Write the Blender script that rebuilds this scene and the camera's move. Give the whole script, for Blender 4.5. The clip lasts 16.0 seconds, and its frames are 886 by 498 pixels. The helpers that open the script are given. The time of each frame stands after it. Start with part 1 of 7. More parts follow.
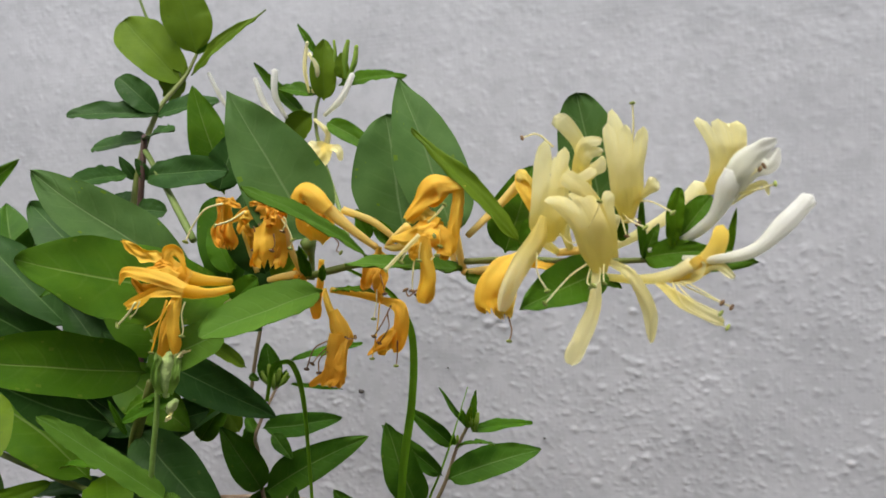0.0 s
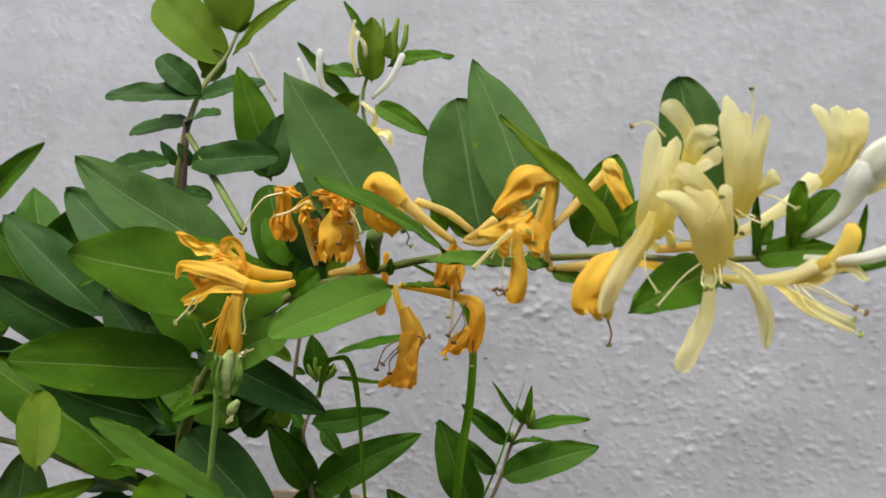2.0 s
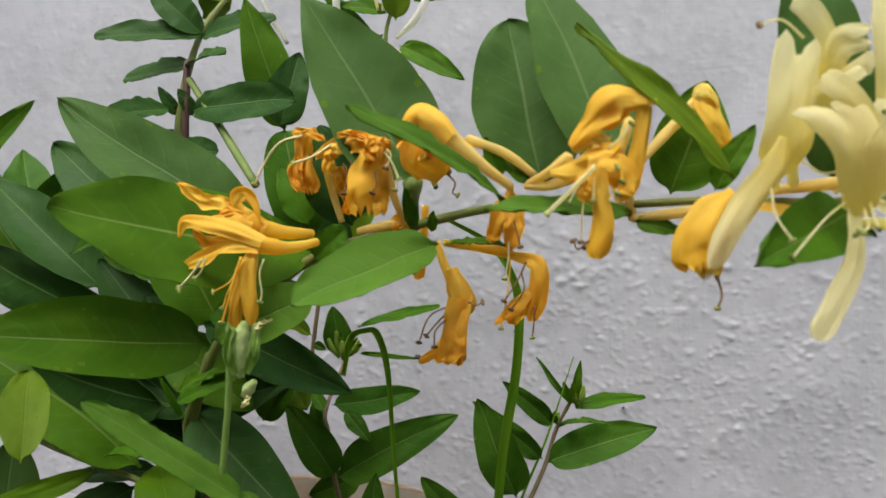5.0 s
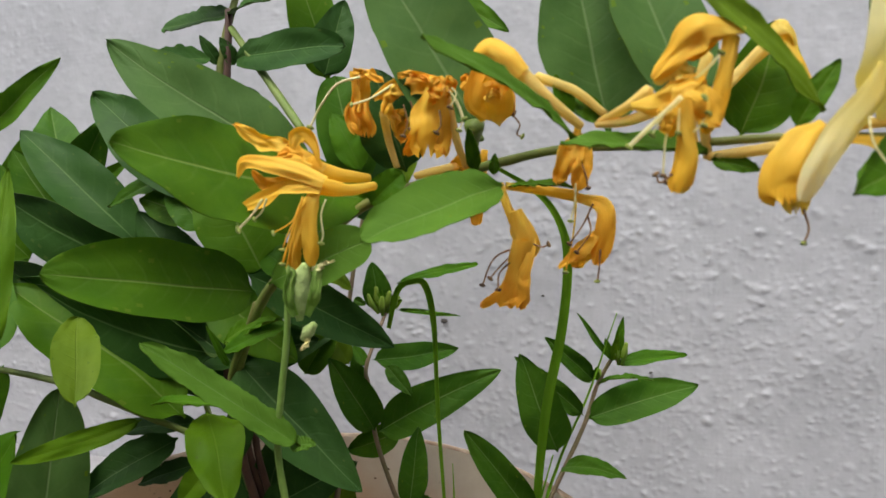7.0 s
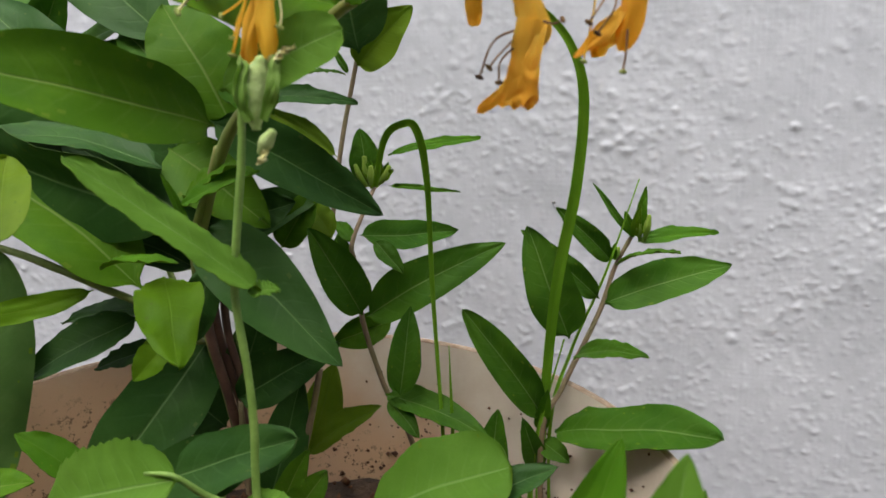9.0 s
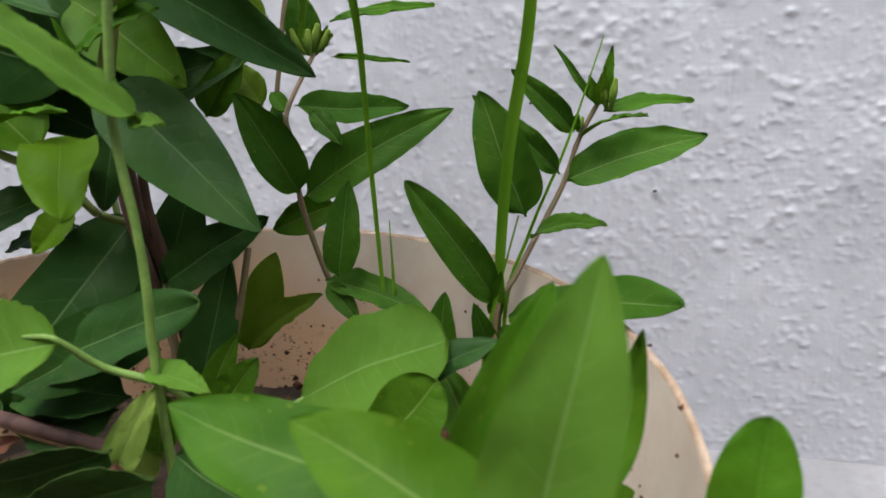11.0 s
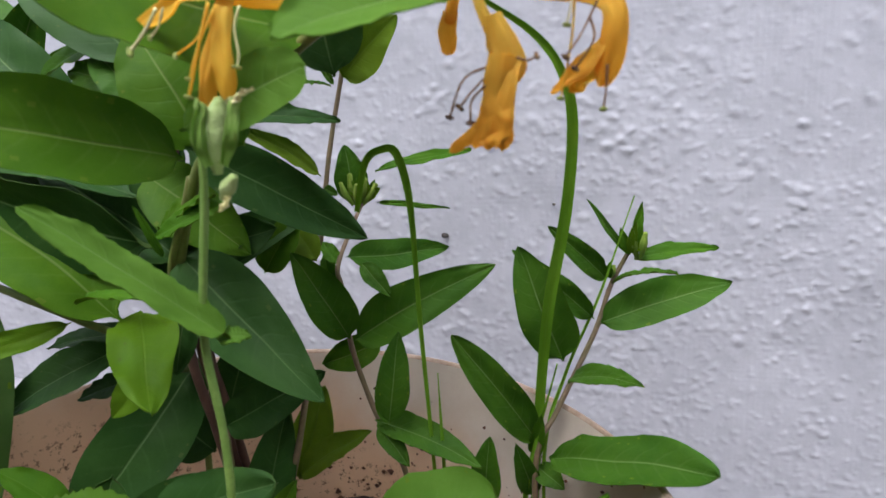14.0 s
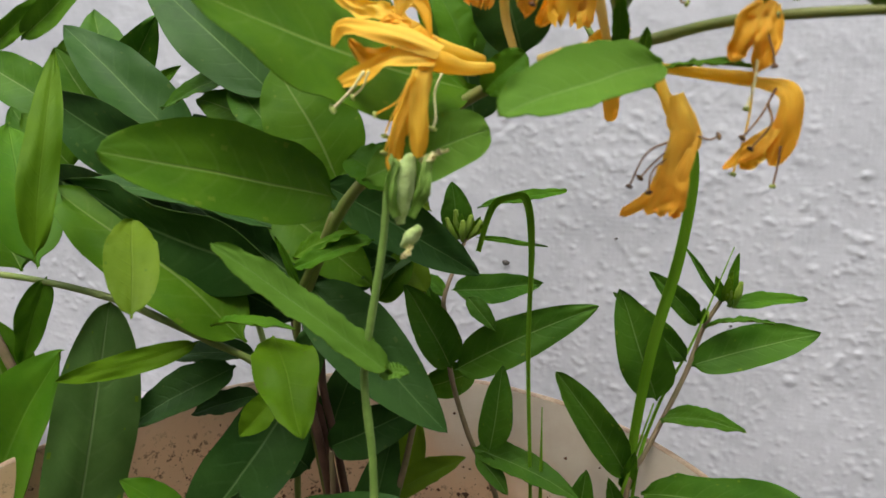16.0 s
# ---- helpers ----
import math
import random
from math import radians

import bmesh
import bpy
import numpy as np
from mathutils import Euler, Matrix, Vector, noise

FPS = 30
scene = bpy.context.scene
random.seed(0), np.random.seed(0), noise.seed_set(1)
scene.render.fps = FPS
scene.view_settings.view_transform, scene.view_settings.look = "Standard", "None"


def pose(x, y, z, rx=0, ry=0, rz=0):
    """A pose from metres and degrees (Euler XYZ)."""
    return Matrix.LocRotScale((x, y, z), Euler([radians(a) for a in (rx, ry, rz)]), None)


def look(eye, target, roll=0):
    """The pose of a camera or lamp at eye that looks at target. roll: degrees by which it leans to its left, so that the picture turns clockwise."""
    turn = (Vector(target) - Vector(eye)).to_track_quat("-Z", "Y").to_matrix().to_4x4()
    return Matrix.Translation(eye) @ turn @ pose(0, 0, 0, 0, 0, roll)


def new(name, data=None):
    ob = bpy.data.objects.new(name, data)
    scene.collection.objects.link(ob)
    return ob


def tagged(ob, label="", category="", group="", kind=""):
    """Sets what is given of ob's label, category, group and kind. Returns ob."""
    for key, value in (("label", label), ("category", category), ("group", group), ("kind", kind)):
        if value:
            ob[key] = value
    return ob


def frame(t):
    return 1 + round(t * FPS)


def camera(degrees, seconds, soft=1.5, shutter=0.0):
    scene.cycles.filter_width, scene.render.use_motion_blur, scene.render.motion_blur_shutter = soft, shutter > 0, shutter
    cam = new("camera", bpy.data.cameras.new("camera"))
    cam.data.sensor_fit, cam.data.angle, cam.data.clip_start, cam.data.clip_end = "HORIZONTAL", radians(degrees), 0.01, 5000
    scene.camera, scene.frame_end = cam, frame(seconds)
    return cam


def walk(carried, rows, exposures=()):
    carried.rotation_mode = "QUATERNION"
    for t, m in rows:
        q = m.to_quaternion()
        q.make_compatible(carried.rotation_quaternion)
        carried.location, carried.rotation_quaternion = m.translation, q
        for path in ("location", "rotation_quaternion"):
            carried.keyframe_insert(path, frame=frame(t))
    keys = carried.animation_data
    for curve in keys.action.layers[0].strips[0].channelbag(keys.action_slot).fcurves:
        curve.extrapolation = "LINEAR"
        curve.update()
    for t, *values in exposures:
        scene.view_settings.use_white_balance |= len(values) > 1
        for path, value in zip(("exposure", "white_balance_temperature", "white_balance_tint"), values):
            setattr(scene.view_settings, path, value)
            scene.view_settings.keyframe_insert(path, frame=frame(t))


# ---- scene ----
cam = camera(64.6, 16.0, 1.6)
cam.data.dof.use_dof, cam.data.dof.focus_distance, cam.data.dof.aperture_fstop = True, 0.40, 14.0
PATH = [
    (0, (0.076, -0.038, 0.518), (-0.358, 1.908, 0.364), -2.5),
    (0.5, (0.069, -0.044, 0.52), (-0.379, 1.898, 0.356), -2.2),
    (1, (0.059, -0.041, 0.52), (-0.387, 1.901, 0.355), -2.4),
    (1.5, (0.047, -0.034, 0.523), (-0.396, 1.907, 0.336), -2.3),
    (2, (0.036, -0.024, 0.524), (-0.407, 1.915, 0.316), -2.3),
    (2.5, (0.031, -0.015, 0.52), (-0.417, 1.923, 0.311), -2.5),
    (3, (0.026, -0.003, 0.518), (-0.43, 1.931, 0.292), -2.5),
    (3.5, (0.024, 0.006, 0.514), (-0.449, 1.936, 0.279), -2.8),
    (4, (0.022, 0.018, 0.515), (-0.474, 1.937, 0.247), -2.9),
    (4.2, (0.012, 0.017, 0.512), (-0.452, 1.943, 0.247), -3.2),
    (6.3, (-0.004, 0.039, 0.507), (-0.463, 1.960, 0.195), -2.8),
    (6.5, (-0.01, 0.035, 0.507), (-0.47, 1.955, 0.187), -2.8),
    (7, (-0.021, 0.02, 0.494), (-0.484, 1.937, 0.162), -2.5),
    (7.5, (-0.027, 0.016, 0.493), (-0.495, 1.93, 0.15), -2.2),
    (8, (-0.039, 0.033, 0.47), (-0.513, 1.939, 0.092), -1.8),
    (8.5, (-0.031, 0.049, 0.448), (-0.512, 1.952, 0.067), -2.2),
    (9, (-0.026, 0.062, 0.426), (-0.518, 1.956, 0.013), -2.5),
    (9.5, (-0.019, 0.069, 0.408), (-0.523, 1.95, -0.049), -2.9),
    (10, (-0.013, 0.082, 0.391), (-0.509, 1.962, -0.078), -3.0),
    (10.2, (-0.009, 0.086, 0.385), (-0.507, 1.962, -0.096), -2.7),
    (12.3, (-0.003, 0.095, 0.375), (-0.533, 1.932, -0.214), -3.8),
    (12.5, (-0.006, 0.095, 0.38), (-0.529, 1.937, -0.199), -4.1),
    (13, (-0.004, 0.093, 0.399), (-0.541, 1.937, -0.158), -4.4),
    (13.5, (-0.005, 0.089, 0.423), (-0.549, 1.943, -0.093), -4.7),
    (14, (-0.017, 0.082, 0.444), (-0.544, 1.954, -0.025), -3.7),
    (14.5, (-0.02, 0.078, 0.455), (-0.551, 1.957, 0.022), -3.2),
    (15, (-0.029, 0.077, 0.461), (-0.561, 1.957, 0.034), -2.4),
    (15.5, (-0.048, 0.067, 0.461), (-0.573, 1.949, 0.032), -1.5),
    (16, (-0.068, 0.054, 0.464), (-0.592, 1.933, 0.022), -0.7),
]
# the phone brightens as it sinks towards the pot, and turns cooler there
EXPOSURES = [(0.0, 0.84, 6500, 10), (4.0, 0.86, 6500, 10), (6.5, 0.88, 6500, 10), (7.5, 0.99, 6500, 10), (8.5, 1.11, 6450, 10), (10.0, 1.16, 6400, 10), (12.3, 1.27, 5850, 17),
             (13.5, 1.20, 5800, 19), (14.2, 1.15, 6050, 15), (15.0, 1.13, 6450, 10), (16.0, 1.13, 6500, 10)]
walk(cam, [(t, look(eye, target, roll)) for t, eye, target, roll in PATH], EXPOSURES)

# ---- light ----
world = bpy.data.worlds.new("sky")
scene.world = world
world.use_nodes = True
wn = world.node_tree
sky = wn.nodes.new("ShaderNodeTexSky")
sky.sky_type, sky.sun_disc = "NISHITA", False
sky.sun_elevation, sky.sun_rotation = radians(65), radians(195)
sky.air_density, sky.dust_density = 1.0, 6.0
wn.nodes["Background"].inputs["Strength"].default_value = 0.15
cloud = wn.nodes.new("ShaderNodeHueSaturation")
cloud.inputs["Saturation"].default_value = 0.35
wn.links.new(sky.outputs["Color"], cloud.inputs["Color"])
wn.links.new(cloud.outputs["Color"], wn.nodes["Background"].inputs["Color"])
lamp = bpy.data.lights.new("sun", "SUN")
lamp.energy, lamp.angle, lamp.color = 0.5, radians(45), (1.0, 0.97, 0.93)
sun = new("sun", lamp)
sun.matrix_world = look((-0.4, -0.7, 4.0), (0, 0.4, 0.3))


# ---- materials ----
def nodes_of(name):
    m = bpy.data.materials.new(name)
    m.use_nodes = True
    nt = m.node_tree
    return m, nt, nt.nodes["Principled BSDF"]


def add(nt, kind, **props):
    n = nt.nodes.new(kind)
    for k, v in props.items():
        n.inputs[k].default_value = v
    return n


def math_node(nt, op, a, b=None, c=None):
    n = nt.nodes.new("ShaderNodeMath")
    n.operation = op
    for i, v in enumerate((a, b, c)):
        if v is None:
            continue
        if isinstance(v, (int, float)):
            n.inputs[i].default_value = v
        else:
            nt.links.new(v, n.inputs[i])
    return n.outputs[0]


def mix_colour(nt, fac, a, b, blend="MIX"):
    n = nt.nodes.new("ShaderNodeMix")
    n.data_type, n.blend_type = "RGBA", blend
    for sock, v in ((n.inputs[0], fac), (n.inputs[6], a), (n.inputs[7], b)):
        if isinstance(v, (int, float)):
            sock.default_value = v
        elif isinstance(v, tuple):
            sock.default_value = (*v, 1)
        else:
            nt.links.new(v, sock)
    return n.outputs[2]


def span(nt, value, lo, hi, a=0.0, b=1.0):
    n = nt.nodes.new("ShaderNodeMapRange")
    n.interpolation_type = "SMOOTHSTEP"
    for i, v in enumerate((lo, hi, a, b)):
        n.inputs[i + 1].default_value = v
    nt.links.new(value, n.inputs[0])
    return n.outputs[0]


def cloth_noise(nt, scale, detail=4.0, rough=0.6):
    co = nt.nodes.new("ShaderNodeTexCoord")
    n = add(nt, "ShaderNodeTexNoise", Scale=scale, Detail=detail, Roughness=rough)
    nt.links.new(co.outputs["Object"], n.inputs["Vector"])
    return n.outputs["Fac"]


def thin(nt, bsdf, colour, share):
    """Lets part of the light through, as leaves and petals do."""
    tr = nt.nodes.new("ShaderNodeBsdfTranslucent")
    nt.links.new(colour, tr.inputs["Color"])
    mx = nt.nodes.new("ShaderNodeMixShader")
    mx.inputs[0].default_value = share
    nt.links.new(bsdf.outputs[0], mx.inputs[1])
    nt.links.new(tr.outputs[0], mx.inputs[2])
    nt.links.new(mx.outputs[0], nt.nodes["Material Output"].inputs["Surface"])


def leaf_material(name, dark, light, vein, gloss, vein_power=0.5, share=0.25):
    m, nt, bsdf = nodes_of(name)
    uv = nt.nodes.new("ShaderNodeUVMap")
    sep = nt.nodes.new("ShaderNodeSeparateXYZ")
    nt.links.new(uv.outputs[0], sep.inputs[0])
    u = math_node(nt, "ABSOLUTE", math_node(nt, "MULTIPLY_ADD", sep.outputs[0], 2.0, -1.0))
    v = sep.outputs[1]
    mid = span(nt, u, 0.010, 0.045, 1.0, 0.0)
    # side veins run outwards and forwards
    wob = math_node(nt, "MULTIPLY_ADD", cloth_noise(nt, 90, 2), 0.05, v)
    run = math_node(nt, "MULTIPLY_ADD", math_node(nt, "POWER", u, 1.3), -0.16, wob)
    saw = math_node(nt, "ABSOLUTE", math_node(nt, "SUBTRACT", math_node(nt, "FRACT", math_node(nt, "MULTIPLY", run, 9.0)), 0.5))
    sides = math_node(nt, "MULTIPLY", span(nt, saw, 0.0, 0.13, 1.0, 0.0), span(nt, u, 0.25, 0.9, 1.0, 0.0))
    co = nt.nodes.new("ShaderNodeTexCoord")
    net = nt.nodes.new("ShaderNodeTexVoronoi")
    net.feature = "DISTANCE_TO_EDGE"
    net.inputs["Scale"].default_value = 380
    nt.links.new(co.outputs["Object"], net.inputs["Vector"])
    mesh_v = span(nt, net.outputs["Distance"], 0.0, 0.12, 1.0, 0.0)
    blot = cloth_noise(nt, 45, 5)
    info = nt.nodes.new("ShaderNodeObjectInfo")
    tone = math_node(nt, "ADD", math_node(nt, "MULTIPLY", span(nt, blot, 0.35, 0.65), 0.75), math_node(nt, "MULTIPLY", info.outputs["Random"], 0.4))
    col = mix_colour(nt, tone, dark, light)
    col = mix_colour(nt, math_node(nt, "MULTIPLY", mesh_v, 0.02), col, vein)
    col = mix_colour(nt, math_node(nt, "MULTIPLY", sides, vein_power * 0.13), col, vein)
    col = mix_colour(nt, math_node(nt, "MULTIPLY", mid, vein_power), col, vein)
    speck = span(nt, cloth_noise(nt, 1500, 6, 0.7), 0.68, 0.76)
    col = mix_colour(nt, math_node(nt, "MULTIPLY", speck, 0.12), col, (0.35, 0.36, 0.28))
    nt.links.new(col, bsdf.inputs["Base Color"])
    rough = math_node(nt, "MULTIPLY_ADD", blot, 0.25, gloss - 0.1)
    nt.links.new(rough, bsdf.inputs["Roughness"])
    bsdf.inputs["Specular IOR Level"].default_value = 0.12
    h = math_node(nt, "ADD", math_node(nt, "MULTIPLY", mid, -0.5), math_node(nt, "MULTIPLY", sides, -0.17))
    h = math_node(nt, "ADD", h, math_node(nt, "MULTIPLY", mesh_v, -0.025))
    h = math_node(nt, "ADD", h, math_node(nt, "MULTIPLY", blot, 0.8))
    bump = nt.nodes.new("ShaderNodeBump")
    bump.inputs["Strength"].default_value, bump.inputs["Distance"].default_value = 0.6, 0.001
    nt.links.new(h, bump.inputs["Height"])
    nt.links.new(bump.outputs[0], bsdf.inputs["Normal"])
    thin(nt, bsdf, mix_colour(nt, 0.5, col, (min(1, light[0] * 2.0), min(1, light[1] * 1.9), light[2]), "MIX"), share)
    return m


def petal_material(name, body, end, streak, share=0.3, spots=0.0):
    """Colour runs from the throat (body) to the tip (end), with fine lengthwise streaks."""
    m, nt, bsdf = nodes_of(name)
    uv = nt.nodes.new("ShaderNodeUVMap")
    sep = nt.nodes.new("ShaderNodeSeparateXYZ")
    nt.links.new(uv.outputs[0], sep.inputs[0])
    line = add(nt, "ShaderNodeTexNoise", Scale=1.0, Detail=3.0)
    comb = nt.nodes.new("ShaderNodeCombineXYZ")
    nt.links.new(math_node(nt, "MULTIPLY", sep.outputs[0], 26), comb.inputs[0])
    nt.links.new(math_node(nt, "MULTIPLY", sep.outputs[1], 2.0), comb.inputs[1])
    info = nt.nodes.new("ShaderNodeObjectInfo")
    nt.links.new(math_node(nt, "MULTIPLY", info.outputs["Random"], 40), comb.inputs[2])
    nt.links.new(comb.outputs[0], line.inputs["Vector"])
    col = mix_colour(nt, span(nt, sep.outputs[1], 0.1, 0.95), body, end)
    col = mix_colour(nt, math_node(nt, "MULTIPLY", span(nt, line.outputs["Fac"], 0.45, 0.7), 0.4), col, streak)
    col = mix_colour(nt, math_node(nt, "MULTIPLY", span(nt, cloth_noise(nt, 120, 4), 0.45, 0.7), 0.25), col, streak)
    if spots:
        col = mix_colour(nt, math_node(nt, "MULTIPLY", span(nt, cloth_noise(nt, 260, 5), 0.6, 0.7), spots), col, (0.25, 0.06, 0.01))
    nt.links.new(col, bsdf.inputs["Base Color"])
    bsdf.inputs["Roughness"].default_value = 0.55
    bsdf.inputs["Specular IOR Level"].default_value = 0.3
    bump = nt.nodes.new("ShaderNodeBump")
    bump.inputs["Strength"].default_value, bump.inputs["Distance"].default_value = 0.5, 0.0009
    nt.links.new(line.outputs["Fac"], bump.inputs["Height"])
    nt.links.new(bump.outputs[0], bsdf.inputs["Normal"])
    thin(nt, bsdf, col, share)
    return m


def rough_material(name, a, b, scale, rough=0.7, bump=0.4, dist=0.001, spots=None):
    m, nt, bsdf = nodes_of(name)
    f = cloth_noise(nt, scale, 6)
    col = mix_colour(nt, span(nt, f, 0.35, 0.65), a, b)
    col = mix_colour(nt, math_node(nt, "MULTIPLY", span(nt, cloth_noise(nt, scale * 7, 3), 0.4, 0.7), 0.3), col, tuple(x * 0.7 for x in a))
    if spots:
        col = mix_colour(nt, math_node(nt, "MULTIPLY", span(nt, cloth_noise(nt, scale * 2.3, 5, 0.7), 0.6, 0.68), spots[0]), col, spots[1])
    nt.links.new(col, bsdf.inputs["Base Color"])
    bsdf.inputs["Roughness"].default_value = rough
    bn = nt.nodes.new("ShaderNodeBump")
    bn.inputs["Strength"].default_value, bn.inputs["Distance"].default_value = bump, dist
    nt.links.new(cloth_noise(nt, scale * 3, 6), bn.inputs["Height"])
    nt.links.new(bn.outputs[0], bsdf.inputs["Normal"])
    return m


UNDER = leaf_material("leaf_underside", (0.09, 0.17, 0.010), (0.13, 0.225, 0.018), (0.22, 0.33, 0.07), 0.6, 0.5, 0.36)
UNDER_DARK = leaf_material("leaf_underside_dark", (0.05, 0.098, 0.02), (0.075, 0.13, 0.028), (0.15, 0.21, 0.06), 0.6, 0.5)
# dark green leaves; within the bush the tone also stands in for shade
DARK = (leaf_material("leaf_dark", (0.024, 0.075, 0.013), (0.042, 0.108, 0.020), (0.15, 0.25, 0.08), 0.45, 0.62, 0.22), UNDER_DARK)
MID = (leaf_material("leaf_green", (0.050, 0.140, 0.005), (0.086, 0.198, 0.008), (0.27, 0.38, 0.09), 0.5, 0.58, 0.33), UNDER)
SAGE = (leaf_material("leaf_sage", (0.056, 0.128, 0.026), (0.088, 0.178, 0.042), (0.24, 0.34, 0.14), 0.55, 0.5, 0.3), UNDER)
DEEP = (leaf_material("leaf_deep", (0.036, 0.116, 0.007), (0.066, 0.168, 0.011), (0.24, 0.36, 0.10), 0.48, 0.62, 0.3), UNDER)
BRIGHT = (leaf_material("leaf_young", (0.055, 0.165, 0.006), (0.086, 0.215, 0.009), (0.20, 0.34, 0.05), 0.5, 0.25, 0.36), UNDER)
LIME = (leaf_material("leaf_lime", (0.085, 0.195, 0.005), (0.13, 0.26, 0.008), (0.27, 0.40, 0.04), 0.5, 0.25, 0.42), UNDER)
OLIVE = (leaf_material("leaf_olive", (0.115, 0.205, 0.010), (0.165, 0.265, 0.015), (0.2, 0.28, 0.05), 0.5, 0.25, 0.4), UNDER)
SOFT = (leaf_material("leaf_matt", (0.078, 0.182, 0.015), (0.110, 0.232, 0.024), (0.26, 0.40, 0.12), 0.65, 0.45, 0.3), UNDER)
PALE = (leaf_material("leaf_faded", (0.20, 0.32, 0.05), (0.28, 0.40, 0.08), (0.4, 0.46, 0.2), 0.6, 0.3, 0.3), UNDER)
BLADE = (leaf_material("grass_green", (0.14, 0.33, 0.015), (0.19, 0.40, 0.025), (0.22, 0.40, 0.05), 0.5, 0.2, 0.3), UNDER)
CREAM = petal_material("petal_cream", (0.99, 0.90, 0.38), (0.99, 0.96, 0.68), (0.99, 0.93, 0.50), 0.66)
IVORY = petal_material("petal_ivory", (0.99, 0.93, 0.54), (0.99, 0.95, 0.64), (0.98, 0.92, 0.56), 0.6)
WHITE = petal_material("petal_white", (0.86, 0.86, 0.72), (0.95, 0.95, 0.90), (0.90, 0.90, 0.82), 0.5)
GOLD = petal_material("petal_gold", (0.98, 0.74, 0.12), (0.98, 0.66, 0.06), (0.96, 0.60, 0.05), 0.5)
GOLDEN = petal_material("petal_yellow", (0.99, 0.84, 0.25), (0.99, 0.78, 0.14), (0.98, 0.86, 0.28), 0.45)
ORANGE = petal_material("petal_orange", (0.98, 0.68, 0.09), (0.97, 0.56, 0.045), (0.96, 0.60, 0.06), 0.5)
RUST = petal_material("petal_rust", (0.96, 0.66, 0.09), (0.95, 0.56, 0.05), (0.88, 0.42, 0.04), 0.5, spots=0.22)
BUFF = petal_material("tube_buff", (0.93, 0.72, 0.24), (0.98, 0.78, 0.24), (0.90, 0.68, 0.20), 0.45)
THREAD = rough_material("stamen_pale", (0.80, 0.74, 0.40), (0.7, 0.68, 0.3), 200, 0.6)
THREAD_DRY = rough_material("stamen_dry", (0.30, 0.16, 0.05), (0.16, 0.08, 0.04), 200, 0.8)
ANTHER = rough_material("anther_green", (0.32, 0.38, 0.08), (0.22, 0.27, 0.06), 300, 0.8)
ANTHER_DRY = rough_material("anther_brown", (0.22, 0.13, 0.05), (0.10, 0.06, 0.04), 300, 0.9)
STEM = rough_material("stem_green", (0.13, 0.20, 0.03), (0.18, 0.24, 0.05), 60, 0.6)
STEM_OLIVE = rough_material("stem_olive", (0.125, 0.175, 0.024), (0.18, 0.195, 0.045), 60, 0.6)
STEM_RED = rough_material("stem_red", (0.065, 0.032, 0.022), (0.12, 0.062, 0.04), 50, 0.6)
WEED_HEAD = rough_material("weed_head", (0.36, 0.50, 0.15), (0.44, 0.56, 0.22), 160, 0.8, 0.8, 0.0015)
STEM_TAN = rough_material("stem_tan", (0.17, 0.14, 0.06), (0.23, 0.155, 0.09), 60, 0.65)
STEM_WEED = rough_material("stem_weed", (0.15, 0.27, 0.045), (0.20, 0.33, 0.065), 80, 0.6)
WOOD = rough_material("stem_wood", (0.050, 0.022, 0.016), (0.115, 0.058, 0.042), 70, 0.7, 0.6)
SPLINT = rough_material("split_wood", (0.22, 0.13, 0.06), (0.33, 0.21, 0.10), 90, 0.75, 0.6)
DEAD = (leaf_material("leaf_dead", (0.14, 0.055, 0.035), (0.22, 0.10, 0.065), (0.26, 0.15, 0.10), 0.75, 0.4, 0.15), UNDER)


# ---- tools for building ----
import collections

AT = {}


def root(name, at, label, category, group=""):
    """A thing: an empty at its base that carries the parts."""
    ob = new(name)
    ob.location = at
    ob.empty_display_size = 0.02
    AT[ob.name] = Vector(at)
    return tagged(ob, label, category, group)


def solid(name, verts, faces, mats, parent=None, at=(0, 0, 0), uvs=None, slots=None, label="", smooth=True, flat=()):
    """One mesh object from vertices in world metres, with its origin at 'at'."""
    at = Vector(at)
    # narrow edge faces get corners of their own, so that they don't bend the shading of the broad sides
    faces, verts, n = list(faces), list(verts), len(verts)
    for k in flat:
        own = {i: n + j for j, i in enumerate(faces[k])}
        verts += [verts[i] for i in faces[k]]
        if uvs:
            uvs = uvs + [uvs[i] for i in faces[k]]
        faces[k] = tuple(own[i] for i in faces[k])
        n = len(verts)
    me = bpy.data.meshes.new(name)
    me.from_pydata([Vector(v) - at for v in verts], [], faces)
    for m in mats:
        me.materials.append(m)
    if slots:
        me.polygons.foreach_set("material_index", slots)
    shade = [smooth] * len(me.polygons)
    for k in flat:
        shade[k] = False
    me.polygons.foreach_set("use_smooth", shade)
    if uvs:
        layer = me.uv_layers.new(name="UVMap")
        layer.data.foreach_set("uv", [c for lp in me.loops for c in uvs[lp.vertex_index]])
    me.update()
    ob = new(name, me)
    ob.location = at
    AT[ob.name] = at
    if parent:
        ob.parent = parent
        ob.matrix_parent_inverse = Matrix.Translation(-AT[parent.name])
    if label:
        ob["label"] = label
    return ob


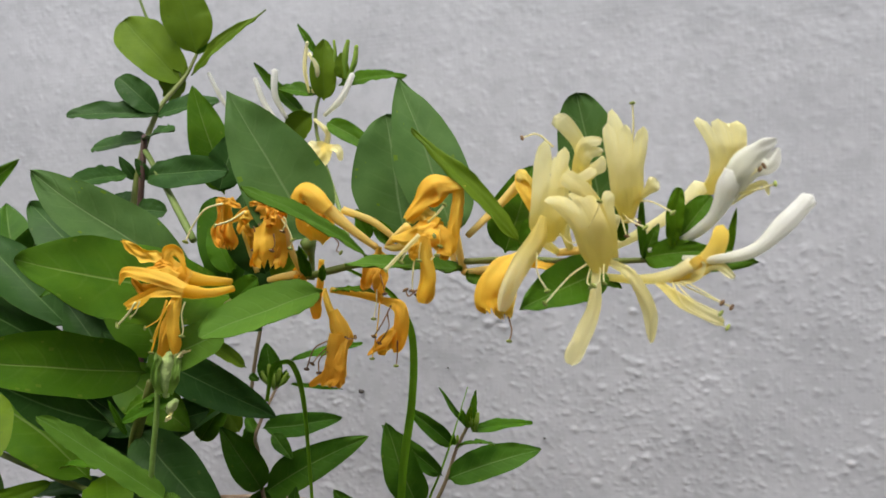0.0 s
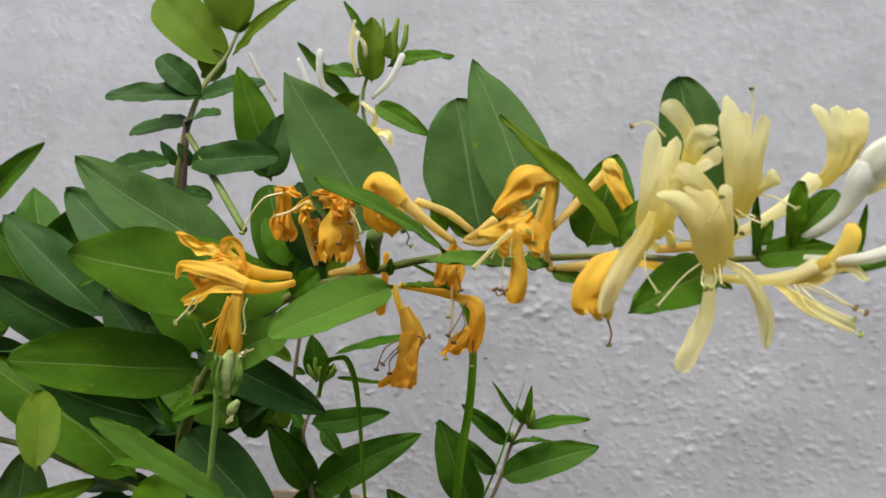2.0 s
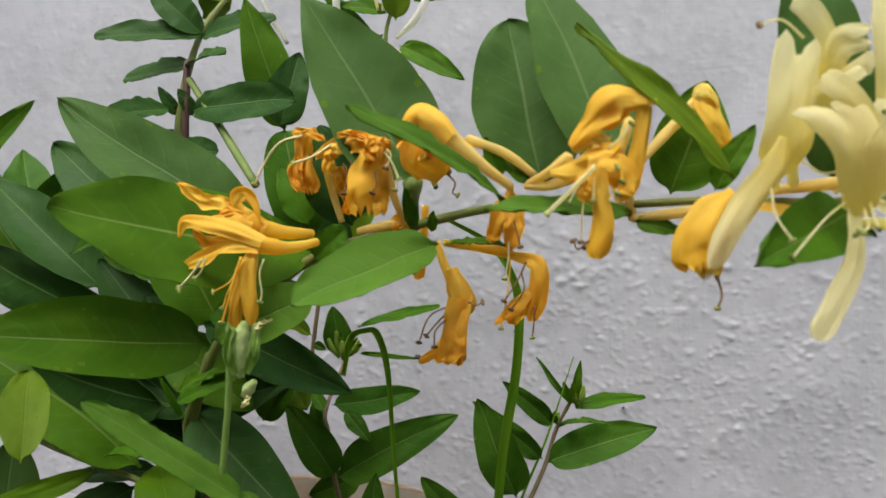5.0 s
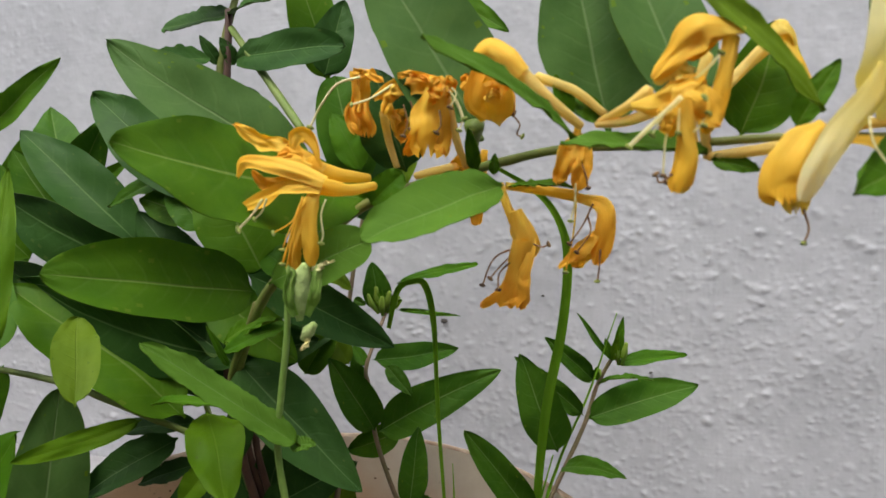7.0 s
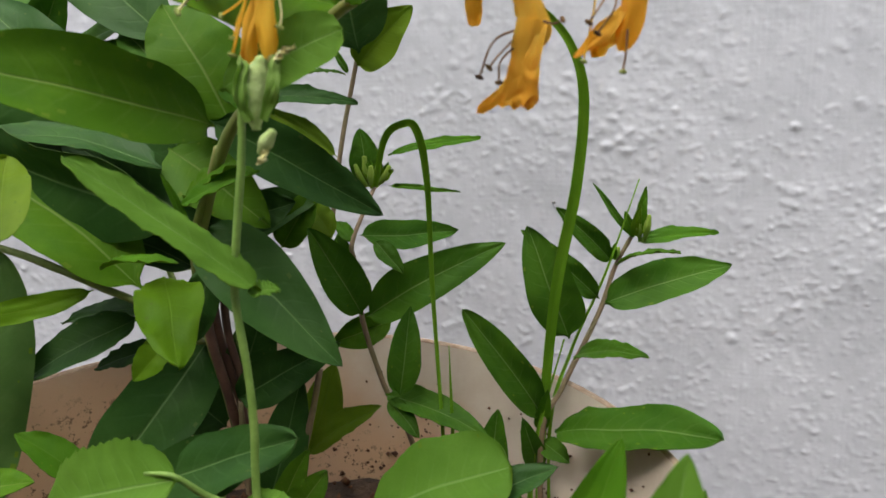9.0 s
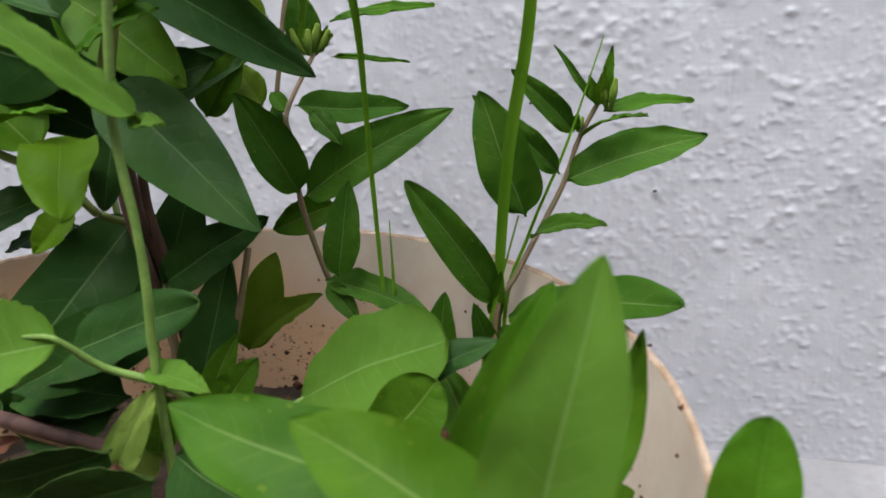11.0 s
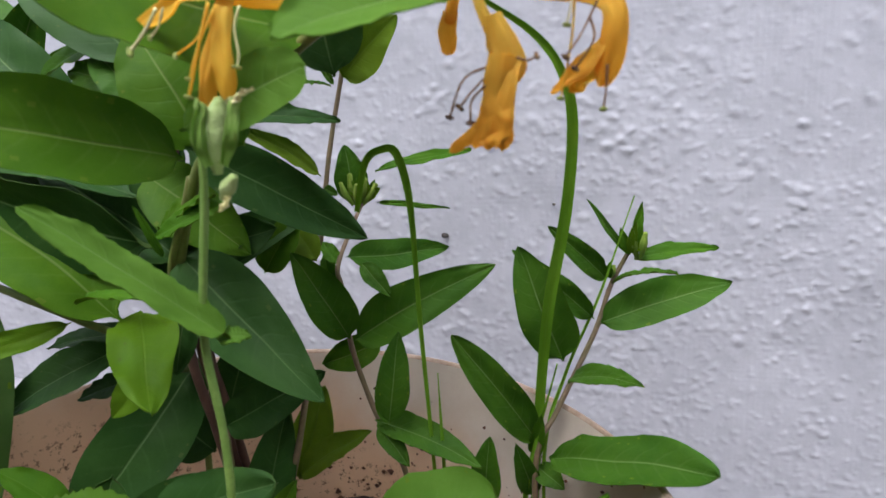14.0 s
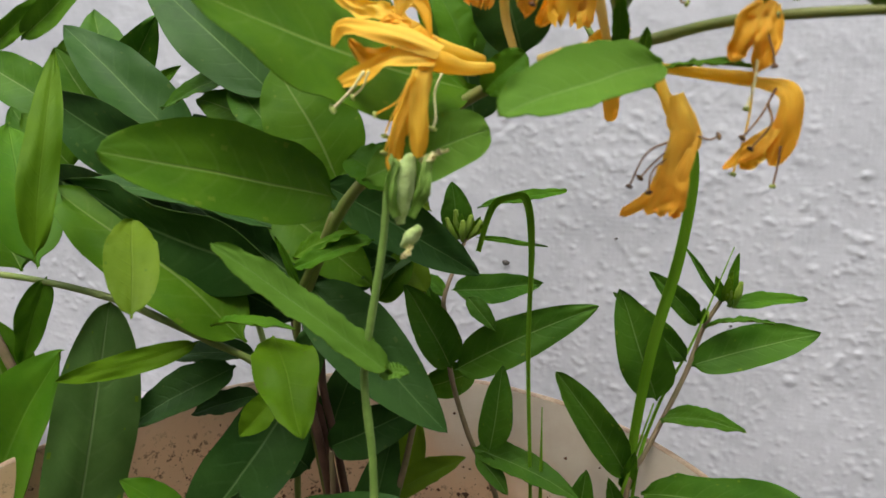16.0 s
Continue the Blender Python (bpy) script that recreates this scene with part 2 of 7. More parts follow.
def smooth_path(points, n):
    """n + 1 points along a Catmull-Rom curve through the given ones, with the parameter 0 to 1."""
    p = [Vector(q) for q in points]
    if len(p) == 2:
        return [p[0].lerp(p[1], i / n) for i in range(n + 1)]
    p = [2 * p[0] - p[1], *p, 2 * p[-1] - p[-2]]
    out, spans = [], len(p) - 3
    for i in range(n + 1):
        x = i / n * spans
        k = min(int(x), spans - 1)
        t = x - k
        a, b, c, d = p[k : k + 4]
        out.append(0.5 * (2 * b + (c - a) * t + (2 * a - 5 * b + 4 * c - d) * t * t + (3 * b - a - 3 * c + d) * t ** 3))
    return out


def along(values, s):
    x = s * (len(values) - 1)
    k = min(int(x), len(values) - 2)
    t = x - k
    t = t * t * (3 - 2 * t)
    return values[k] * (1 - t) + values[k + 1] * t


def sweep(points, radii, n, sides, knots=0.0):
    """Rings swept along a curve: vertices, faces, uvs."""
    line = smooth_path(points, n)
    verts, faces, uvs = [], [], []
    up = Vector((0.3, -0.8, 0.5))
    for i, c in enumerate(line):
        d = (line[min(i + 1, n)] - line[max(i - 1, 0)]).normalized()
        a = (up - d * up.dot(d)).normalized()
        up, b = a, d.cross(a)
        r = along(radii, i / n) * (1 + knots * noise.noise(c * 180))
        for j in range(sides):
            w = 2 * math.pi * j / sides
            verts.append(c + (a * math.cos(w) + b * math.sin(w)) * r)
            uvs.append((j / sides, i / n))
    for i in range(n):
        for j in range(sides):
            k = (j + 1) % sides
            faces.append((i * sides + j, i * sides + k, (i + 1) * sides + k, (i + 1) * sides + j))
    verts += [line[0], line[-1] + (line[-1] - line[-2]).normalized() * radii[-1] * 0.6]
    uvs += [(0.5, 0), (0.5, 1)]
    for j in range(sides):
        k = (j + 1) % sides
        faces.append((len(verts) - 2, k, j))
        faces.append((len(verts) - 1, n * sides + j, n * sides + k))
    return verts, faces, uvs


def stem(plant, points, radii, mat, name="stem", label=""):
    n = max(8, 6 * (len(points) - 1))
    v, f, uv = sweep(points, radii, n, 9, 0.12)
    return solid(name, v, f, [mat], plant, points[0], uv, label=label)


def blade_shape(s, sharp, blunt):
    """Half width of a leaf along its length, 1 at the widest."""
    if s < 0.035:
        return 0.045
    x = (s - 0.035) / 0.965
    sharp = sharp if sharp < 0.5 else 0.5 + (sharp - 0.5) * 0.6
    top = (blunt / (blunt + sharp)) ** blunt * (sharp / (blunt + sharp)) ** sharp
    return max(x, 1e-4) ** blunt * (1 - x) ** sharp / top + 0.012 * (1 - x)


def leaf(plant, base, tip, width, face, mats, bend=0.06, fold=0.28, sharp=0.95, blunt=0.44, wave=0.03, twist=0.0, teeth=0, label=""):
    """A thin blade from base to tip that turns its upper side to 'face'; bend arches it, fold raises its halves from the midrib."""
    b, t = Vector(base), Vector(tip)
    axis = t - b
    size = axis.length
    d = axis / size
    nrm = Vector(face)
    nrm = (nrm - d * nrm.dot(d)).normalized()
    side = d.cross(nrm)
    rows, cols = (60 if teeth else 26), 5
    seed = random.uniform(0, 90)
    grid, uvs = [], []
    lean = random.uniform(-0.05, 0.05)
    for i in range(rows + 1):
        s = i / rows
        if not teeth:
            s = 0.35 * s + 0.65 * (0.5 - 0.5 * math.cos(math.pi * s))
        half = width / 2 * blade_shape(s, sharp, blunt)
        if teeth and 0.04 < s < 0.98:
            half *= 1 + (0.07 + 0.10 * abs(noise.noise(Vector((s * teeth * 0.7, seed, 4.0))))) * (1 - (s * teeth * 1.3) % 1) - 0.04
        turn = Matrix.Rotation(twist * (s - 0.3), 3, d)
        mid = b + axis * s + nrm * size * bend * math.sin(math.pi * min(1, s * 1.02) ** 0.9)
        sway = size * 0.03 * noise.noise(Vector((s * 1.6, seed, 0)))
        mid += side * sway * math.sin(math.pi * s)
        for j in range(-cols, cols + 1):
            u = j / cols
            lift = fold * half * abs(u) ** 1.25
            lift += size * wave * noise.noise(Vector((s * 4.2, u * 1.3 + seed, 1.7))) * (0.3 + abs(u))
            lift += 0.0019 * noise.noise(Vector((s * 11 + seed, u * 4, 3.1))) * abs(u)
            lift -= 0.00035 * max(0, 1 - abs(u) * 6)
            edge = 1 + (lean if u > 0 else -lean) + 0.10 * noise.noise(Vector((s * 3.5, seed + (7 if u > 0 else 0), 6.0)))
            grid.append(mid + turn @ (side * half * edge * u + nrm * lift))
            uvs.append((u * 0.5 + 0.5, s))
    w, n = 2 * cols + 1, len(grid)
    verts = grid + [p - nrm * 0.00035 for p in grid]
    faces, slots, rim = [], [], []
    for i in range(rows):
        for j in range(w - 1):
            q = (i * w + j, i * w + j + 1, (i + 1) * w + j + 1, (i + 1) * w + j)
            faces += [q, tuple(n + k for k in reversed(q))]
            slots += [0, 1]
        for j in (0, w - 1):
            a, c = i * w + j, (i + 1) * w + j
            rim.append(len(faces))
            faces.append((a, c, n + c, n + a) if j == 0 else (c, a, n + a, n + c))
            slots.append(1)
    return solid("leaf", verts, faces, mats, plant, base, uvs + uvs, slots, label, flat=rim)


def petal(flower, points, widths, face, mat, cup=0.2, crumple=0.06, notch=0.0, name="petal", label=""):
    """A soft strap along a curve; cup rolls its edges up, crumple wrinkles it."""
    rows, cols = 24, 6
    line = smooth_path(points, rows)
    size = sum((line[i + 1] - line[i]).length for i in range(rows))
    seed = random.uniform(0, 90)
    nrm = Vector(face).normalized()
    grid, uvs = [], []
    for i, c in enumerate(line):
        s = i / rows
        d = (line[min(i + 1, rows)] - line[max(i - 1, 0)]).normalized()
        nrm = (nrm - d * nrm.dot(d)).normalized()
        side = d.cross(nrm)
        half = along(widths, s) / 2
        if s > 0.84:
            half *= math.sqrt(max(0.0, 1 - ((s - 0.84) / 0.175) ** 2))
        half = max(half, 0.0003)
        for j in range(-cols, cols + 1):
            u = j / cols
            curl = 0.12 * half * math.sin(5.5 * s + seed) * u * abs(u)
            ridge = 0.05 * half * math.cos(u * 7.0 + seed) * min(1, 3 * s)
            p = c + side * half * u + nrm * (half * cup * u * u + curl - ridge)
            if notch:
                p -= d * notch * size * s ** 6 * (0.5 + 0.5 * math.cos(u * 9.4))
            amp = (0.0008 + crumple * half) * min(1, s * 4 + 0.2)
            q = Vector((s * (2.2 + 5 * crumple), u * (0.9 + 2 * crumple), seed))
            p += nrm * amp * noise.noise(q) * 1.6 + side * amp * 0.7 * noise.noise(q + Vector((9, 4, 2)))
            p += nrm * crumple * half * 0.25 * math.sin(u * 9 + seed + 3 * s) * min(1, 2 * s)
            fold = Vector((s * 9.0, u * 3.2, seed + 20))
            p += nrm * crumple * half * 0.55 * noise.noise(fold) + side * crumple * half * 0.5 * abs(u) * noise.noise(fold * 0.8)
            p += d * crumple * size * 0.22 * noise.noise(Vector((u * 2.4, seed, 11.0))) * s ** 3
            grid.append(p)
            uvs.append((u * 0.5 + 0.5, s))
    w, n = 2 * cols + 1, len(grid)
    verts = grid + [p - nrm * 0.0003 for p in grid]
    faces, rim = [], []
    for i in range(rows):
        for j in range(w - 1):
            q = (i * w + j, i * w + j + 1, (i + 1) * w + j + 1, (i + 1) * w + j)
            faces += [q, tuple(n + k for k in reversed(q))]
        for j in (0, w - 1):
            a, c = i * w + j, (i + 1) * w + j
            rim.append(len(faces))
            faces.append((a, c, n + c, n + a) if j == 0 else (c, a, n + a, n + c))
    for i in (0, rows):
        for j in range(w - 1):
            a, c = i * w + j, i * w + j + 1
            rim.append(len(faces))
            faces.append((c, a, n + a, n + c) if i == 0 else (a, c, n + c, n + a))
    return solid(name, verts, faces, [mat], flower, points[0], uvs + uvs, label=label, flat=rim)


def lip(flower, left, right, face, mat, lobes=3, cut=0.25, bulge=0.15, curl=0.06, crumple=0.12, name="petal", label=""):
    """The broad upper part of a blossom: a thin sheet between two side curves that ends in rounded fingers."""
    rows, m = 22, 6
    a_line, b_line = smooth_path(left, rows), smooth_path(right, rows)
    mids = [(p + q) / 2 for p, q in zip(a_line, b_line)]
    size = sum((mids[i + 1] - mids[i]).length for i in range(rows))
    seed = random.uniform(0, 90)
    split = 1 - cut
    verts, uvs, norms, index, cells = [], [], [], {}, []
    for k in range(lobes):
        reach = random.uniform(0.86, 1.0)
        turn = random.uniform(0.3, 1.5)
        strip = []
        for i in range(rows + 1):
            s0 = i / rows
            x = max(0.0, (s0 - split) / cut)
            s = s0 if x == 0 else split + (s0 - split) * reach
            q = s * rows
            c = min(int(q), rows - 1)
            pa, pb = a_line[c].lerp(a_line[c + 1], q - c), b_line[c].lerp(b_line[c + 1], q - c)
            d = (mids[c + 1] - mids[max(c - 1, 0)]).normalized()
            n = (pb - pa).cross(d).normalized()
            if n.dot(Vector(face)) < 0:
                n = -n
            wide = (pb - pa).length
            row = []
            for j in range(m + 1):
                if x > 0 and crumple > 0.13:
                    s = split + (s0 - split) * reach * (1 + 1.6 * crumple * noise.noise(Vector((k * 3 + j * 0.9, seed, 2.0))))
                    s = min(s, 1.0)
                    q = s * rows
                    c = min(int(q), rows - 1)
                    pa, pb = a_line[c].lerp(a_line[c + 1], q - c), b_line[c].lerp(b_line[c + 1], q - c)
                pinch = math.sqrt(max(0.0, 1 - x ** 3.6)) * 0.96 + 0.04 if x > 0 else 1.0
                f = 0.5 + (j / m - 0.5) * pinch
                u = (k + f) / lobes
                pt = pa.lerp(pb, u)
                lift = 0.4 * bulge * wide * 4 * u * (1 - u) * (0.4 + 0.6 * math.sin(math.pi * min(1, s * 1.1)))
                lift -= 0.025 * wide / lobes * math.cos(2 * math.pi * lobes * u) * min(1, 2 * s)
                lift -= curl * size * turn * x * x
                g = Vector((s * 3.0, u * 2.2, seed))
                lift += crumple * wide * (0.7 * noise.noise(g) + 0.35 * noise.noise(g * 3.1)) * min(1, 3 * s + 0.15)
                pt = pt + n * lift + (pb - pa) * crumple * 0.4 * noise.noise(g + Vector((7, 3, 1))) * min(1, 3 * s)
                key = (round(pt.x, 6), round(pt.y, 6), round(pt.z, 6))
                if key not in index:
                    index[key] = len(verts)
                    verts.append(pt)
                    norms.append(n)
                    uvs.append((u, s))
                row.append(index[key])
            strip.append(row)
        cells.append(strip)
    faces, seen = [], collections.Counter()
    for strip in cells:
        for i in range(rows):
            for j in range(m):
                q = (strip[i][j], strip[i][j + 1], strip[i + 1][j + 1], strip[i + 1][j])
                if len(set(q)) == 4:
                    faces.append(q)
                    for e in zip(q, q[1:] + q[:1]):
                        seen[e] += 1
    n0, back = len(verts), []
    for q in faces:
        back.append(tuple(n0 + i for i in reversed(q)))
    rims = [(b, a, n0 + a, n0 + b) for a, b in seen if (b, a) not in seen]
    verts = verts + [p - n * 0.0003 for p, n in zip(verts, norms)]
    first = len(faces) * 2
    return solid(name, verts, faces + back + rims, [mat], flower, left[0], uvs + uvs, label=label, flat=range(first, first + len(rims)))


def bloom(plant, points, radii, mat, name="flower", label=""):
    """A corolla tube (or a closed bud), under which petals and stamens hang."""
    v, f, uv = sweep(points, radii, max(10, 5 * len(points)), 12, 0.06)
    return solid(name, v, f, [mat], plant, points[0], uv, label=label)


def stamen(flower, points, mat, tip_mat, r=0.00035, head=0.0011):
    """A thread with a small anther at its end."""
    v, f, uv = sweep(points, [r * 1.2, r, r], 12, 6)
    k, c = len(v), Vector(points[-1])
    d = (Vector(points[-1]) - Vector(points[-2])).normalized()
    a = d.orthogonal().normalized()
    b = d.cross(a)
    slots = [0] * len(f)
    for i in range(6):
        w = math.pi * (i + 0.5) / 6
        for j in range(6):
            x = 2 * math.pi * j / 6
            v.append(c + a * math.cos(w) * head * 1.5 + (b * math.cos(x) + d * math.sin(x)) * math.sin(w) * head * 0.75)
            uv.append((0, 0))
    for i in range(5):
        for j in range(6):
            m = (j + 1) % 6
            f.append((k + i * 6 + j, k + i * 6 + m, k + i * 6 + 6 + m, k + i * 6 + 6 + j))
            slots.append(1)
    return solid("stamen", v, f, [mat, tip_mat], flower, points[0], uv, slots)


def grass_blade(plant, points, widths, face, mats):
    """A long keeled blade."""
    rows = 40
    line = smooth_path(points, rows)
    nrm = Vector(face).normalized()
    grid, uvs = [], []
    for i, c in enumerate(line):
        s = i / rows
        d = (line[min(i + 1, rows)] - line[max(i - 1, 0)]).normalized()
        nrm = (nrm - d * nrm.dot(d)).normalized()
        side = d.cross(nrm)
        half = along(widths, s) / 2
        for j in range(-2, 3):
            u = j / 2
            grid.append(c + side * half * u + nrm * half * 0.45 * abs(u))
            uvs.append((u * 0.5 + 0.5, s))
    n = len(grid)
    verts = grid + [p - nrm * 0.0003 for p in grid]
    faces, slots, rim = [], [], []
    for i in range(rows):
        for j in range(4):
            q = (i * 5 + j, i * 5 + j + 1, i * 5 + j + 6, i * 5 + j + 5)
            faces += [q, tuple(n + k for k in reversed(q))]
            slots += [0, 1]
        for j in (0, 4):
            a, c = i * 5 + j, i * 5 + 5 + j
            rim.append(len(faces))
            faces.append((a, c, n + c, n + a) if j == 0 else (c, a, n + a, n + c))
            slots.append(1)
    return solid("grass_blade", verts, faces, mats, plant, points[0], uvs + uvs, slots, flat=rim)


# ---- wall, ground, pot, soil ----
LIMEPET = petal_material("bud_green", (0.17, 0.32, 0.03), (0.30, 0.44, 0.06), (0.24, 0.38, 0.05))
SEPAL = petal_material("sepal_pale_green", (0.27, 0.46, 0.08), (0.33, 0.50, 0.12), (0.36, 0.52, 0.14), 0.5)
PLASTER = rough_material("white_plaster", (0.44, 0.448, 0.470), (0.49, 0.498, 0.522), 9, 0.75, 0.35, 0.0014)
# white plaster toned down to grey, so the kerb's skyward top stays dim
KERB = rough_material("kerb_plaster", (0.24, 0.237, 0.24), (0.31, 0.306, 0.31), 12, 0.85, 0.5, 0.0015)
# mid grey, so the added blocking wall returns some fill light
SKY_BLOCK = rough_material("sky_block_grey", (0.26, 0.26, 0.25), (0.33, 0.33, 0.32), 10, 0.85, 0.4, 0.0015)
# far darker than cement, to keep bounce light off the lower wall
LOW_BOUNCE = rough_material("cement", (0.055, 0.053, 0.05), (0.09, 0.087, 0.08), 14, 0.85, 0.5, 0.002)
POT = rough_material("pot_clay_paint", (0.55, 0.40, 0.28), (0.66, 0.54, 0.44), 16, 0.6, 0.3, 0.0008, (0.4, (0.5, 0.30, 0.17)))


def stained_material():
    """The pot's inside: pinkish paint that soil water has stained orange-brown up to an uneven tide line, with dried splashes."""
    m, nt, bsdf = nodes_of("pot_inside")
    geo = nt.nodes.new("ShaderNodeNewGeometry")
    sep = nt.nodes.new("ShaderNodeSeparateXYZ")
    nt.links.new(geo.outputs["Position"], sep.inputs[0])
    cloud = cloth_noise(nt, 16, 6)
    fine = cloth_noise(nt, 210, 6, 0.75)
    col = mix_colour(nt, span(nt, cloud, 0.35, 0.65), (0.60, 0.50, 0.38), (0.70, 0.615, 0.50))
    tide = math_node(nt, "ADD", sep.outputs[2], math_node(nt, "MULTIPLY", math_node(nt, "SUBTRACT", cloud, 0.5), 0.07))
    tide = math_node(nt, "ADD", tide, math_node(nt, "MULTIPLY_ADD", sep.outputs[0], 0.32, 0.036))
    wet = span(nt, tide, 0.19, 0.25, 1.0, 0.0)
    col = mix_colour(nt, math_node(nt, "MULTIPLY", wet, 0.85), col, (0.74, 0.47, 0.27))
    dots = math_node(nt, "MULTIPLY", span(nt, fine, 0.555, 0.61), span(nt, tide, 0.165, 0.205, 0.9, 0.0))
    col = mix_colour(nt, dots, col, (0.10, 0.035, 0.012))
    nt.links.new(col, bsdf.inputs["Base Color"])
    bsdf.inputs["Roughness"].default_value = 0.65
    bn = nt.nodes.new("ShaderNodeBump")
    bn.inputs["Strength"].default_value, bn.inputs["Distance"].default_value = 0.35, 0.0008
    nt.links.new(fine, bn.inputs["Height"])
    nt.links.new(bn.outputs[0], bsdf.inputs["Normal"])
    return m


POT_IN = stained_material()
POT_EDGE = rough_material("pot_worn_edge", (0.36, 0.24, 0.15), (0.52, 0.40, 0.29), 70, 0.75, 0.6, 0.001)
SOIL = rough_material("soil", (0.030, 0.020, 0.014), (0.085, 0.052, 0.032), 60, 0.95, 0.9, 0.003)
CRUMB = rough_material("soil_crumb", (0.07, 0.028, 0.014), (0.16, 0.07, 0.03), 120, 0.95, 0.5, 0.001)


SPOT = (-0.031, 0.393)


def plaster(xs, zs, seed):
    """Heights of thrown plaster: soft lumps a few millimetres across, in denser and thinner patches, on an uneven ground."""
    rng = np.random.default_rng(seed)
    h = np.zeros((len(zs), len(xs)))
    step = xs[1] - xs[0]
    area = (xs[-1] - xs[0]) * (zs[-1] - zs[0])
    for x, z, r, q, a in zip(rng.uniform(xs[0], xs[-1], int(area * 52000)), rng.uniform(zs[0], zs[-1], int(area * 52000)),
                             rng.gamma(4.0, 0.00032, int(area * 52000)), rng.uniform(1.0, 1.6, int(area * 52000)), rng.normal(-0.25, 0.35, int(area * 52000))):
        patch = noise.noise(Vector((x * 7, z * 8, 2.0))) + 0.6 * noise.noise(Vector((x * 22, z * 26, 5.0)))
        spot = math.exp(-(((x - SPOT[0]) / 0.030) ** 2 + ((z - SPOT[1]) / 0.022) ** 2))
        if patch + 1.2 * spot < rng.uniform(-0.95, 0.3):
            continue
        r *= 1 + 0.35 * spot
        r = min(r, 0.0045)
        reach = r * q * 2.4
        i0, i1 = np.searchsorted(xs, (x - reach, x + reach))
        j0, j1 = np.searchsorted(zs, (z - reach, z + reach))
        if i1 <= i0 or j1 <= j0:
            continue
        gx, gz = np.meshgrid(xs[i0:i1] - x, zs[j0:j1] - z)
        u, w = gx * math.cos(a) + gz * math.sin(a), gz * math.cos(a) - gx * math.sin(a)
        lump = np.exp(-((u / (r * q)) ** 2 + (w / r) ** 2) ** 1.35)
        h[j0:j1, i0:i1] = np.maximum(h[j0:j1, i0:i1], 0.0) + lump * r * (0.235 if z < 0.40 else max(0.09, 0.235 - (z - 0.40) * 1.2))
    wide = np.array([[noise.noise(Vector((x * 10, z * 12, 8.0))) + 0.4 * noise.noise(Vector((x * 45, z * 60, 3.0))) for x in xs[::6]] for z in zs[::6]])
    wide = np.repeat(np.repeat(wide, 6, 0), 6, 1)[: len(zs), : len(xs)]
    for k in range(5):
        wide = (wide + np.roll(wide, 3, 0) + np.roll(wide, -3, 0) + np.roll(wide, 3, 1) + np.roll(wide, -3, 1)) / 5
    return np.minimum(h, 0.0042) + 0.0014 * wide


def wall_sheet(name, x0, x1, z0, z1, step, front, rough):
    nx, nz = int((x1 - x0) / step) + 1, int((z1 - z0) / step) + 1
    xs, zs = np.linspace(x0, x1, nx), np.linspace(z0, z1, nz)
    h = plaster(xs, zs, 5) if rough else np.zeros((nz, nx))
    h[0], h[-1], h[:, 0], h[:, -1] = 0, 0, 0, 0
    gx, gz = np.meshgrid(xs, zs)
    verts = np.stack([gx, front - h, gz], -1).reshape(-1, 3).tolist()
    k = (np.arange(nz - 1)[:, None] * nx + np.arange(nx - 1)[None, :]).ravel()
    faces = np.stack([k, k + 1, k + nx + 1, k + nx], -1).tolist()
    n = len(verts)
    ring = [i for i in range(nx)] + [j * nx + nx - 1 for j in range(1, nz)] + [(nz - 1) * nx + i for i in range(nx - 2, -1, -1)] + [j * nx for j in range(nz - 2, 0, -1)]
    verts += [(verts[i][0], front + 0.2, verts[i][2]) for i in ring]
    m = len(ring)
    faces += [(ring[i], n + i, n + (i + 1) % m, ring[(i + 1) % m]) for i in range(m)]
    faces.append(tuple(n + i for i in range(m)))
    edge = range(len(faces) - m - 1, len(faces))
    return solid(name, verts, faces, [PLASTER], flat=edge)


WALL_Y = 0.677
wall = wall_sheet("wall_north", -0.86, 0.44, -0.02, 0.80, 0.0014, WALL_Y, True)
tagged(wall, "white thrown-plaster wall with rough blobs", "wall", kind="structure")
for nm, box in (("wall_north_left", (-5.0, -0.86, -0.02, 2.6)), ("wall_north_right", (0.44, 5.0, -0.02, 2.6)), ("wall_north_top", (-0.86, 0.44, 0.80, 2.6))):
    tagged(wall_sheet(nm, *box, 0.4, WALL_Y, False), "white thrown-plaster wall beyond the plant", "wall", kind="structure")
# unseen wall added behind the camera; it cuts low skylight on the plaster
south = solid("sky_block_wall", [(x, y, z) for x in (-5, 5) for y in (-0.42, -0.27) for z in (0, 1.05)], [(0, 1, 3, 2), (4, 6, 7, 5), (0, 4, 5, 1), (2, 3, 7, 6), (1, 5, 7, 3), (0, 2, 6, 4)], [SKY_BLOCK], smooth=False)
tagged(south, "plain grey wall across from the plant, unseen, added to block low sky light", "wall", kind="structure")
ground = solid("ground", [(-60, -60, 0), (60, -60, 0), (60, 60, 0), (-60, 60, 0)], [(0, 1, 2, 3)], [LOW_BOUNCE])
tagged(ground, "cement ground under the pot, darkened to cut bounce light", "ground", kind="structure")


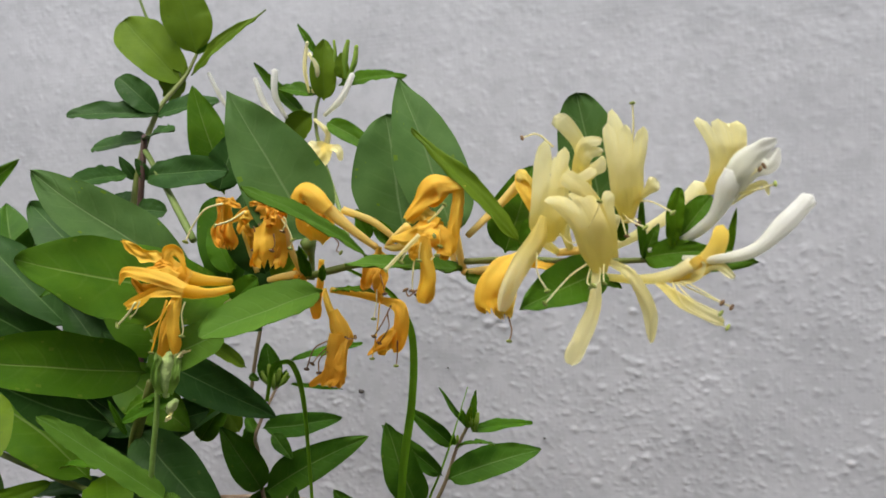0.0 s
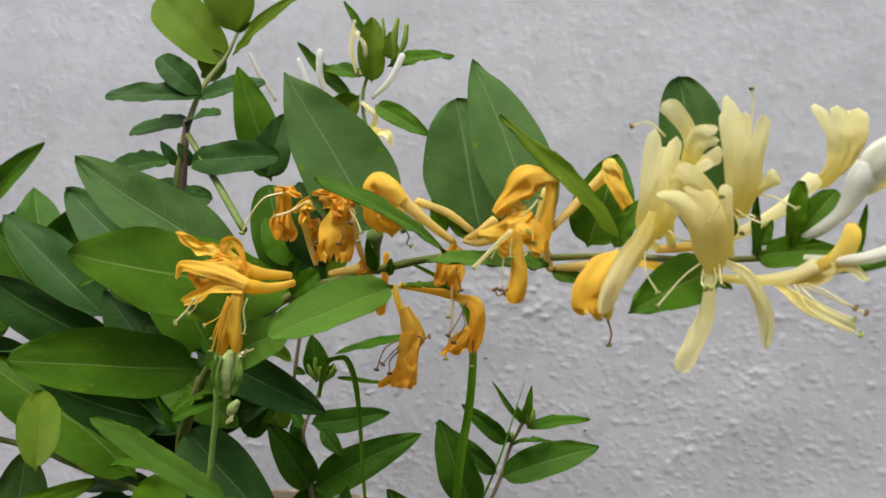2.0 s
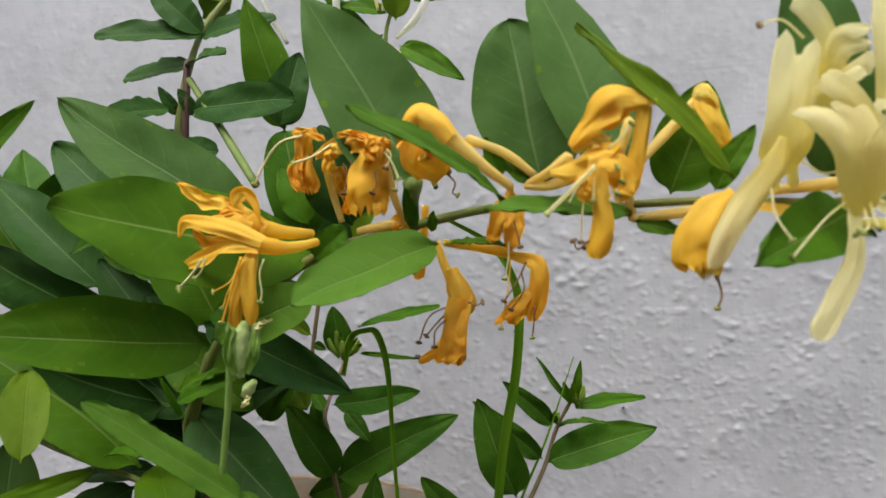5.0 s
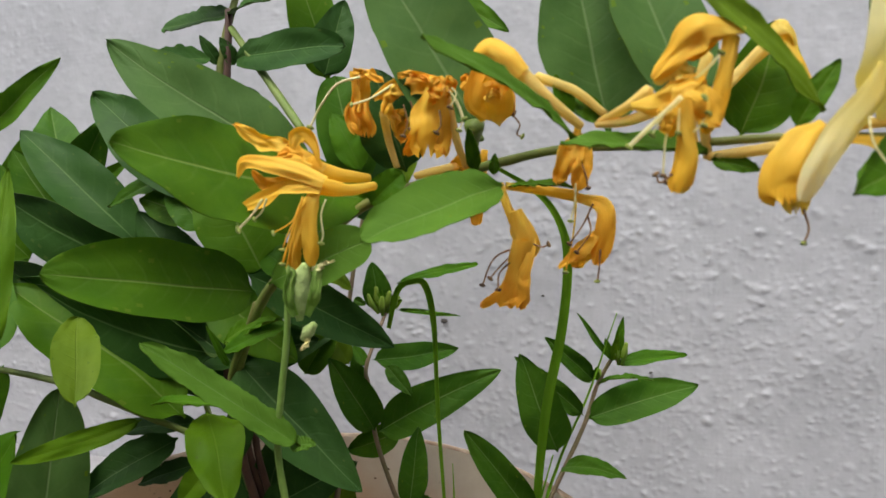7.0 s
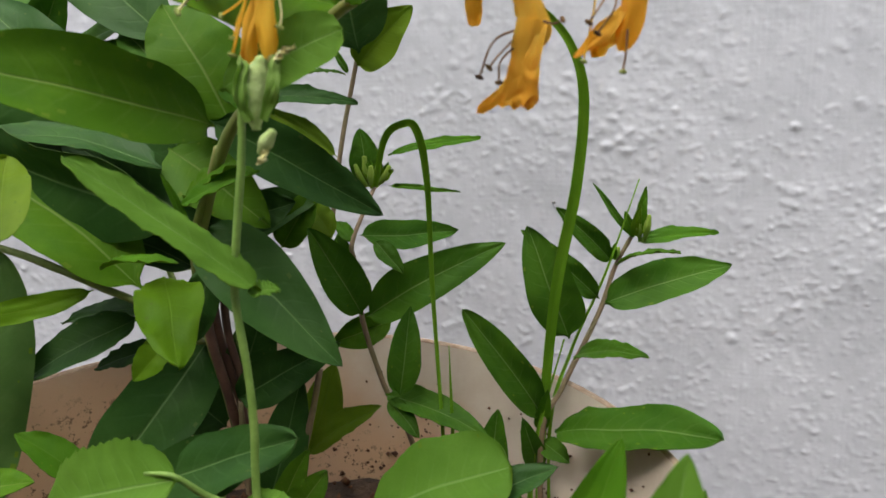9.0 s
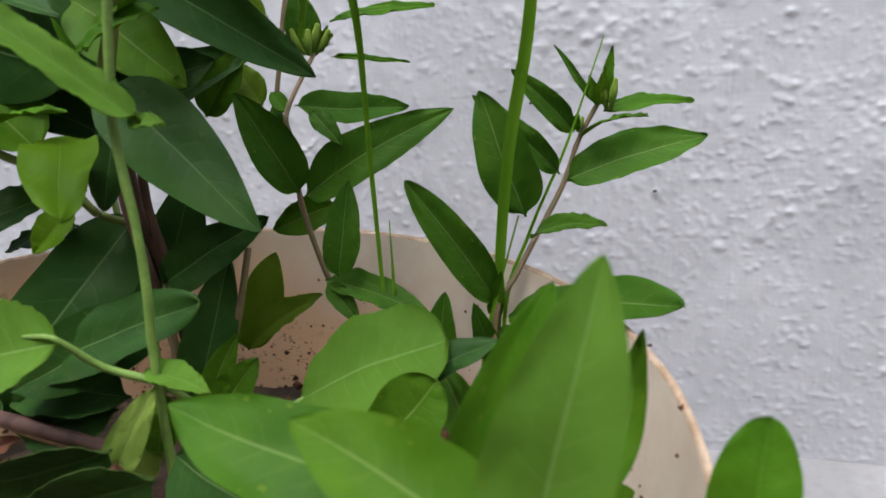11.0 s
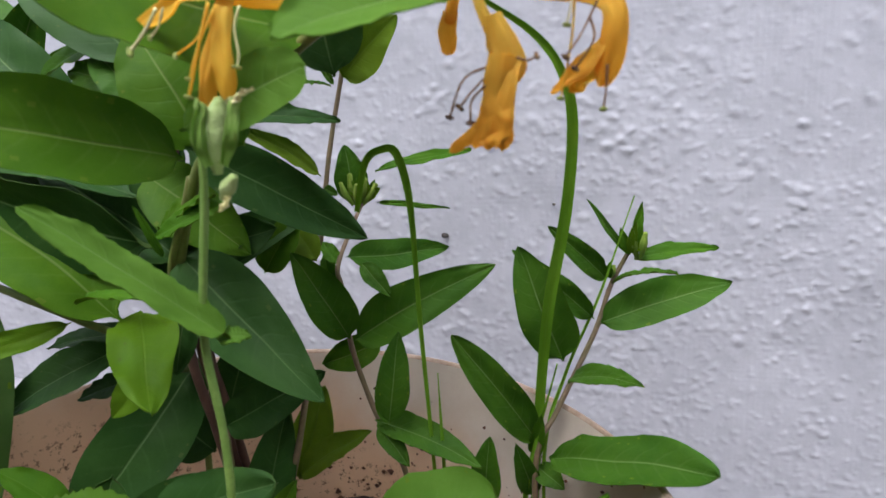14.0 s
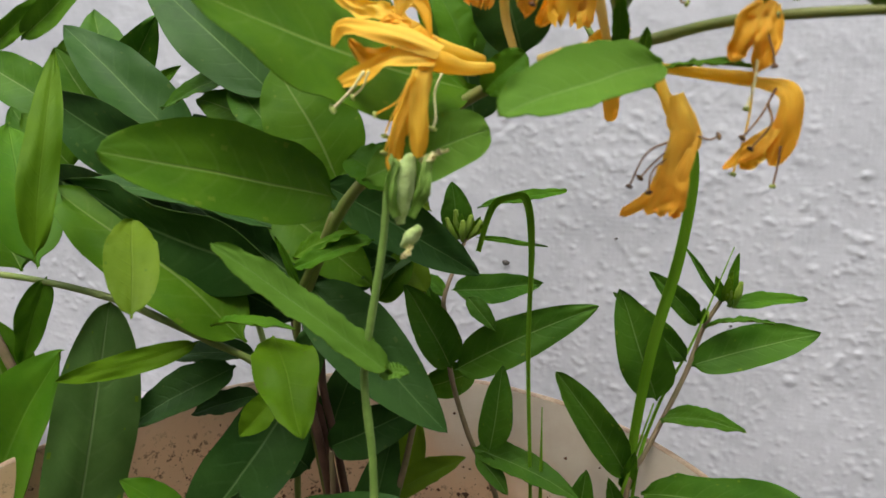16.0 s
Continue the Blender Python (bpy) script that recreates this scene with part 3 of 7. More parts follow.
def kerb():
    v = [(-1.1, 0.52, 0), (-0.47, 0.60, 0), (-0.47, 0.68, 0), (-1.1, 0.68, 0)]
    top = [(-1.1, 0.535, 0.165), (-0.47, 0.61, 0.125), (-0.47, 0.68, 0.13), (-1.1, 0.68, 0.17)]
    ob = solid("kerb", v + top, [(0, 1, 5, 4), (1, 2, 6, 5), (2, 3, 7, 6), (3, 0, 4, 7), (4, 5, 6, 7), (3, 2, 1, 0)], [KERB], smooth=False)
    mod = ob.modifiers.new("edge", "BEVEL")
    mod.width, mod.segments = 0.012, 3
    return tagged(ob, "white plastered kerb along the foot of the wall, toned grey to dim its top", "kerb", kind="structure")


kerb()


def wall_foot():
    """A low cement strip along the wall, with a sloping face."""
    v = [(-0.46, 0.50, 0), (1.2, 0.50, 0), (1.2, 0.69, 0), (-0.46, 0.69, 0)]
    top = [(-0.46, 0.52, 0.02), (1.2, 0.52, 0.02), (1.2, 0.69, 0.03), (-0.46, 0.69, 0.03)]
    ob = solid("pavement", v + top, [(0, 1, 5, 4), (1, 2, 6, 5), (2, 3, 7, 6), (3, 0, 4, 7), (4, 5, 6, 7), (3, 2, 1, 0)], [KERB], smooth=False)
    return tagged(ob, "pale cement strip at the foot of the wall", "pavement", kind="structure")


wall_foot()
DIRT = rough_material("wall_dirt", (0.05, 0.045, 0.04), (0.09, 0.08, 0.07), 300, 0.9)


def wall_spot(x, z, r):
    """A small dark speck that sticks to the plaster."""
    verts, faces = [Vector((x, WALL_Y - 0.0052, z))], []
    for k in range(14):
        a = 2 * math.pi * k / 14
        q = r * (1 + 0.35 * noise.noise(Vector((math.cos(a) * 2, math.sin(a) * 2, x * 50))))
        verts.append(Vector((x + 1.4 * q * math.cos(a), WALL_Y - 0.0022, z + q * math.sin(a))))
    faces = [(0, 1 + (k + 1) % 14, 1 + k) for k in range(14)]
    return tagged(solid("dirt_speck", verts, faces, [DIRT]), "small dark dirt speck stuck on the wall", "dirt speck", "specks on the wall")


wall_spot(-0.181, 0.308, 0.0026)
wall_spot(-0.083, 0.335, 0.0012)
wall_spot(0.016, 0.262, 0.0012)

POT_C = Vector((-0.189, 0.264, 0.0))
LEAN_POT = Matrix.Translation(POT_C) @ Matrix.Rotation(radians(1.8), 4, "X") @ Matrix.Rotation(radians(1.0), 4, "Y") @ Matrix.Diagonal((0.96, 1.04, 1, 1))


def lathe(profile, sides, wobble=0.0):
    verts, faces = [], []
    for k, (r, z) in enumerate(profile):
        for j in range(sides):
            a = 2 * math.pi * j / sides
            w = 1 + wobble * noise.noise(Vector((math.cos(a) * 2, math.sin(a) * 2, z * 3)))
            dz = wobble * 0.12 * noise.noise(Vector((math.cos(a) * 5, math.sin(a) * 5, 3.0))) if r > 0.12 else 0
            verts.append(LEAN_POT @ Vector((r * w * math.cos(a), r * w * math.sin(a), z + dz)))
    for k in range(len(profile) - 1):
        for j in range(sides):
            m = (j + 1) % sides
            faces.append((k * sides + j, k * sides + m, (k + 1) * sides + m, (k + 1) * sides + j))
    return verts, faces


pot = root("flower_pot", LEAN_POT @ Vector((0, 0, 0)), "round beige pot with a worn brown rim and stained inside", "flower pot")
v, f = lathe([(0.001, 0.010), (0.150, 0.0065), (0.157, 0.012), (0.196, 0.18), (0.2108, 0.266), (0.2115, 0.2705)], 140, 0.01)
solid("outer_wall", v, f, [POT], pot, POT_C)
v, f = lathe([(0.2115, 0.2705), (0.2108, 0.2722), (0.2093, 0.2722), (0.2085, 0.2705)], 140, 0.01)
solid("rim", v, f, [POT_EDGE], pot, POT_C, label="thin worn brown rim")
v, f = lathe([(0.2085, 0.2705), (0.2065, 0.256), (0.188, 0.16), (0.174, 0.11), (0.001, 0.10)], 140, 0.01)
solid("inner_wall", v, f, [POT_IN], pot, POT_C, label="pinkish stained inside of the pot")

SOIL_Z = 0.176


def soil():
    verts, faces = [], []
    rings, sides = 26, 72
    for k in range(rings + 1):
        for j in range(sides):
            a, r = 2 * math.pi * j / sides, 0.1900 * k / rings
            x, y = r * math.cos(a), r * math.sin(a)
            z = SOIL_Z + 0.007 * noise.noise(Vector((x * 30, y * 30, 0))) + 0.004 * noise.noise(Vector((x * 110, y * 110, 5)))
            verts.append(LEAN_POT @ Vector((x, y, z)))
    for k in range(rings):
        for j in range(sides):
            m = (j + 1) % sides
            faces.append((k * sides + j, k * sides + m, (k + 1) * sides + m, (k + 1) * sides + j))
    return tagged(solid("soil", verts, faces, [SOIL]), "dark crumbly potting soil", "soil", kind="stuff")


soil()


def crumbs():
    """Bits of soil that stick to the inside of the pot and lie on the soil."""
    rng = np.random.default_rng(3)
    verts, faces = [], []
    for k in range(1500):
        a = rng.uniform(0, 2 * math.pi)
        if k < 1050:
            z = 0.178 + abs(rng.normal(0, 0.034))
            r = 0.188 + (z - 0.16) * 0.193
            c = Vector((r * math.cos(a), r * math.sin(a), z))
            size = rng.uniform(0.0004, 0.0013) * (1.9 if z < 0.197 else 0.9)
        else:
            r = 0.185 * math.sqrt(rng.uniform(0, 1))
            c = Vector((r * math.cos(a), r * math.sin(a), 0.180))
            size = rng.uniform(0.001, 0.004)
        c = LEAN_POT @ c
        base = len(verts)
        for d in ((1, 0, 0), (-1, 0, 0), (0, 1, 0), (0, -1, 0), (0, 0, 1), (0, 0, -1)):
            verts.append(c + Vector(d) * size * rng.uniform(0.6, 1.5))
        for t in ((0, 2, 4), (2, 1, 4), (1, 3, 4), (3, 0, 4), (2, 0, 5), (1, 2, 5), (3, 1, 5), (0, 3, 5)):
            faces.append(tuple(base + i for i in t))
    return tagged(solid("soil_crumbs", verts, faces, [CRUMB]), "reddish-brown soil crumbs clinging inside the pot", "soil", kind="stuff")


crumbs()


# ---- plants ----
vine = root("honeysuckle", (-0.229, 0.365, 0.162), "flowering honeysuckle branch with orange and cream blossoms, rooted in the pot", "climbing plant", "honeysuckle shoots in the pot")
tall = root("honeysuckle", (-0.227, 0.375, 0.162), "tall honeysuckle stem with dark leaves and pale buds against the wall", "climbing plant", "honeysuckle shoots in the pot")
side = root("honeysuckle", (-0.268, 0.35, 0.162), "leafy honeysuckle side shoot with lime young leaves above the pot rim", "climbing plant", "honeysuckle shoots in the pot")
bush = root("honeysuckle", (-0.225, 0.36, 0.162), "dense honeysuckle stems with dark, partly shade-toned leaves growing from the soil", "climbing plant", "honeysuckle shoots in the pot")
young = root("honeysuckle", (-0.134, 0.4, 0.162), "young honeysuckle shoot with fresh green leaves and tip buds", "climbing plant", "honeysuckle shoots in the pot")
slim = root("honeysuckle", (-0.067, 0.405, 0.162), "slender honeysuckle shoot with paired leaves near the pot rim", "climbing plant", "honeysuckle shoots in the pot")
low = root("honeysuckle", (-0.052, 0.26, 0.162), "low honeysuckle shoot with broad bright leaves at the pot front", "climbing plant", "honeysuckle shoots in the pot")
far = root("honeysuckle", (-0.267, 0.4, 0.162), "leafy honeysuckle growth behind the pot, close to the wall", "climbing plant", "honeysuckle shoots in the pot")
weed = root("sow_thistle", (-0.164, 0.285, 0.162), "sow thistle with toothed leaves and closed flower head in the pot", "weed")
grassa = root("grass_plant", (-0.068, 0.41, 0.162), "tall bending grass blades growing from the pot soil", "grass", "grass plants in the pot")
grassb = root("grass_plant", (-0.114, 0.385, 0.162), "arching grass blades beside the young shoot", "grass", "grass plants in the pot")
# main vine
stem(vine, [(-0.2153, 0.3825, 0.1550), (-0.2226, 0.3720, 0.2449), (-0.2254, 0.3680, 0.2792), (-0.2286, 0.3630, 0.3121), (-0.2279, 0.3600, 0.3428), (-0.2225, 0.356, 0.335), (-0.2215, 0.3535, 0.356)], [.0026, .0025, .0023], STEM_RED)
stem(vine, [(-0.2215, 0.3535, 0.355), (-0.220, 0.353, 0.37), (-0.192, 0.339, 0.416), (-0.159, 0.332, 0.443), (-0.128, 0.324, 0.463), (-0.098, 0.319, 0.472), (-0.065, 0.312, 0.48), (-0.036, 0.303, 0.485), (0.011, 0.287, 0.485)], [.0027, .0027, .0024, .0020, .0016], STEM_OLIVE)
stem(vine, [(0.013, 0.287, 0.486), (0.04, 0.282, 0.487), (0.071, 0.274, 0.486), (0.096, 0.267, 0.487)], [.0016, .0014, .0013], STEM_OLIVE)
stem(vine, [(-0.2213, 0.3885, 0.1550), (-0.2286, 0.3780, 0.2449), (-0.2314, 0.3740, 0.2792), (-0.2346, 0.3690, 0.3121), (-0.2339, 0.3660, 0.3428), (-0.231, 0.360, 0.343), (-0.224, 0.352, 0.367), (-0.209, 0.345, 0.392), (-0.199, 0.341, 0.41)], [.0018, .0018, .0019, .0020], STEM_OLIVE)
leaf(vine, (-0.077, 0.325, 0.495), (-0.129, 0.332, 0.583), 0.0477, (0.43, -0.88, 0.2), SAGE, bend=.03, sharp=1.25, blunt=.4)
leaf(vine, (0.009, 0.29, 0.496), (-0.025, 0.325, 0.581), 0.0353, (0.18, -0.74, 0.64), SAGE, bend=.03, sharp=1.3, blunt=.52)
leaf(vine, (-0.021, 0.312, 0.491), (-0.036, 0.335, 0.563), 0.0453, (0.21, -0.72, 0.66), SAGE, bend=.02, blunt=.5, sharp=0.72)
leaf(vine, (-0.033, 0.285, 0.489), (-0.081, 0.253, 0.526), 0.0100, (0.29, -0.55, 0.80), SOFT, bend=.05, sharp=.5, blunt=.5)
leaf(vine, (0.044, 0.262, 0.495), (-0.005, 0.27, 0.548), 0.0084, (0.14, -0.73, 0.66), OLIVE, bend=.05, fold=.2, blunt=.40, sharp=.85)
leaf(vine, (-0.036, 0.295, 0.497), (-0.041, 0.293, 0.513), 0.0079, (0.31, -0.91, 0.27), BRIGHT)
leaf(vine, (0.029, 0.318, 0.487), (0.044, 0.326, 0.531), 0.0290, (0.1, -0.96, 0.26), MID)
leaf(vine, (0.08, 0.285, 0.491), (0.068, 0.287, 0.561), 0.0285, (0.0, -0.98, 0.22), SAGE, blunt=.5, sharp=.5)
leaf(vine, (0.079, 0.268, 0.483), (0.045, 0.235, 0.472), 0.0205, (0.04, -0.93, 0.37), MID, bend=.05, sharp=0.96)
leaf(vine, (0.013, 0.285, 0.483), (-0.037, 0.262, 0.489), 0.0125, (0.11, -0.45, 0.90), SOFT, bend=.02)
leaf(vine, (0.076, 0.268, 0.48), (0.085, 0.262, 0.476), 0.0048, (-0.01, -0.93, 0.36), MID)
leaf(vine, (0.014, 0.285, 0.48), (0.03, 0.283, 0.476), 0.0069, (0.15, -0.92, 0.35), MID)
leaf(vine, (0.094, 0.265, 0.488), (0.094, 0.265, 0.515), 0.0035, (-0.06, -0.96, 0.29), MID)
leaf(vine, (0.106, 0.26, 0.494), (0.121, 0.262, 0.513), 0.0115, (-0.12, -0.95, 0.29), MID, sharp=.5)
leaf(vine, (0.094, 0.266, 0.488), (0.12, 0.255, 0.492), 0.0120, (-0.1, -0.94, 0.33), MID)
leaf(vine, (0.105, 0.262, 0.487), (0.136, 0.25, 0.487), 0.0108, (-0.14, -0.93, 0.33), MID)
leaf(vine, (0.094, 0.268, 0.487), (0.101, 0.27, 0.502), 0.0057, (-0.07, -0.95, 0.31), MID)
leaf(vine, (0.105, 0.26, 0.492), (0.108, 0.258, 0.517), 0.0069, (-0.1, -0.95, 0.28), LIME, sharp=.4)
leaf(vine, (0.126, 0.255, 0.489), (0.129, 0.255, 0.508), 0.0031, (-0.16, -0.94, 0.3), LIME)
leaf(vine, (0.083, 0.275, 0.496), (0.088, 0.272, 0.503), 0.0083, (-0.03, -0.95, 0.3), MID)
leaf(vine, (-0.154, 0.325, 0.47), (-0.252, 0.318, 0.543), 0.0358, (0.51, -0.84, 0.21), SAGE, bend=.02, sharp=0.84)
leaf(vine, (-0.132, 0.335, 0.464), (-0.203, 0.25, 0.496), 0.0520, (0.46, -0.62, 0.64), MID, bend=-.04, fold=.08, sharp=0.8, blunt=.56)
leaf(vine, (-0.190, 0.325, 0.420), (-0.237, 0.244, 0.446), 0.0352, (0.54, -0.74, 0.4), MID, bend=.06, blunt=.45, sharp=.55)
leaf(vine, (-0.062, 0.294, 0.472), (-0.106, 0.25, 0.457), 0.0257, (0.17, -0.68, 0.71), SOFT, bend=.03, sharp=.55)
leaf(vine, (-0.166, 0.332, 0.424), (-0.187, 0.335, 0.437), 0.0221, (0.25, -0.65, 0.71), BRIGHT, sharp=.35, blunt=.4)
leaf(vine, (-0.179, 0.338, 0.4), (-0.217, 0.335, 0.386), 0.0117, (0.27, -0.6, 0.75), BRIGHT, sharp=.5)
leaf(vine, (-0.135, 0.335, 0.477), (-0.15, 0.34, 0.505), 0.0150, (0.35, -0.9, 0.25), BRIGHT)
leaf(vine, (-0.125, 0.316, 0.463), (-0.109, 0.316, 0.477), 0.0141, (0.27, -0.91, 0.31), BRIGHT, sharp=.45)
leaf(vine, (-0.113, 0.335, 0.476), (-0.128, 0.34, 0.524), 0.0305, (0.27, -0.94, 0.22), DARK)
leaf(vine, (-0.141, 0.342, 0.467), (-0.152, 0.352, 0.523), 0.0280, (0.42, -0.85, 0.31), DEEP, sharp=.5)
leaf(vine, (-0.068, 0.31, 0.475), (-0.067, 0.309, 0.484), 0.0043, (0.13, -0.95, 0.29), MID)
leaf(vine, (-0.063, 0.308, 0.47), (-0.032, 0.298, 0.47), 0.0050, (0.03, -0.4, 0.92), MID)
leaf(vine, (-0.023, 0.297, 0.495), (-0.036, 0.3, 0.507), 0.0087, (0.01, -0.98, 0.22), MID)
leaf(vine, (-0.076, 0.312, 0.477), (-0.076, 0.3, 0.495), 0.0061, (0.16, -0.95, 0.26), BRIGHT)
leaf(vine, (0.041, 0.285, 0.49), (0.054, 0.284, 0.512), 0.0096, (-0.26, -0.94, 0.22), MID)
# orange pair at the left
o1 = bloom(vine, [(-0.1203, 0.3096, 0.4718), (-0.1268, 0.297, 0.4713), (-0.1333, 0.289, 0.4732), (-0.1392, 0.286, 0.4751)], [0.0019, 0.0025, 0.0036, 0.0047], GOLD)
petal(o1, [(-0.131, 0.28, 0.4763), (-0.142, 0.28, 0.4805), (-0.1527, 0.28, 0.4836), (-0.1614, 0.28, 0.4854), (-0.1668, 0.28, 0.4846), (-0.1688, 0.28, 0.479)], [0.0055, 0.0075, 0.0072, 0.0061, 0.0055, 0.0036], (0.53, -0.82, 0.22), GOLD, cup=-0.35, crumple=0.14)
petal(o1, [(-0.1329, 0.281, 0.4734), (-0.1431, 0.281, 0.4748), (-0.1504, 0.281, 0.474), (-0.1575, 0.281, 0.4701), (-0.1691, 0.281, 0.4659)], [0.0050, 0.0072, 0.0055, 0.0066, 0.0039], (0.50, -0.83, 0.25), GOLD, cup=0.30, crumple=0.16)
petal(o1, [(-0.1495, 0.285, 0.477), (-0.1577, 0.285, 0.4756), (-0.1613, 0.285, 0.4774), (-0.1647, 0.285, 0.4814)], [0.0039, 0.0056, 0.0045, 0.0020], (0.52, -0.82, 0.24), ORANGE, cup=0.30, crumple=0.18)
petal(o1, [(-0.1352, 0.283, 0.4742), (-0.1378, 0.28, 0.4658), (-0.1385, 0.279, 0.4535), (-0.139, 0.28, 0.442)], [0.0041, 0.0068, 0.0066, 0.0060], (0.47, -0.82, 0.31), GOLD, cup=-0.25, crumple=0.12)
petal(o1, [(-0.1422, 0.285, 0.4677), (-0.1462, 0.284, 0.4537), (-0.149, 0.284, 0.4408), (-0.1487, 0.285, 0.4333)], [0.0025, 0.0056, 0.0062, 0.0028], (0.49, -0.81, 0.33), ORANGE, cup=-0.25, crumple=0.18)
stamen(o1, [(-0.1387, 0.276, 0.4707), (-0.1431, 0.276, 0.4605), (-0.1499, 0.276, 0.4437)], GOLD, ANTHER, r=0.00050)
stamen(o1, [(-0.1407, 0.277, 0.4678), (-0.1449, 0.277, 0.4608), (-0.1532, 0.277, 0.4563)], GOLD, ANTHER)
stamen(o1, [(-0.1394, 0.279, 0.4688), (-0.1476, 0.279, 0.4562), (-0.1507, 0.279, 0.4491)], GOLD, ANTHER)
stamen(o1, [(-0.1304, 0.279, 0.4693), (-0.1329, 0.279, 0.4632), (-0.1326, 0.279, 0.4555), (-0.1338, 0.279, 0.4516)], THREAD, ANTHER)
stamen(o1, [(-0.1553, 0.274, 0.4702), (-0.1604, 0.274, 0.4641), (-0.167, 0.274, 0.4583)], THREAD, ANTHER, r=0.00050, head=0.0016)
stamen(o1, [(-0.1544, 0.276, 0.4704), (-0.157, 0.276, 0.4651), (-0.1606, 0.276, 0.4621)], THREAD, ANTHER)
o2 = bloom(vine, [(-0.1252, 0.3166, 0.4747), (-0.1315, 0.306, 0.4766), (-0.1392, 0.301, 0.4788), (-0.1458, 0.299, 0.4827)], [0.0020, 0.0029, 0.0038, 0.0043], GOLD)
petal(o2, [(-0.138, 0.297, 0.4797), (-0.1458, 0.297, 0.4841), (-0.1511, 0.297, 0.4888), (-0.1554, 0.297, 0.4912)], [0.0063, 0.0080, 0.0075, 0.0046], (0.49, -0.84, 0.21), GOLD, cup=-0.30, crumple=0.20)
petal(o2, [(-0.15, 0.294, 0.4897), (-0.1477, 0.294, 0.4945), (-0.1433, 0.294, 0.495), (-0.1402, 0.294, 0.4901), (-0.1381, 0.294, 0.4815)], [0.0028, 0.0057, 0.0068, 0.0051, 0.0023], (0.48, -0.85, 0.20), GOLD, cup=0.15, crumple=0.16)
petal(o2, [(-0.1536, 0.296, 0.4904), (-0.1624, 0.296, 0.4917), (-0.1698, 0.296, 0.4959), (-0.1771, 0.296, 0.5007)], [0.0064, 0.0069, 0.0055, 0.0026], (0.53, -0.83, 0.19), GOLD, cup=0.35, crumple=0.40)
petal(o2, [(-0.1414, 0.291, 0.4814), (-0.1492, 0.291, 0.4849), (-0.1568, 0.291, 0.4847), (-0.1645, 0.291, 0.4834)], [0.0040, 0.0057, 0.0045, 0.0026], (0.51, -0.83, 0.22), GOLD, cup=-0.30, crumple=0.30)
petal(o2, [(-0.1453, 0.293, 0.4858), (-0.152, 0.293, 0.4878), (-0.1573, 0.293, 0.4853)], [0.0028, 0.0046, 0.0023], (0.50, -0.84, 0.21), ORANGE, cup=0.40, crumple=0.30)
# wilted cluster
o3 = bloom(vine, [(-0.1155, 0.329, 0.4783), (-0.1191, 0.33, 0.4906), (-0.1189, 0.324, 0.5034)], [0.0015, 0.0018, 0.0021], BUFF)
petal(o3, [(-0.125, 0.316, 0.5206), (-0.1263, 0.316, 0.5115), (-0.1257, 0.316, 0.5011), (-0.1247, 0.316, 0.4927)], [0.0107, 0.0080, 0.0101, 0.0113], (0.42, -0.89, 0.18), ORANGE, cup=-0.25, crumple=0.32, notch=0.12)
petal(o3, [(-0.128, 0.314, 0.519), (-0.128, 0.314, 0.5096), (-0.1304, 0.314, 0.5026), (-0.1281, 0.314, 0.4942)], [0.0030, 0.0044, 0.0065, 0.0071], (0.43, -0.88, 0.17), RUST, cup=0.30, crumple=0.40)
petal(o3, [(-0.1285, 0.314, 0.5211), (-0.1216, 0.314, 0.5197), (-0.1156, 0.314, 0.5157)], [0.0029, 0.0044, 0.0026], (0.42, -0.90, 0.13), RUST, cup=0.30, crumple=0.50)
petal(o3, [(-0.119, 0.311, 0.5089), (-0.1104, 0.311, 0.5122), (-0.1019, 0.311, 0.5148), (-0.0935, 0.311, 0.5131), (-0.085, 0.311, 0.5137)], [0.0029, 0.0078, 0.0103, 0.0086, 0.0034], (0.38, -0.92, 0.14), ORANGE, cup=-0.30, crumple=0.38)
petal(o3, [(-0.1071, 0.309, 0.5173), (-0.1009, 0.309, 0.5177), (-0.0935, 0.309, 0.5152)], [0.0026, 0.0031, 0.0017], (0.38, -0.92, 0.14), RUST, cup=0.30, crumple=0.60)
petal(o3, [(-0.1069, 0.308, 0.5122), (-0.1115, 0.308, 0.5089), (-0.1141, 0.308, 0.502)], [0.0057, 0.0052, 0.0037], (0.40, -0.90, 0.16), GOLD, cup=-0.30, crumple=0.35)
petal(o3, [(-0.1149, 0.317, 0.5073), (-0.1125, 0.317, 0.5001), (-0.1106, 0.317, 0.4912)], [0.0041, 0.0038, 0.0024], (0.39, -0.90, 0.18), GOLD, cup=-0.20, crumple=0.30)
petal(o3, [(-0.1105, 0.318, 0.5042), (-0.1096, 0.318, 0.4976), (-0.1092, 0.318, 0.4893)], [0.0053, 0.0065, 0.0041], (0.38, -0.90, 0.19), RUST, cup=0.30, crumple=0.70)
petal(o3, [(-0.0996, 0.314, 0.5065), (-0.1025, 0.314, 0.4993), (-0.1063, 0.314, 0.4935)], [0.0047, 0.0041, 0.0023], (0.37, -0.91, 0.18), GOLDEN, cup=0.30, crumple=0.50)
stamen(o3, [(-0.125, 0.313, 0.5184), (-0.136, 0.313, 0.5158), (-0.1445, 0.313, 0.5066), (-0.1497, 0.313, 0.498)], THREAD, ANTHER, r=0.00050, head=0.0013)
stamen(o3, [(-0.1094, 0.309, 0.514), (-0.119, 0.309, 0.5091), (-0.1283, 0.309, 0.5067)], THREAD, ANTHER, r=0.00050)
stamen(o3, [(-0.1049, 0.308, 0.5056), (-0.1035, 0.308, 0.4984), (-0.1057, 0.308, 0.4926)], THREAD_DRY, ANTHER_DRY)
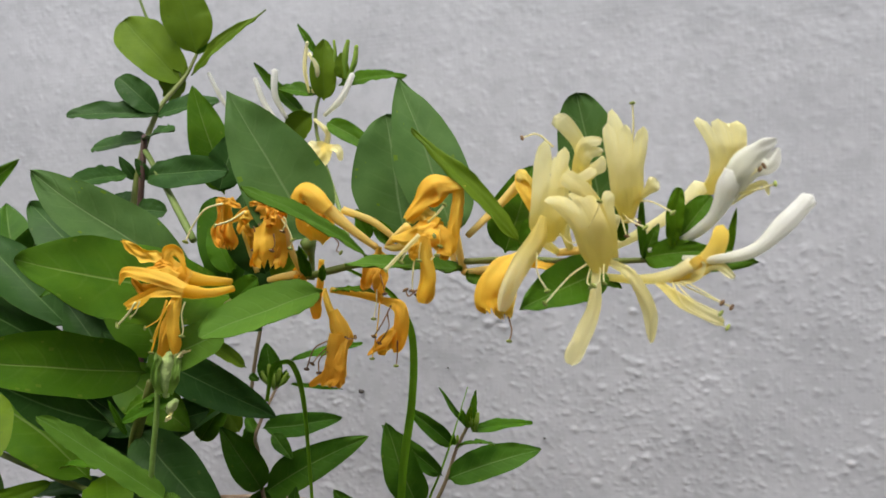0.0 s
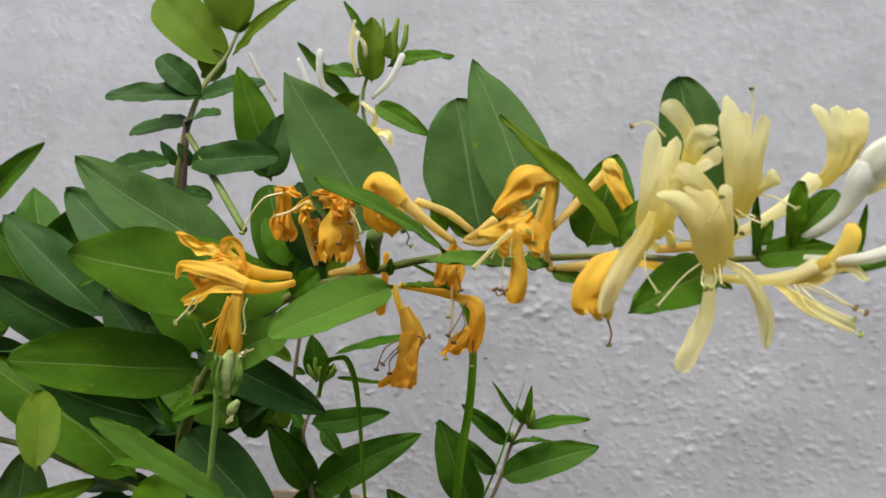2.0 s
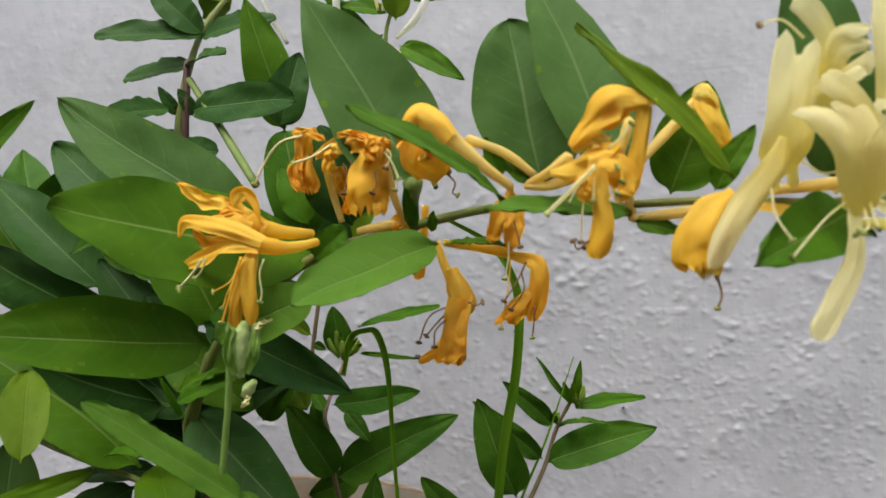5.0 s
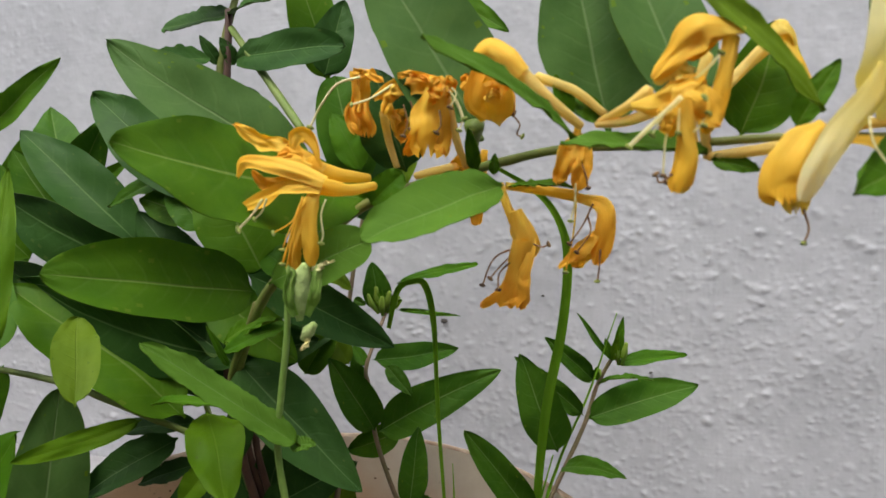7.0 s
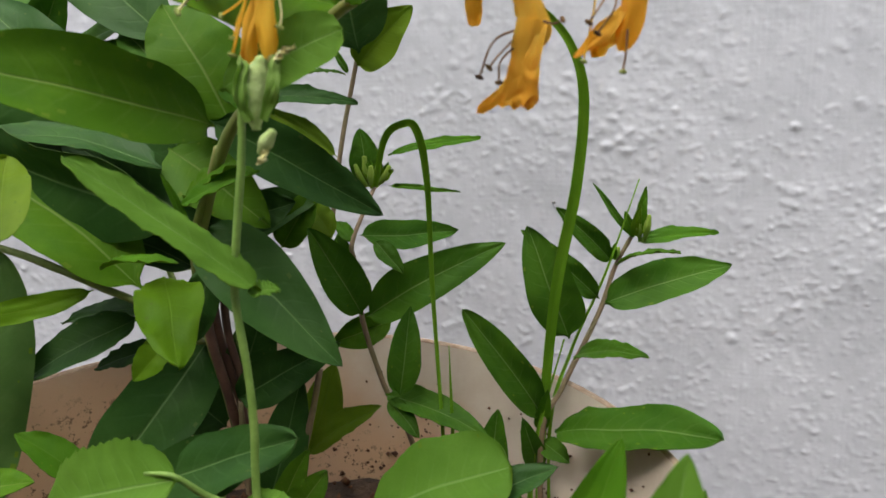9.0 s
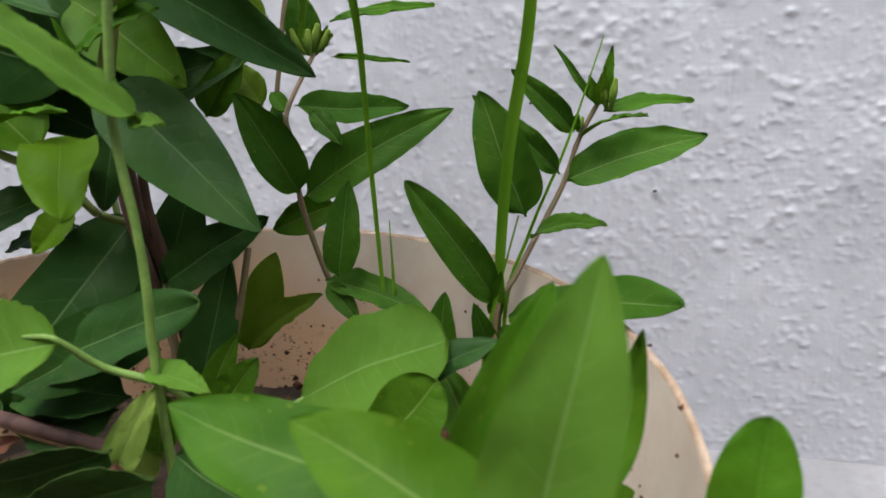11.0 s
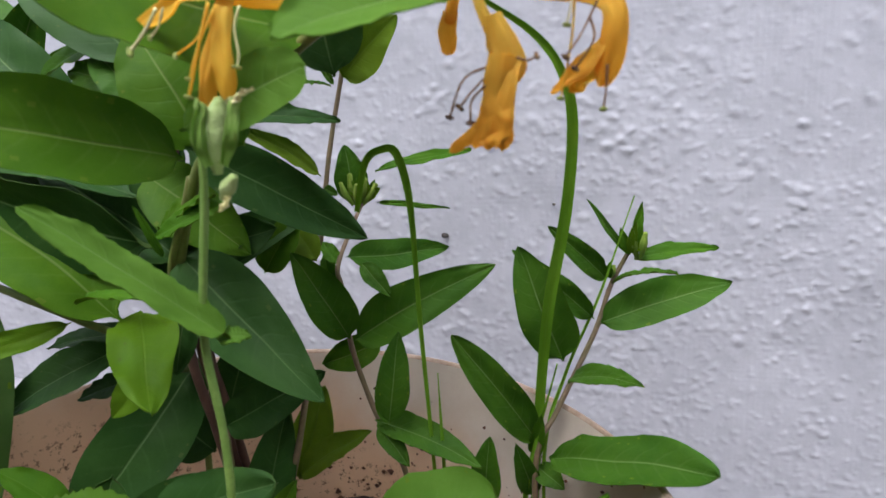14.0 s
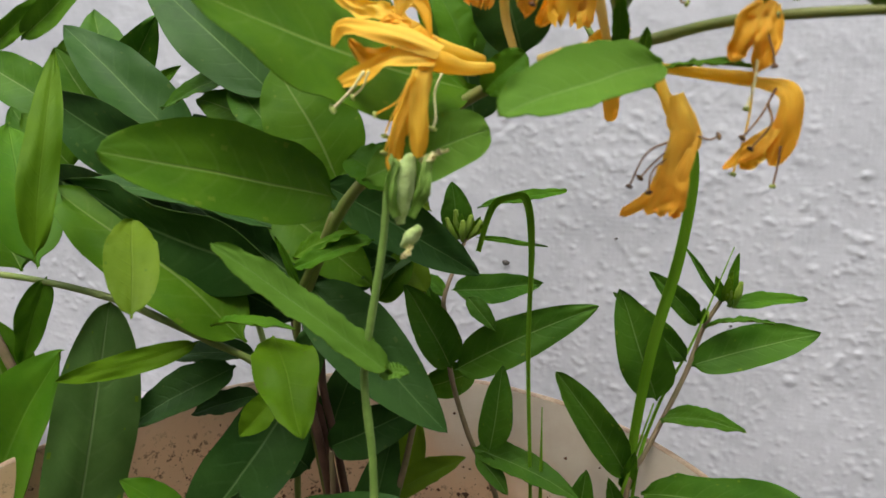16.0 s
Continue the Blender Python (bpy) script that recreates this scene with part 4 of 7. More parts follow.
stamen(o3, [(-0.1018, 0.308, 0.5069), (-0.1006, 0.308, 0.5012), (-0.1022, 0.308, 0.4954)], THREAD_DRY, ANTHER_DRY)
o4 = bloom(vine, [(-0.0799, 0.3116, 0.4788), (-0.0822, 0.306, 0.4896), (-0.0845, 0.303, 0.5026), (-0.0858, 0.3, 0.512)], [0.0014, 0.0017, 0.0022, 0.0025], BUFF)
petal(o4, [(-0.0857, 0.297, 0.5148), (-0.0878, 0.297, 0.5078), (-0.0908, 0.297, 0.4976), (-0.0928, 0.297, 0.4835)], [0.0050, 0.0105, 0.0165, 0.0182], (0.36, -0.91, 0.19), GOLD, cup=-0.22, crumple=0.20, notch=0.16)
petal(o4, [(-0.0858, 0.3, 0.5111), (-0.0852, 0.3, 0.5014), (-0.087, 0.3, 0.4903), (-0.0874, 0.3, 0.4841)], [0.0039, 0.0067, 0.0083, 0.0067], (0.35, -0.91, 0.21), ORANGE, cup=-0.30, crumple=0.25)
petal(o4, [(-0.0931, 0.299, 0.5017), (-0.0974, 0.299, 0.4934), (-0.1016, 0.299, 0.4845)], [0.0033, 0.0056, 0.0061], (0.37, -0.90, 0.20), ORANGE, cup=0.30, crumple=0.30)
petal(o4, [(-0.0877, 0.294, 0.515), (-0.0871, 0.294, 0.5096), (-0.0892, 0.294, 0.5047)], [0.0060, 0.0065, 0.0033], (0.36, -0.92, 0.16), RUST, cup=0.35, crumple=0.60)
petal(o4, [(-0.0838, 0.295, 0.5143), (-0.081, 0.295, 0.5121), (-0.0825, 0.295, 0.5072)], [0.0033, 0.0043, 0.0022], (0.34, -0.93, 0.15), RUST, cup=0.35, crumple=0.60)
stamen(o4, [(-0.082, 0.294, 0.5094), (-0.0788, 0.294, 0.505), (-0.0763, 0.294, 0.4984)], THREAD, ANTHER)
stamen(o4, [(-0.0808, 0.294, 0.5105), (-0.0792, 0.294, 0.5077), (-0.0818, 0.294, 0.5029)], THREAD, ANTHER_DRY)
stamen(o4, [(-0.0805, 0.296, 0.5071), (-0.0776, 0.296, 0.4983), (-0.079, 0.296, 0.4939)], THREAD, ANTHER)
stamen(o4, [(-0.0857, 0.292, 0.5021), (-0.0854, 0.292, 0.4966), (-0.0873, 0.292, 0.4934)], THREAD_DRY, ANTHER_DRY)
# rose-like wilted bloom and its pale tubes
o5 = bloom(vine, [(-0.0312, 0.292, 0.4934), (-0.0399, 0.288, 0.5013), (-0.0505, 0.286, 0.5111), (-0.0579, 0.285, 0.5191)], [0.0016, 0.0021, 0.0031, 0.0041], BUFF)
petal(o5, [(-0.0516, 0.281, 0.5134), (-0.0582, 0.281, 0.5202), (-0.0634, 0.281, 0.524), (-0.0673, 0.281, 0.5206), (-0.0671, 0.281, 0.5149)], [0.0072, 0.0097, 0.0087, 0.0061, 0.0031], (0.31, -0.94, 0.12), GOLD, cup=-0.40, crumple=0.12)
petal(o5, [(-0.0582, 0.284, 0.516), (-0.0631, 0.284, 0.5157), (-0.067, 0.284, 0.5153)], [0.0036, 0.0047, 0.0026], (0.30, -0.94, 0.14), ORANGE, cup=0.30, crumple=0.30)
o7 = bloom(vine, [(-0.0767, 0.316, 0.475), (-0.077, 0.318, 0.4867), (-0.0758, 0.312, 0.496)], [0.0017, 0.0017, 0.0043], STEM)
petal(o7, [(-0.0693, 0.306, 0.4978), (-0.0722, 0.303, 0.505), (-0.0702, 0.301, 0.5136), (-0.0671, 0.302, 0.5183)], [0.0054, 0.0103, 0.0098, 0.0058], (0.17, -0.98, 0.05), ORANGE, cup=-0.35, crumple=0.15)
petal(o7, [(-0.0667, 0.304, 0.4967), (-0.0631, 0.3, 0.5034), (-0.0623, 0.299, 0.5109), (-0.065, 0.3, 0.5159)], [0.0062, 0.0111, 0.0102, 0.0053], (0.15, -0.99, 0.06), GOLD, cup=0.40, crumple=0.16)
petal(o7, [(-0.0651, 0.306, 0.4976), (-0.0606, 0.304, 0.5022), (-0.0605, 0.303, 0.5088)], [0.0041, 0.0063, 0.0045], (0.14, -0.99, 0.09), ORANGE, cup=-0.35, crumple=0.20)
petal(o7, [(-0.0685, 0.296, 0.5111), (-0.0649, 0.296, 0.513), (-0.061, 0.296, 0.5115), (-0.0597, 0.296, 0.5085)], [0.0022, 0.0039, 0.0035, 0.0017], (0.14, -0.99, 0.06), RUST, cup=0.40, crumple=0.30)
petal(o7, [(-0.0683, 0.296, 0.505), (-0.0646, 0.296, 0.5074), (-0.0616, 0.296, 0.5051)], [0.0022, 0.0044, 0.0022], (0.16, -0.99, 0.07), GOLD, cup=-0.40, crumple=0.20)
petal(o7, [(-0.0658, 0.295, 0.5087), (-0.0635, 0.295, 0.509), (-0.0623, 0.295, 0.5073)], [0.0013, 0.0026, 0.0013], (0.15, -0.99, 0.07), RUST, cup=0.40, crumple=0.40)
petal(o7, [(-0.0743, 0.305, 0.5097), (-0.077, 0.305, 0.5131), (-0.0787, 0.305, 0.5157)], [0.0050, 0.0059, 0.0037], (0.19, -0.98, 0.05), ORANGE, cup=-0.30, crumple=0.30)
stamen(o7, [(-0.0591, 0.305, 0.4993), (-0.0559, 0.305, 0.4954), (-0.0572, 0.305, 0.4915), (-0.055, 0.305, 0.4904)], THREAD_DRY, ANTHER)
stamen(o7, [(-0.0655, 0.305, 0.4995), (-0.0608, 0.305, 0.5005), (-0.058, 0.305, 0.4998)], THREAD_DRY, ANTHER_DRY)
o6 = bloom(vine, [(-0.0226, 0.296, 0.4975), (-0.0333, 0.294, 0.5064), (-0.0476, 0.292, 0.5126)], [.0016, .0019, .0020], BUFF)
o8 = bloom(vine, [(-0.105, 0.322, 0.4748), (-0.095, 0.318, 0.4768), (-0.0849, 0.316, 0.4783)], [.0016, .0020, .0024], BUFF)
petal(o8, [(-0.087, 0.316, 0.4772), (-0.0815, 0.314, 0.4796), (-0.0823, 0.314, 0.4704)], [0.0058, 0.0081, 0.0067], (0.18, -0.94, 0.29), ORANGE, crumple=.4)
o9 = bloom(vine, [(-0.0741, 0.325, 0.4851), (-0.0756, 0.325, 0.4725), (-0.0781, 0.325, 0.4629)], [.0016, .0020, .0022], ORANGE)
petal(o9, [(-0.0772, 0.324, 0.4663), (-0.0787, 0.324, 0.4583), (-0.0784, 0.324, 0.452)], [0.0052, 0.0064, 0.0052], (0.36, -0.85, 0.37), ORANGE)
# middle group
m1 = bloom(vine, [(-0.0242, 0.289, 0.4949), (-0.0159, 0.272, 0.4989), (-0.0079, 0.268, 0.5043)], [.0014, .0018, .0024], BUFF)
petal(m1, [(-0.0142, 0.262, 0.4995), (-0.0061, 0.262, 0.4998), (0.0014, 0.262, 0.5028), (0.0085, 0.262, 0.5073)], [0.0028, 0.0074, 0.0102, 0.0069], (0.12, -0.97, 0.19), GOLD, cup=-0.30, crumple=0.20)
petal(m1, [(-0.0016, 0.26, 0.5021), (0.0049, 0.26, 0.5011), (0.0098, 0.26, 0.4968), (0.0128, 0.26, 0.4913)], [0.0060, 0.0105, 0.0105, 0.0050], (0.09, -0.97, 0.21), GOLD, cup=-0.30, crumple=0.18)
petal(m1, [(0.0056, 0.264, 0.5086), (-0.0009, 0.264, 0.5098), (-0.0071, 0.264, 0.5076)], [0.0047, 0.0070, 0.0042], (0.13, -0.98, 0.17), GOLDEN, cup=0.30, crumple=0.30)
petal(m1, [(-0.0048, 0.262, 0.4983), (-0.0011, 0.262, 0.494), (-0.0018, 0.262, 0.4889)], [0.0037, 0.0056, 0.0028], (0.13, -0.97, 0.22), GOLD, cup=0.30, crumple=0.25)
petal(m1, [(0.0202, 0.261, 0.5206), (0.0126, 0.261, 0.5222), (0.0058, 0.261, 0.5211), (-0.0009, 0.261, 0.5145), (-0.0071, 0.261, 0.5078)], [0.0018, 0.0082, 0.0128, 0.0078, 0.0050], (0.10, -0.99, 0.13), GOLD, cup=-0.30, crumple=0.22)
petal(m1, [(0.006, 0.264, 0.5261), (0.0082, 0.264, 0.5206), (0.0022, 0.264, 0.5138)], [0.0037, 0.0092, 0.0069], (0.10, -0.99, 0.13), GOLD, cup=0.20, crumple=0.20)
petal(m1, [(0.0169, 0.263, 0.5198), (0.0153, 0.263, 0.5107), (0.0137, 0.263, 0.5009), (0.0126, 0.263, 0.4923)], [0.0051, 0.0055, 0.0060, 0.0046], (0.08, -0.98, 0.20), GOLD, cup=-0.35, crumple=0.12)
petal(m1, [(0.0181, 0.266, 0.5197), (0.0174, 0.266, 0.511), (0.0163, 0.266, 0.504)], [0.0014, 0.0021, 0.0014], (0.06, -0.98, 0.16), RUST, cup=0.30, crumple=0.20)
petal(m1, [(0.0021, 0.256, 0.501), (0.0025, 0.256, 0.4914), (0.0027, 0.256, 0.4817), (0.0003, 0.256, 0.4711)], [0.0046, 0.0062, 0.0073, 0.0087], (0.11, -0.96, 0.26), GOLD, cup=-0.30, crumple=0.10)
petal(m1, [(-0.0001, 0.258, 0.4981), (-0.0034, 0.258, 0.494), (-0.0031, 0.258, 0.4899)], [0.0028, 0.0051, 0.0028], (0.14, -0.97, 0.22), GOLD, cup=0.30, crumple=0.30)
petal(m1, [(0.0066, 0.262, 0.4965), (0.0099, 0.262, 0.4929), (0.0089, 0.262, 0.4894)], [0.0032, 0.0055, 0.0032], (0.09, -0.97, 0.22), GOLD, cup=-0.30, crumple=0.25)
stamen(m1, [(0.0048, 0.254, 0.5065), (0.0089, 0.254, 0.51), (0.0123, 0.254, 0.5139)], CREAM, ANTHER, r=0.00050)
stamen(m1, [(0.0031, 0.253, 0.5012), (0.0053, 0.253, 0.4994), (0.0076, 0.253, 0.5007)], GOLD, ANTHER)
stamen(m1, [(0.0009, 0.253, 0.5013), (-0.0068, 0.253, 0.4942), (-0.0149, 0.253, 0.4865)], IVORY, ANTHER, r=0.00080)
stamen(m1, [(0.0048, 0.256, 0.4902), (0.0071, 0.256, 0.4925), (0.0092, 0.256, 0.4959)], IVORY, ANTHER)
stamen(m1, [(-0.0015, 0.254, 0.4775), (-0.0053, 0.254, 0.4747), (-0.0066, 0.254, 0.4775)], THREAD_DRY, ANTHER_DRY)
stamen(m1, [(0.0028, 0.26, 0.5007), (-0.0036, 0.255, 0.4965), (-0.0079, 0.253, 0.4899)], CREAM, ANTHER)
stamen(m1, [(0.0003, 0.26, 0.4982), (-0.0032, 0.258, 0.4893), (-0.0043, 0.256, 0.4767)], CREAM, ANTHER_DRY)
stamen(m1, [(0.0017, 0.262, 0.4854), (-0.001, 0.26, 0.4782), (-0.0032, 0.26, 0.4742)], CREAM, ANTHER_DRY)
m2 = bloom(vine, [(-0.0252, 0.29, 0.4939), (-0.0158, 0.274, 0.4945), (-0.0067, 0.27, 0.4973)], [.0014, .0018, .0020], BUFF)
m3 = bloom(vine, [(0.0133, 0.287, 0.4808), (0.0265, 0.283, 0.4825), (0.0401, 0.28, 0.4844)], [.0017, .0020, .0022], BUFF)
m4 = bloom(vine, [(0.0134, 0.288, 0.4803), (0.012, 0.286, 0.4884), (0.0105, 0.284, 0.4983)], [.0017, .0018, .0022], BUFF)
# hanging small ones
h1 = bloom(vine, [(-0.0327, 0.3016, 0.4932), (-0.0338, 0.301, 0.4888), (-0.0355, 0.3, 0.4845)], [.0014, .0018, .0026], GOLD)
petal(h1, [(-0.0306, 0.301, 0.4902), (-0.0359, 0.298, 0.4835), (-0.0398, 0.298, 0.4748), (-0.0407, 0.298, 0.4715)], [0.0045, 0.0094, 0.0074, 0.0037], (0.03, -0.96, 0.28), ORANGE, crumple=.3)
petal(h1, [(-0.0299, 0.3, 0.4887), (-0.0311, 0.297, 0.479), (-0.0333, 0.297, 0.4685)], [0.0041, 0.0081, 0.0053], (0.02, -0.96, 0.29), ORANGE, crumple=.3)
stamen(h1, [(-0.032, 0.297, 0.4812), (-0.0298, 0.295, 0.4748), (-0.029, 0.295, 0.4699)], THREAD_DRY, ANTHER_DRY)
stamen(h1, [(-0.0337, 0.297, 0.4725), (-0.0341, 0.296, 0.4649), (-0.0359, 0.296, 0.4571)], THREAD, ANTHER)
h2 = bloom(vine, [(-0.0628, 0.3078, 0.4705), (-0.0477, 0.308, 0.4683), (-0.0339, 0.303, 0.4662)], [.0016, .0020, .0024], GOLD)
petal(h2, [(-0.035, 0.303, 0.4662), (-0.0234, 0.299, 0.4622), (-0.0229, 0.298, 0.4511), (-0.0261, 0.299, 0.4389)], [0.0037, 0.0070, 0.0078, 0.0070], (0.0, -0.93, 0.36), ORANGE, cup=-0.25)
petal(h2, [(-0.0233, 0.3, 0.4542), (-0.0312, 0.299, 0.4457), (-0.041, 0.299, 0.4379)], [0.0033, 0.0058, 0.0033], (0.02, -0.92, 0.39), ORANGE, cup=0.25, crumple=.2)
petal(h2, [(-0.025, 0.301, 0.4472), (-0.0316, 0.3, 0.4417), (-0.035, 0.3, 0.4377)], [0.0042, 0.0059, 0.0038], (0.01, -0.92, 0.4), GOLD, crumple=.3)
stamen(h2, [(-0.0338, 0.301, 0.4655), (-0.0349, 0.298, 0.4523), (-0.0382, 0.297, 0.4364)], GOLD, ANTHER)
stamen(h2, [(-0.0273, 0.299, 0.4634), (-0.0316, 0.296, 0.4548), (-0.0364, 0.296, 0.4481)], THREAD_DRY, ANTHER_DRY)
stamen(h2, [(-0.0246, 0.298, 0.4455), (-0.025, 0.298, 0.4386), (-0.0259, 0.298, 0.4326)], THREAD_DRY, ANTHER)
stamen(h2, [(-0.0294, 0.299, 0.4589), (-0.0283, 0.296, 0.4525), (-0.0337, 0.296, 0.4447)], THREAD_DRY, ANTHER_DRY)
h3 = bloom(vine, [(-0.0639, 0.301, 0.4721), (-0.0611, 0.2995, 0.4629), (-0.0567, 0.298, 0.4547), (-0.0537, 0.297, 0.4489)], [.0015, .0018, .0028, .0040], GOLD)
petal(h3, [(-0.0567, 0.294, 0.4619), (-0.0537, 0.294, 0.4529), (-0.0523, 0.294, 0.4468), (-0.0543, 0.294, 0.4396)], [0.0049, 0.0098, 0.0108, 0.0065], (0.25, -0.91, 0.34), GOLD, cup=-0.50, crumple=0.08)
petal(h3, [(-0.0541, 0.291, 0.4502), (-0.0558, 0.291, 0.4392), (-0.0573, 0.291, 0.4309), (-0.058, 0.291, 0.4225)], [0.0076, 0.0087, 0.0103, 0.0119], (0.26, -0.89, 0.38), ORANGE, cup=-0.35, crumple=0.14, notch=0.10)
lip(h3, [(-0.0583, 0.297, 0.454), (-0.0585, 0.293, 0.4431), (-0.0624, 0.292, 0.431), (-0.0661, 0.293, 0.4229)], [(-0.0492, 0.297, 0.45), (-0.0502, 0.293, 0.442), (-0.0531, 0.292, 0.4312), (-0.0536, 0.293, 0.4214)], (0.16, -0.87, 0.46), ORANGE, lobes=3, cut=.12, bulge=.3, curl=-.02, crumple=.14)
lip(h3, [(-0.0611, 0.299, 0.4393), (-0.0647, 0.297, 0.4306), (-0.074, 0.296, 0.4231)], [(-0.0576, 0.299, 0.4371), (-0.0621, 0.297, 0.4268), (-0.0723, 0.296, 0.4203)], (0.18, -0.86, 0.48), ORANGE, lobes=1, cut=.2, bulge=.2)
lip(h3, [(-0.0563, 0.3, 0.4516), (-0.0573, 0.298, 0.4407), (-0.0597, 0.298, 0.4258)], [(-0.0501, 0.3, 0.4505), (-0.0515, 0.298, 0.4397), (-0.0538, 0.298, 0.4243)], (0.15, -0.88, 0.46), GOLD, lobes=2, cut=.15, crumple=.2)
stamen(h3, [(-0.0567, 0.292, 0.4476), (-0.0653, 0.288, 0.4437), (-0.0703, 0.288, 0.4329)], THREAD_DRY, ANTHER_DRY)
stamen(h3, [(-0.0568, 0.292, 0.4464), (-0.0633, 0.289, 0.4401), (-0.0671, 0.288, 0.4357)], THREAD_DRY, ANTHER_DRY)
stamen(h3, [(-0.0575, 0.292, 0.443), (-0.0633, 0.289, 0.4378), (-0.0642, 0.289, 0.4309)], THREAD_DRY, ANTHER_DRY)
stamen(h3, [(-0.05, 0.291, 0.4489), (-0.0466, 0.29, 0.4479), (-0.044, 0.29, 0.449)], THREAD_DRY, ANTHER_DRY)
# small wilted one behind the long narrow leaf
s1 = bloom(vine, [(0.0131, 0.3008, 0.4973), (0.0281, 0.312, 0.512), (0.0406, 0.312, 0.5239)], [.0016, .0022, .0030], BUFF)
lip(s1, [(0.0363, 0.309, 0.525), (0.0378, 0.306, 0.5181), (0.0423, 0.305, 0.5096), (0.0474, 0.306, 0.5003)], [(0.0455, 0.309, 0.5239), (0.047, 0.306, 0.5165), (0.0505, 0.305, 0.5082), (0.0529, 0.306, 0.5047)], (-0.23, -0.96, 0.18), GOLD, lobes=2, cut=.2, bulge=.2, crumple=.25)
lip(s1, [(0.0364, 0.311, 0.5228), (0.0375, 0.308, 0.528), (0.042, 0.307, 0.5283), (0.0473, 0.308, 0.5217)], [(0.0385, 0.309, 0.5187), (0.0395, 0.306, 0.523), (0.0423, 0.305, 0.5233), (0.0457, 0.307, 0.5177)], (-0.22, -0.96, 0.15), GOLDEN, lobes=1, cut=.2, crumple=.25)
s2 = bloom(vine, [(0.0088, 0.287, 0.4843), (0.0077, 0.288, 0.4978), (0.0126, 0.288, 0.5164)], [.0014, .0018, .0020], BUFF)
# cream cluster
c1 = bloom(vine, [(0.0577, 0.272, 0.4912), (0.0544, 0.262, 0.4953), (0.0535, 0.256, 0.4998)], [.0016, .0020, .0026], CREAM)
lip(c1, [(0.052, 0.254, 0.4964), (0.0484, 0.25, 0.5025), (0.0495, 0.247, 0.5108), (0.0506, 0.247, 0.5224), (0.0516, 0.249, 0.5398)], [(0.058, 0.254, 0.4965), (0.0631, 0.251, 0.505), (0.0629, 0.25, 0.5152), (0.0644, 0.251, 0.5254), (0.069, 0.252, 0.537)], (-0.13, -0.96, 0.24), CREAM, lobes=2, cut=.42, bulge=.2, curl=.03)
lip(c1, [(0.0513, 0.258, 0.498), (0.0543, 0.255, 0.5086), (0.0573, 0.254, 0.5214), (0.0577, 0.254, 0.536)], [(0.0618, 0.258, 0.4988), (0.0644, 0.255, 0.5082), (0.0649, 0.254, 0.5192), (0.0666, 0.254, 0.529)], (-0.14, -0.96, 0.24), CREAM, lobes=1, cut=.3, bulge=.15)
stamen(c1, [(0.0519, 0.25, 0.4987), (0.0515, 0.243, 0.4864), (0.0557, 0.24, 0.4782)], IVORY, ANTHER)
stamen(c1, [(0.0605, 0.25, 0.5002), (0.065, 0.246, 0.4966), (0.0713, 0.244, 0.4983)], IVORY, ANTHER)
stamen(c1, [(0.0593, 0.247, 0.5351), (0.0533, 0.246, 0.5404), (0.0472, 0.245, 0.5393)], IVORY, ANTHER_DRY)
c2 = bloom(vine, [(0.0638, 0.274, 0.4921), (0.0622, 0.27, 0.4986), (0.0621, 0.266, 0.5062)], [.0016, .0020, .0024], CREAM)
lip(c2, [(0.0651, 0.268, 0.5079), (0.0663, 0.264, 0.5213), (0.0671, 0.261, 0.5341), (0.061, 0.259, 0.5421), (0.0569, 0.258, 0.5456)], [(0.0733, 0.268, 0.5095), (0.0737, 0.264, 0.5237), (0.072, 0.261, 0.5374), (0.0663, 0.259, 0.5471), (0.0609, 0.258, 0.5506)], (-0.16, -0.97, 0.18), CREAM, lobes=1, cut=.22, bulge=.06, curl=.02, crumple=.16)
lip(c2, [(0.0659, 0.262, 0.5212), (0.0663, 0.258, 0.5302), (0.0698, 0.255, 0.538), (0.0784, 0.253, 0.5392)], [(0.0733, 0.262, 0.5189), (0.0732, 0.258, 0.5252), (0.0743, 0.255, 0.5302), (0.0795, 0.253, 0.5307)], (-0.19, -0.96, 0.19), CREAM, lobes=2, cut=.25, bulge=.08, crumple=.16)
lip(c2, [(0.0713, 0.258, 0.5263), (0.0753, 0.255, 0.529), (0.0795, 0.253, 0.5321)], [(0.0722, 0.258, 0.5207), (0.0763, 0.255, 0.5231), (0.0802, 0.253, 0.5245)], (-0.2, -0.96, 0.2), IVORY, lobes=1, cut=.4)
c3 = bloom(vine, [(0.0758, 0.26, 0.4858), (0.0749, 0.256, 0.4882), (0.0743, 0.252, 0.4914)], [.0016, .0020, .0026], CREAM)
lip(c3, [(0.0735, 0.248, 0.4841), (0.0686, 0.244, 0.4931), (0.0654, 0.241, 0.5031), (0.0587, 0.24, 0.5113), (0.0519, 0.241, 0.5146)], [(0.0789, 0.25, 0.4837), (0.0813, 0.245, 0.4944), (0.0792, 0.242, 0.5042), (0.0753, 0.242, 0.5144), (0.0725, 0.243, 0.5184)], (-0.19, -0.94, 0.29), CREAM, lobes=2, cut=.34, bulge=.22, curl=.03)
lip(c3, [(0.0746, 0.246, 0.5008), (0.071, 0.243, 0.5098), (0.0657, 0.241, 0.517), (0.0608, 0.241, 0.5211)], [(0.0801, 0.246, 0.5023), (0.0777, 0.243, 0.5121), (0.0718, 0.241, 0.5209), (0.0637, 0.241, 0.5271)], (-0.19, -0.95, 0.24), CREAM, lobes=1, cut=.2, bulge=.12)
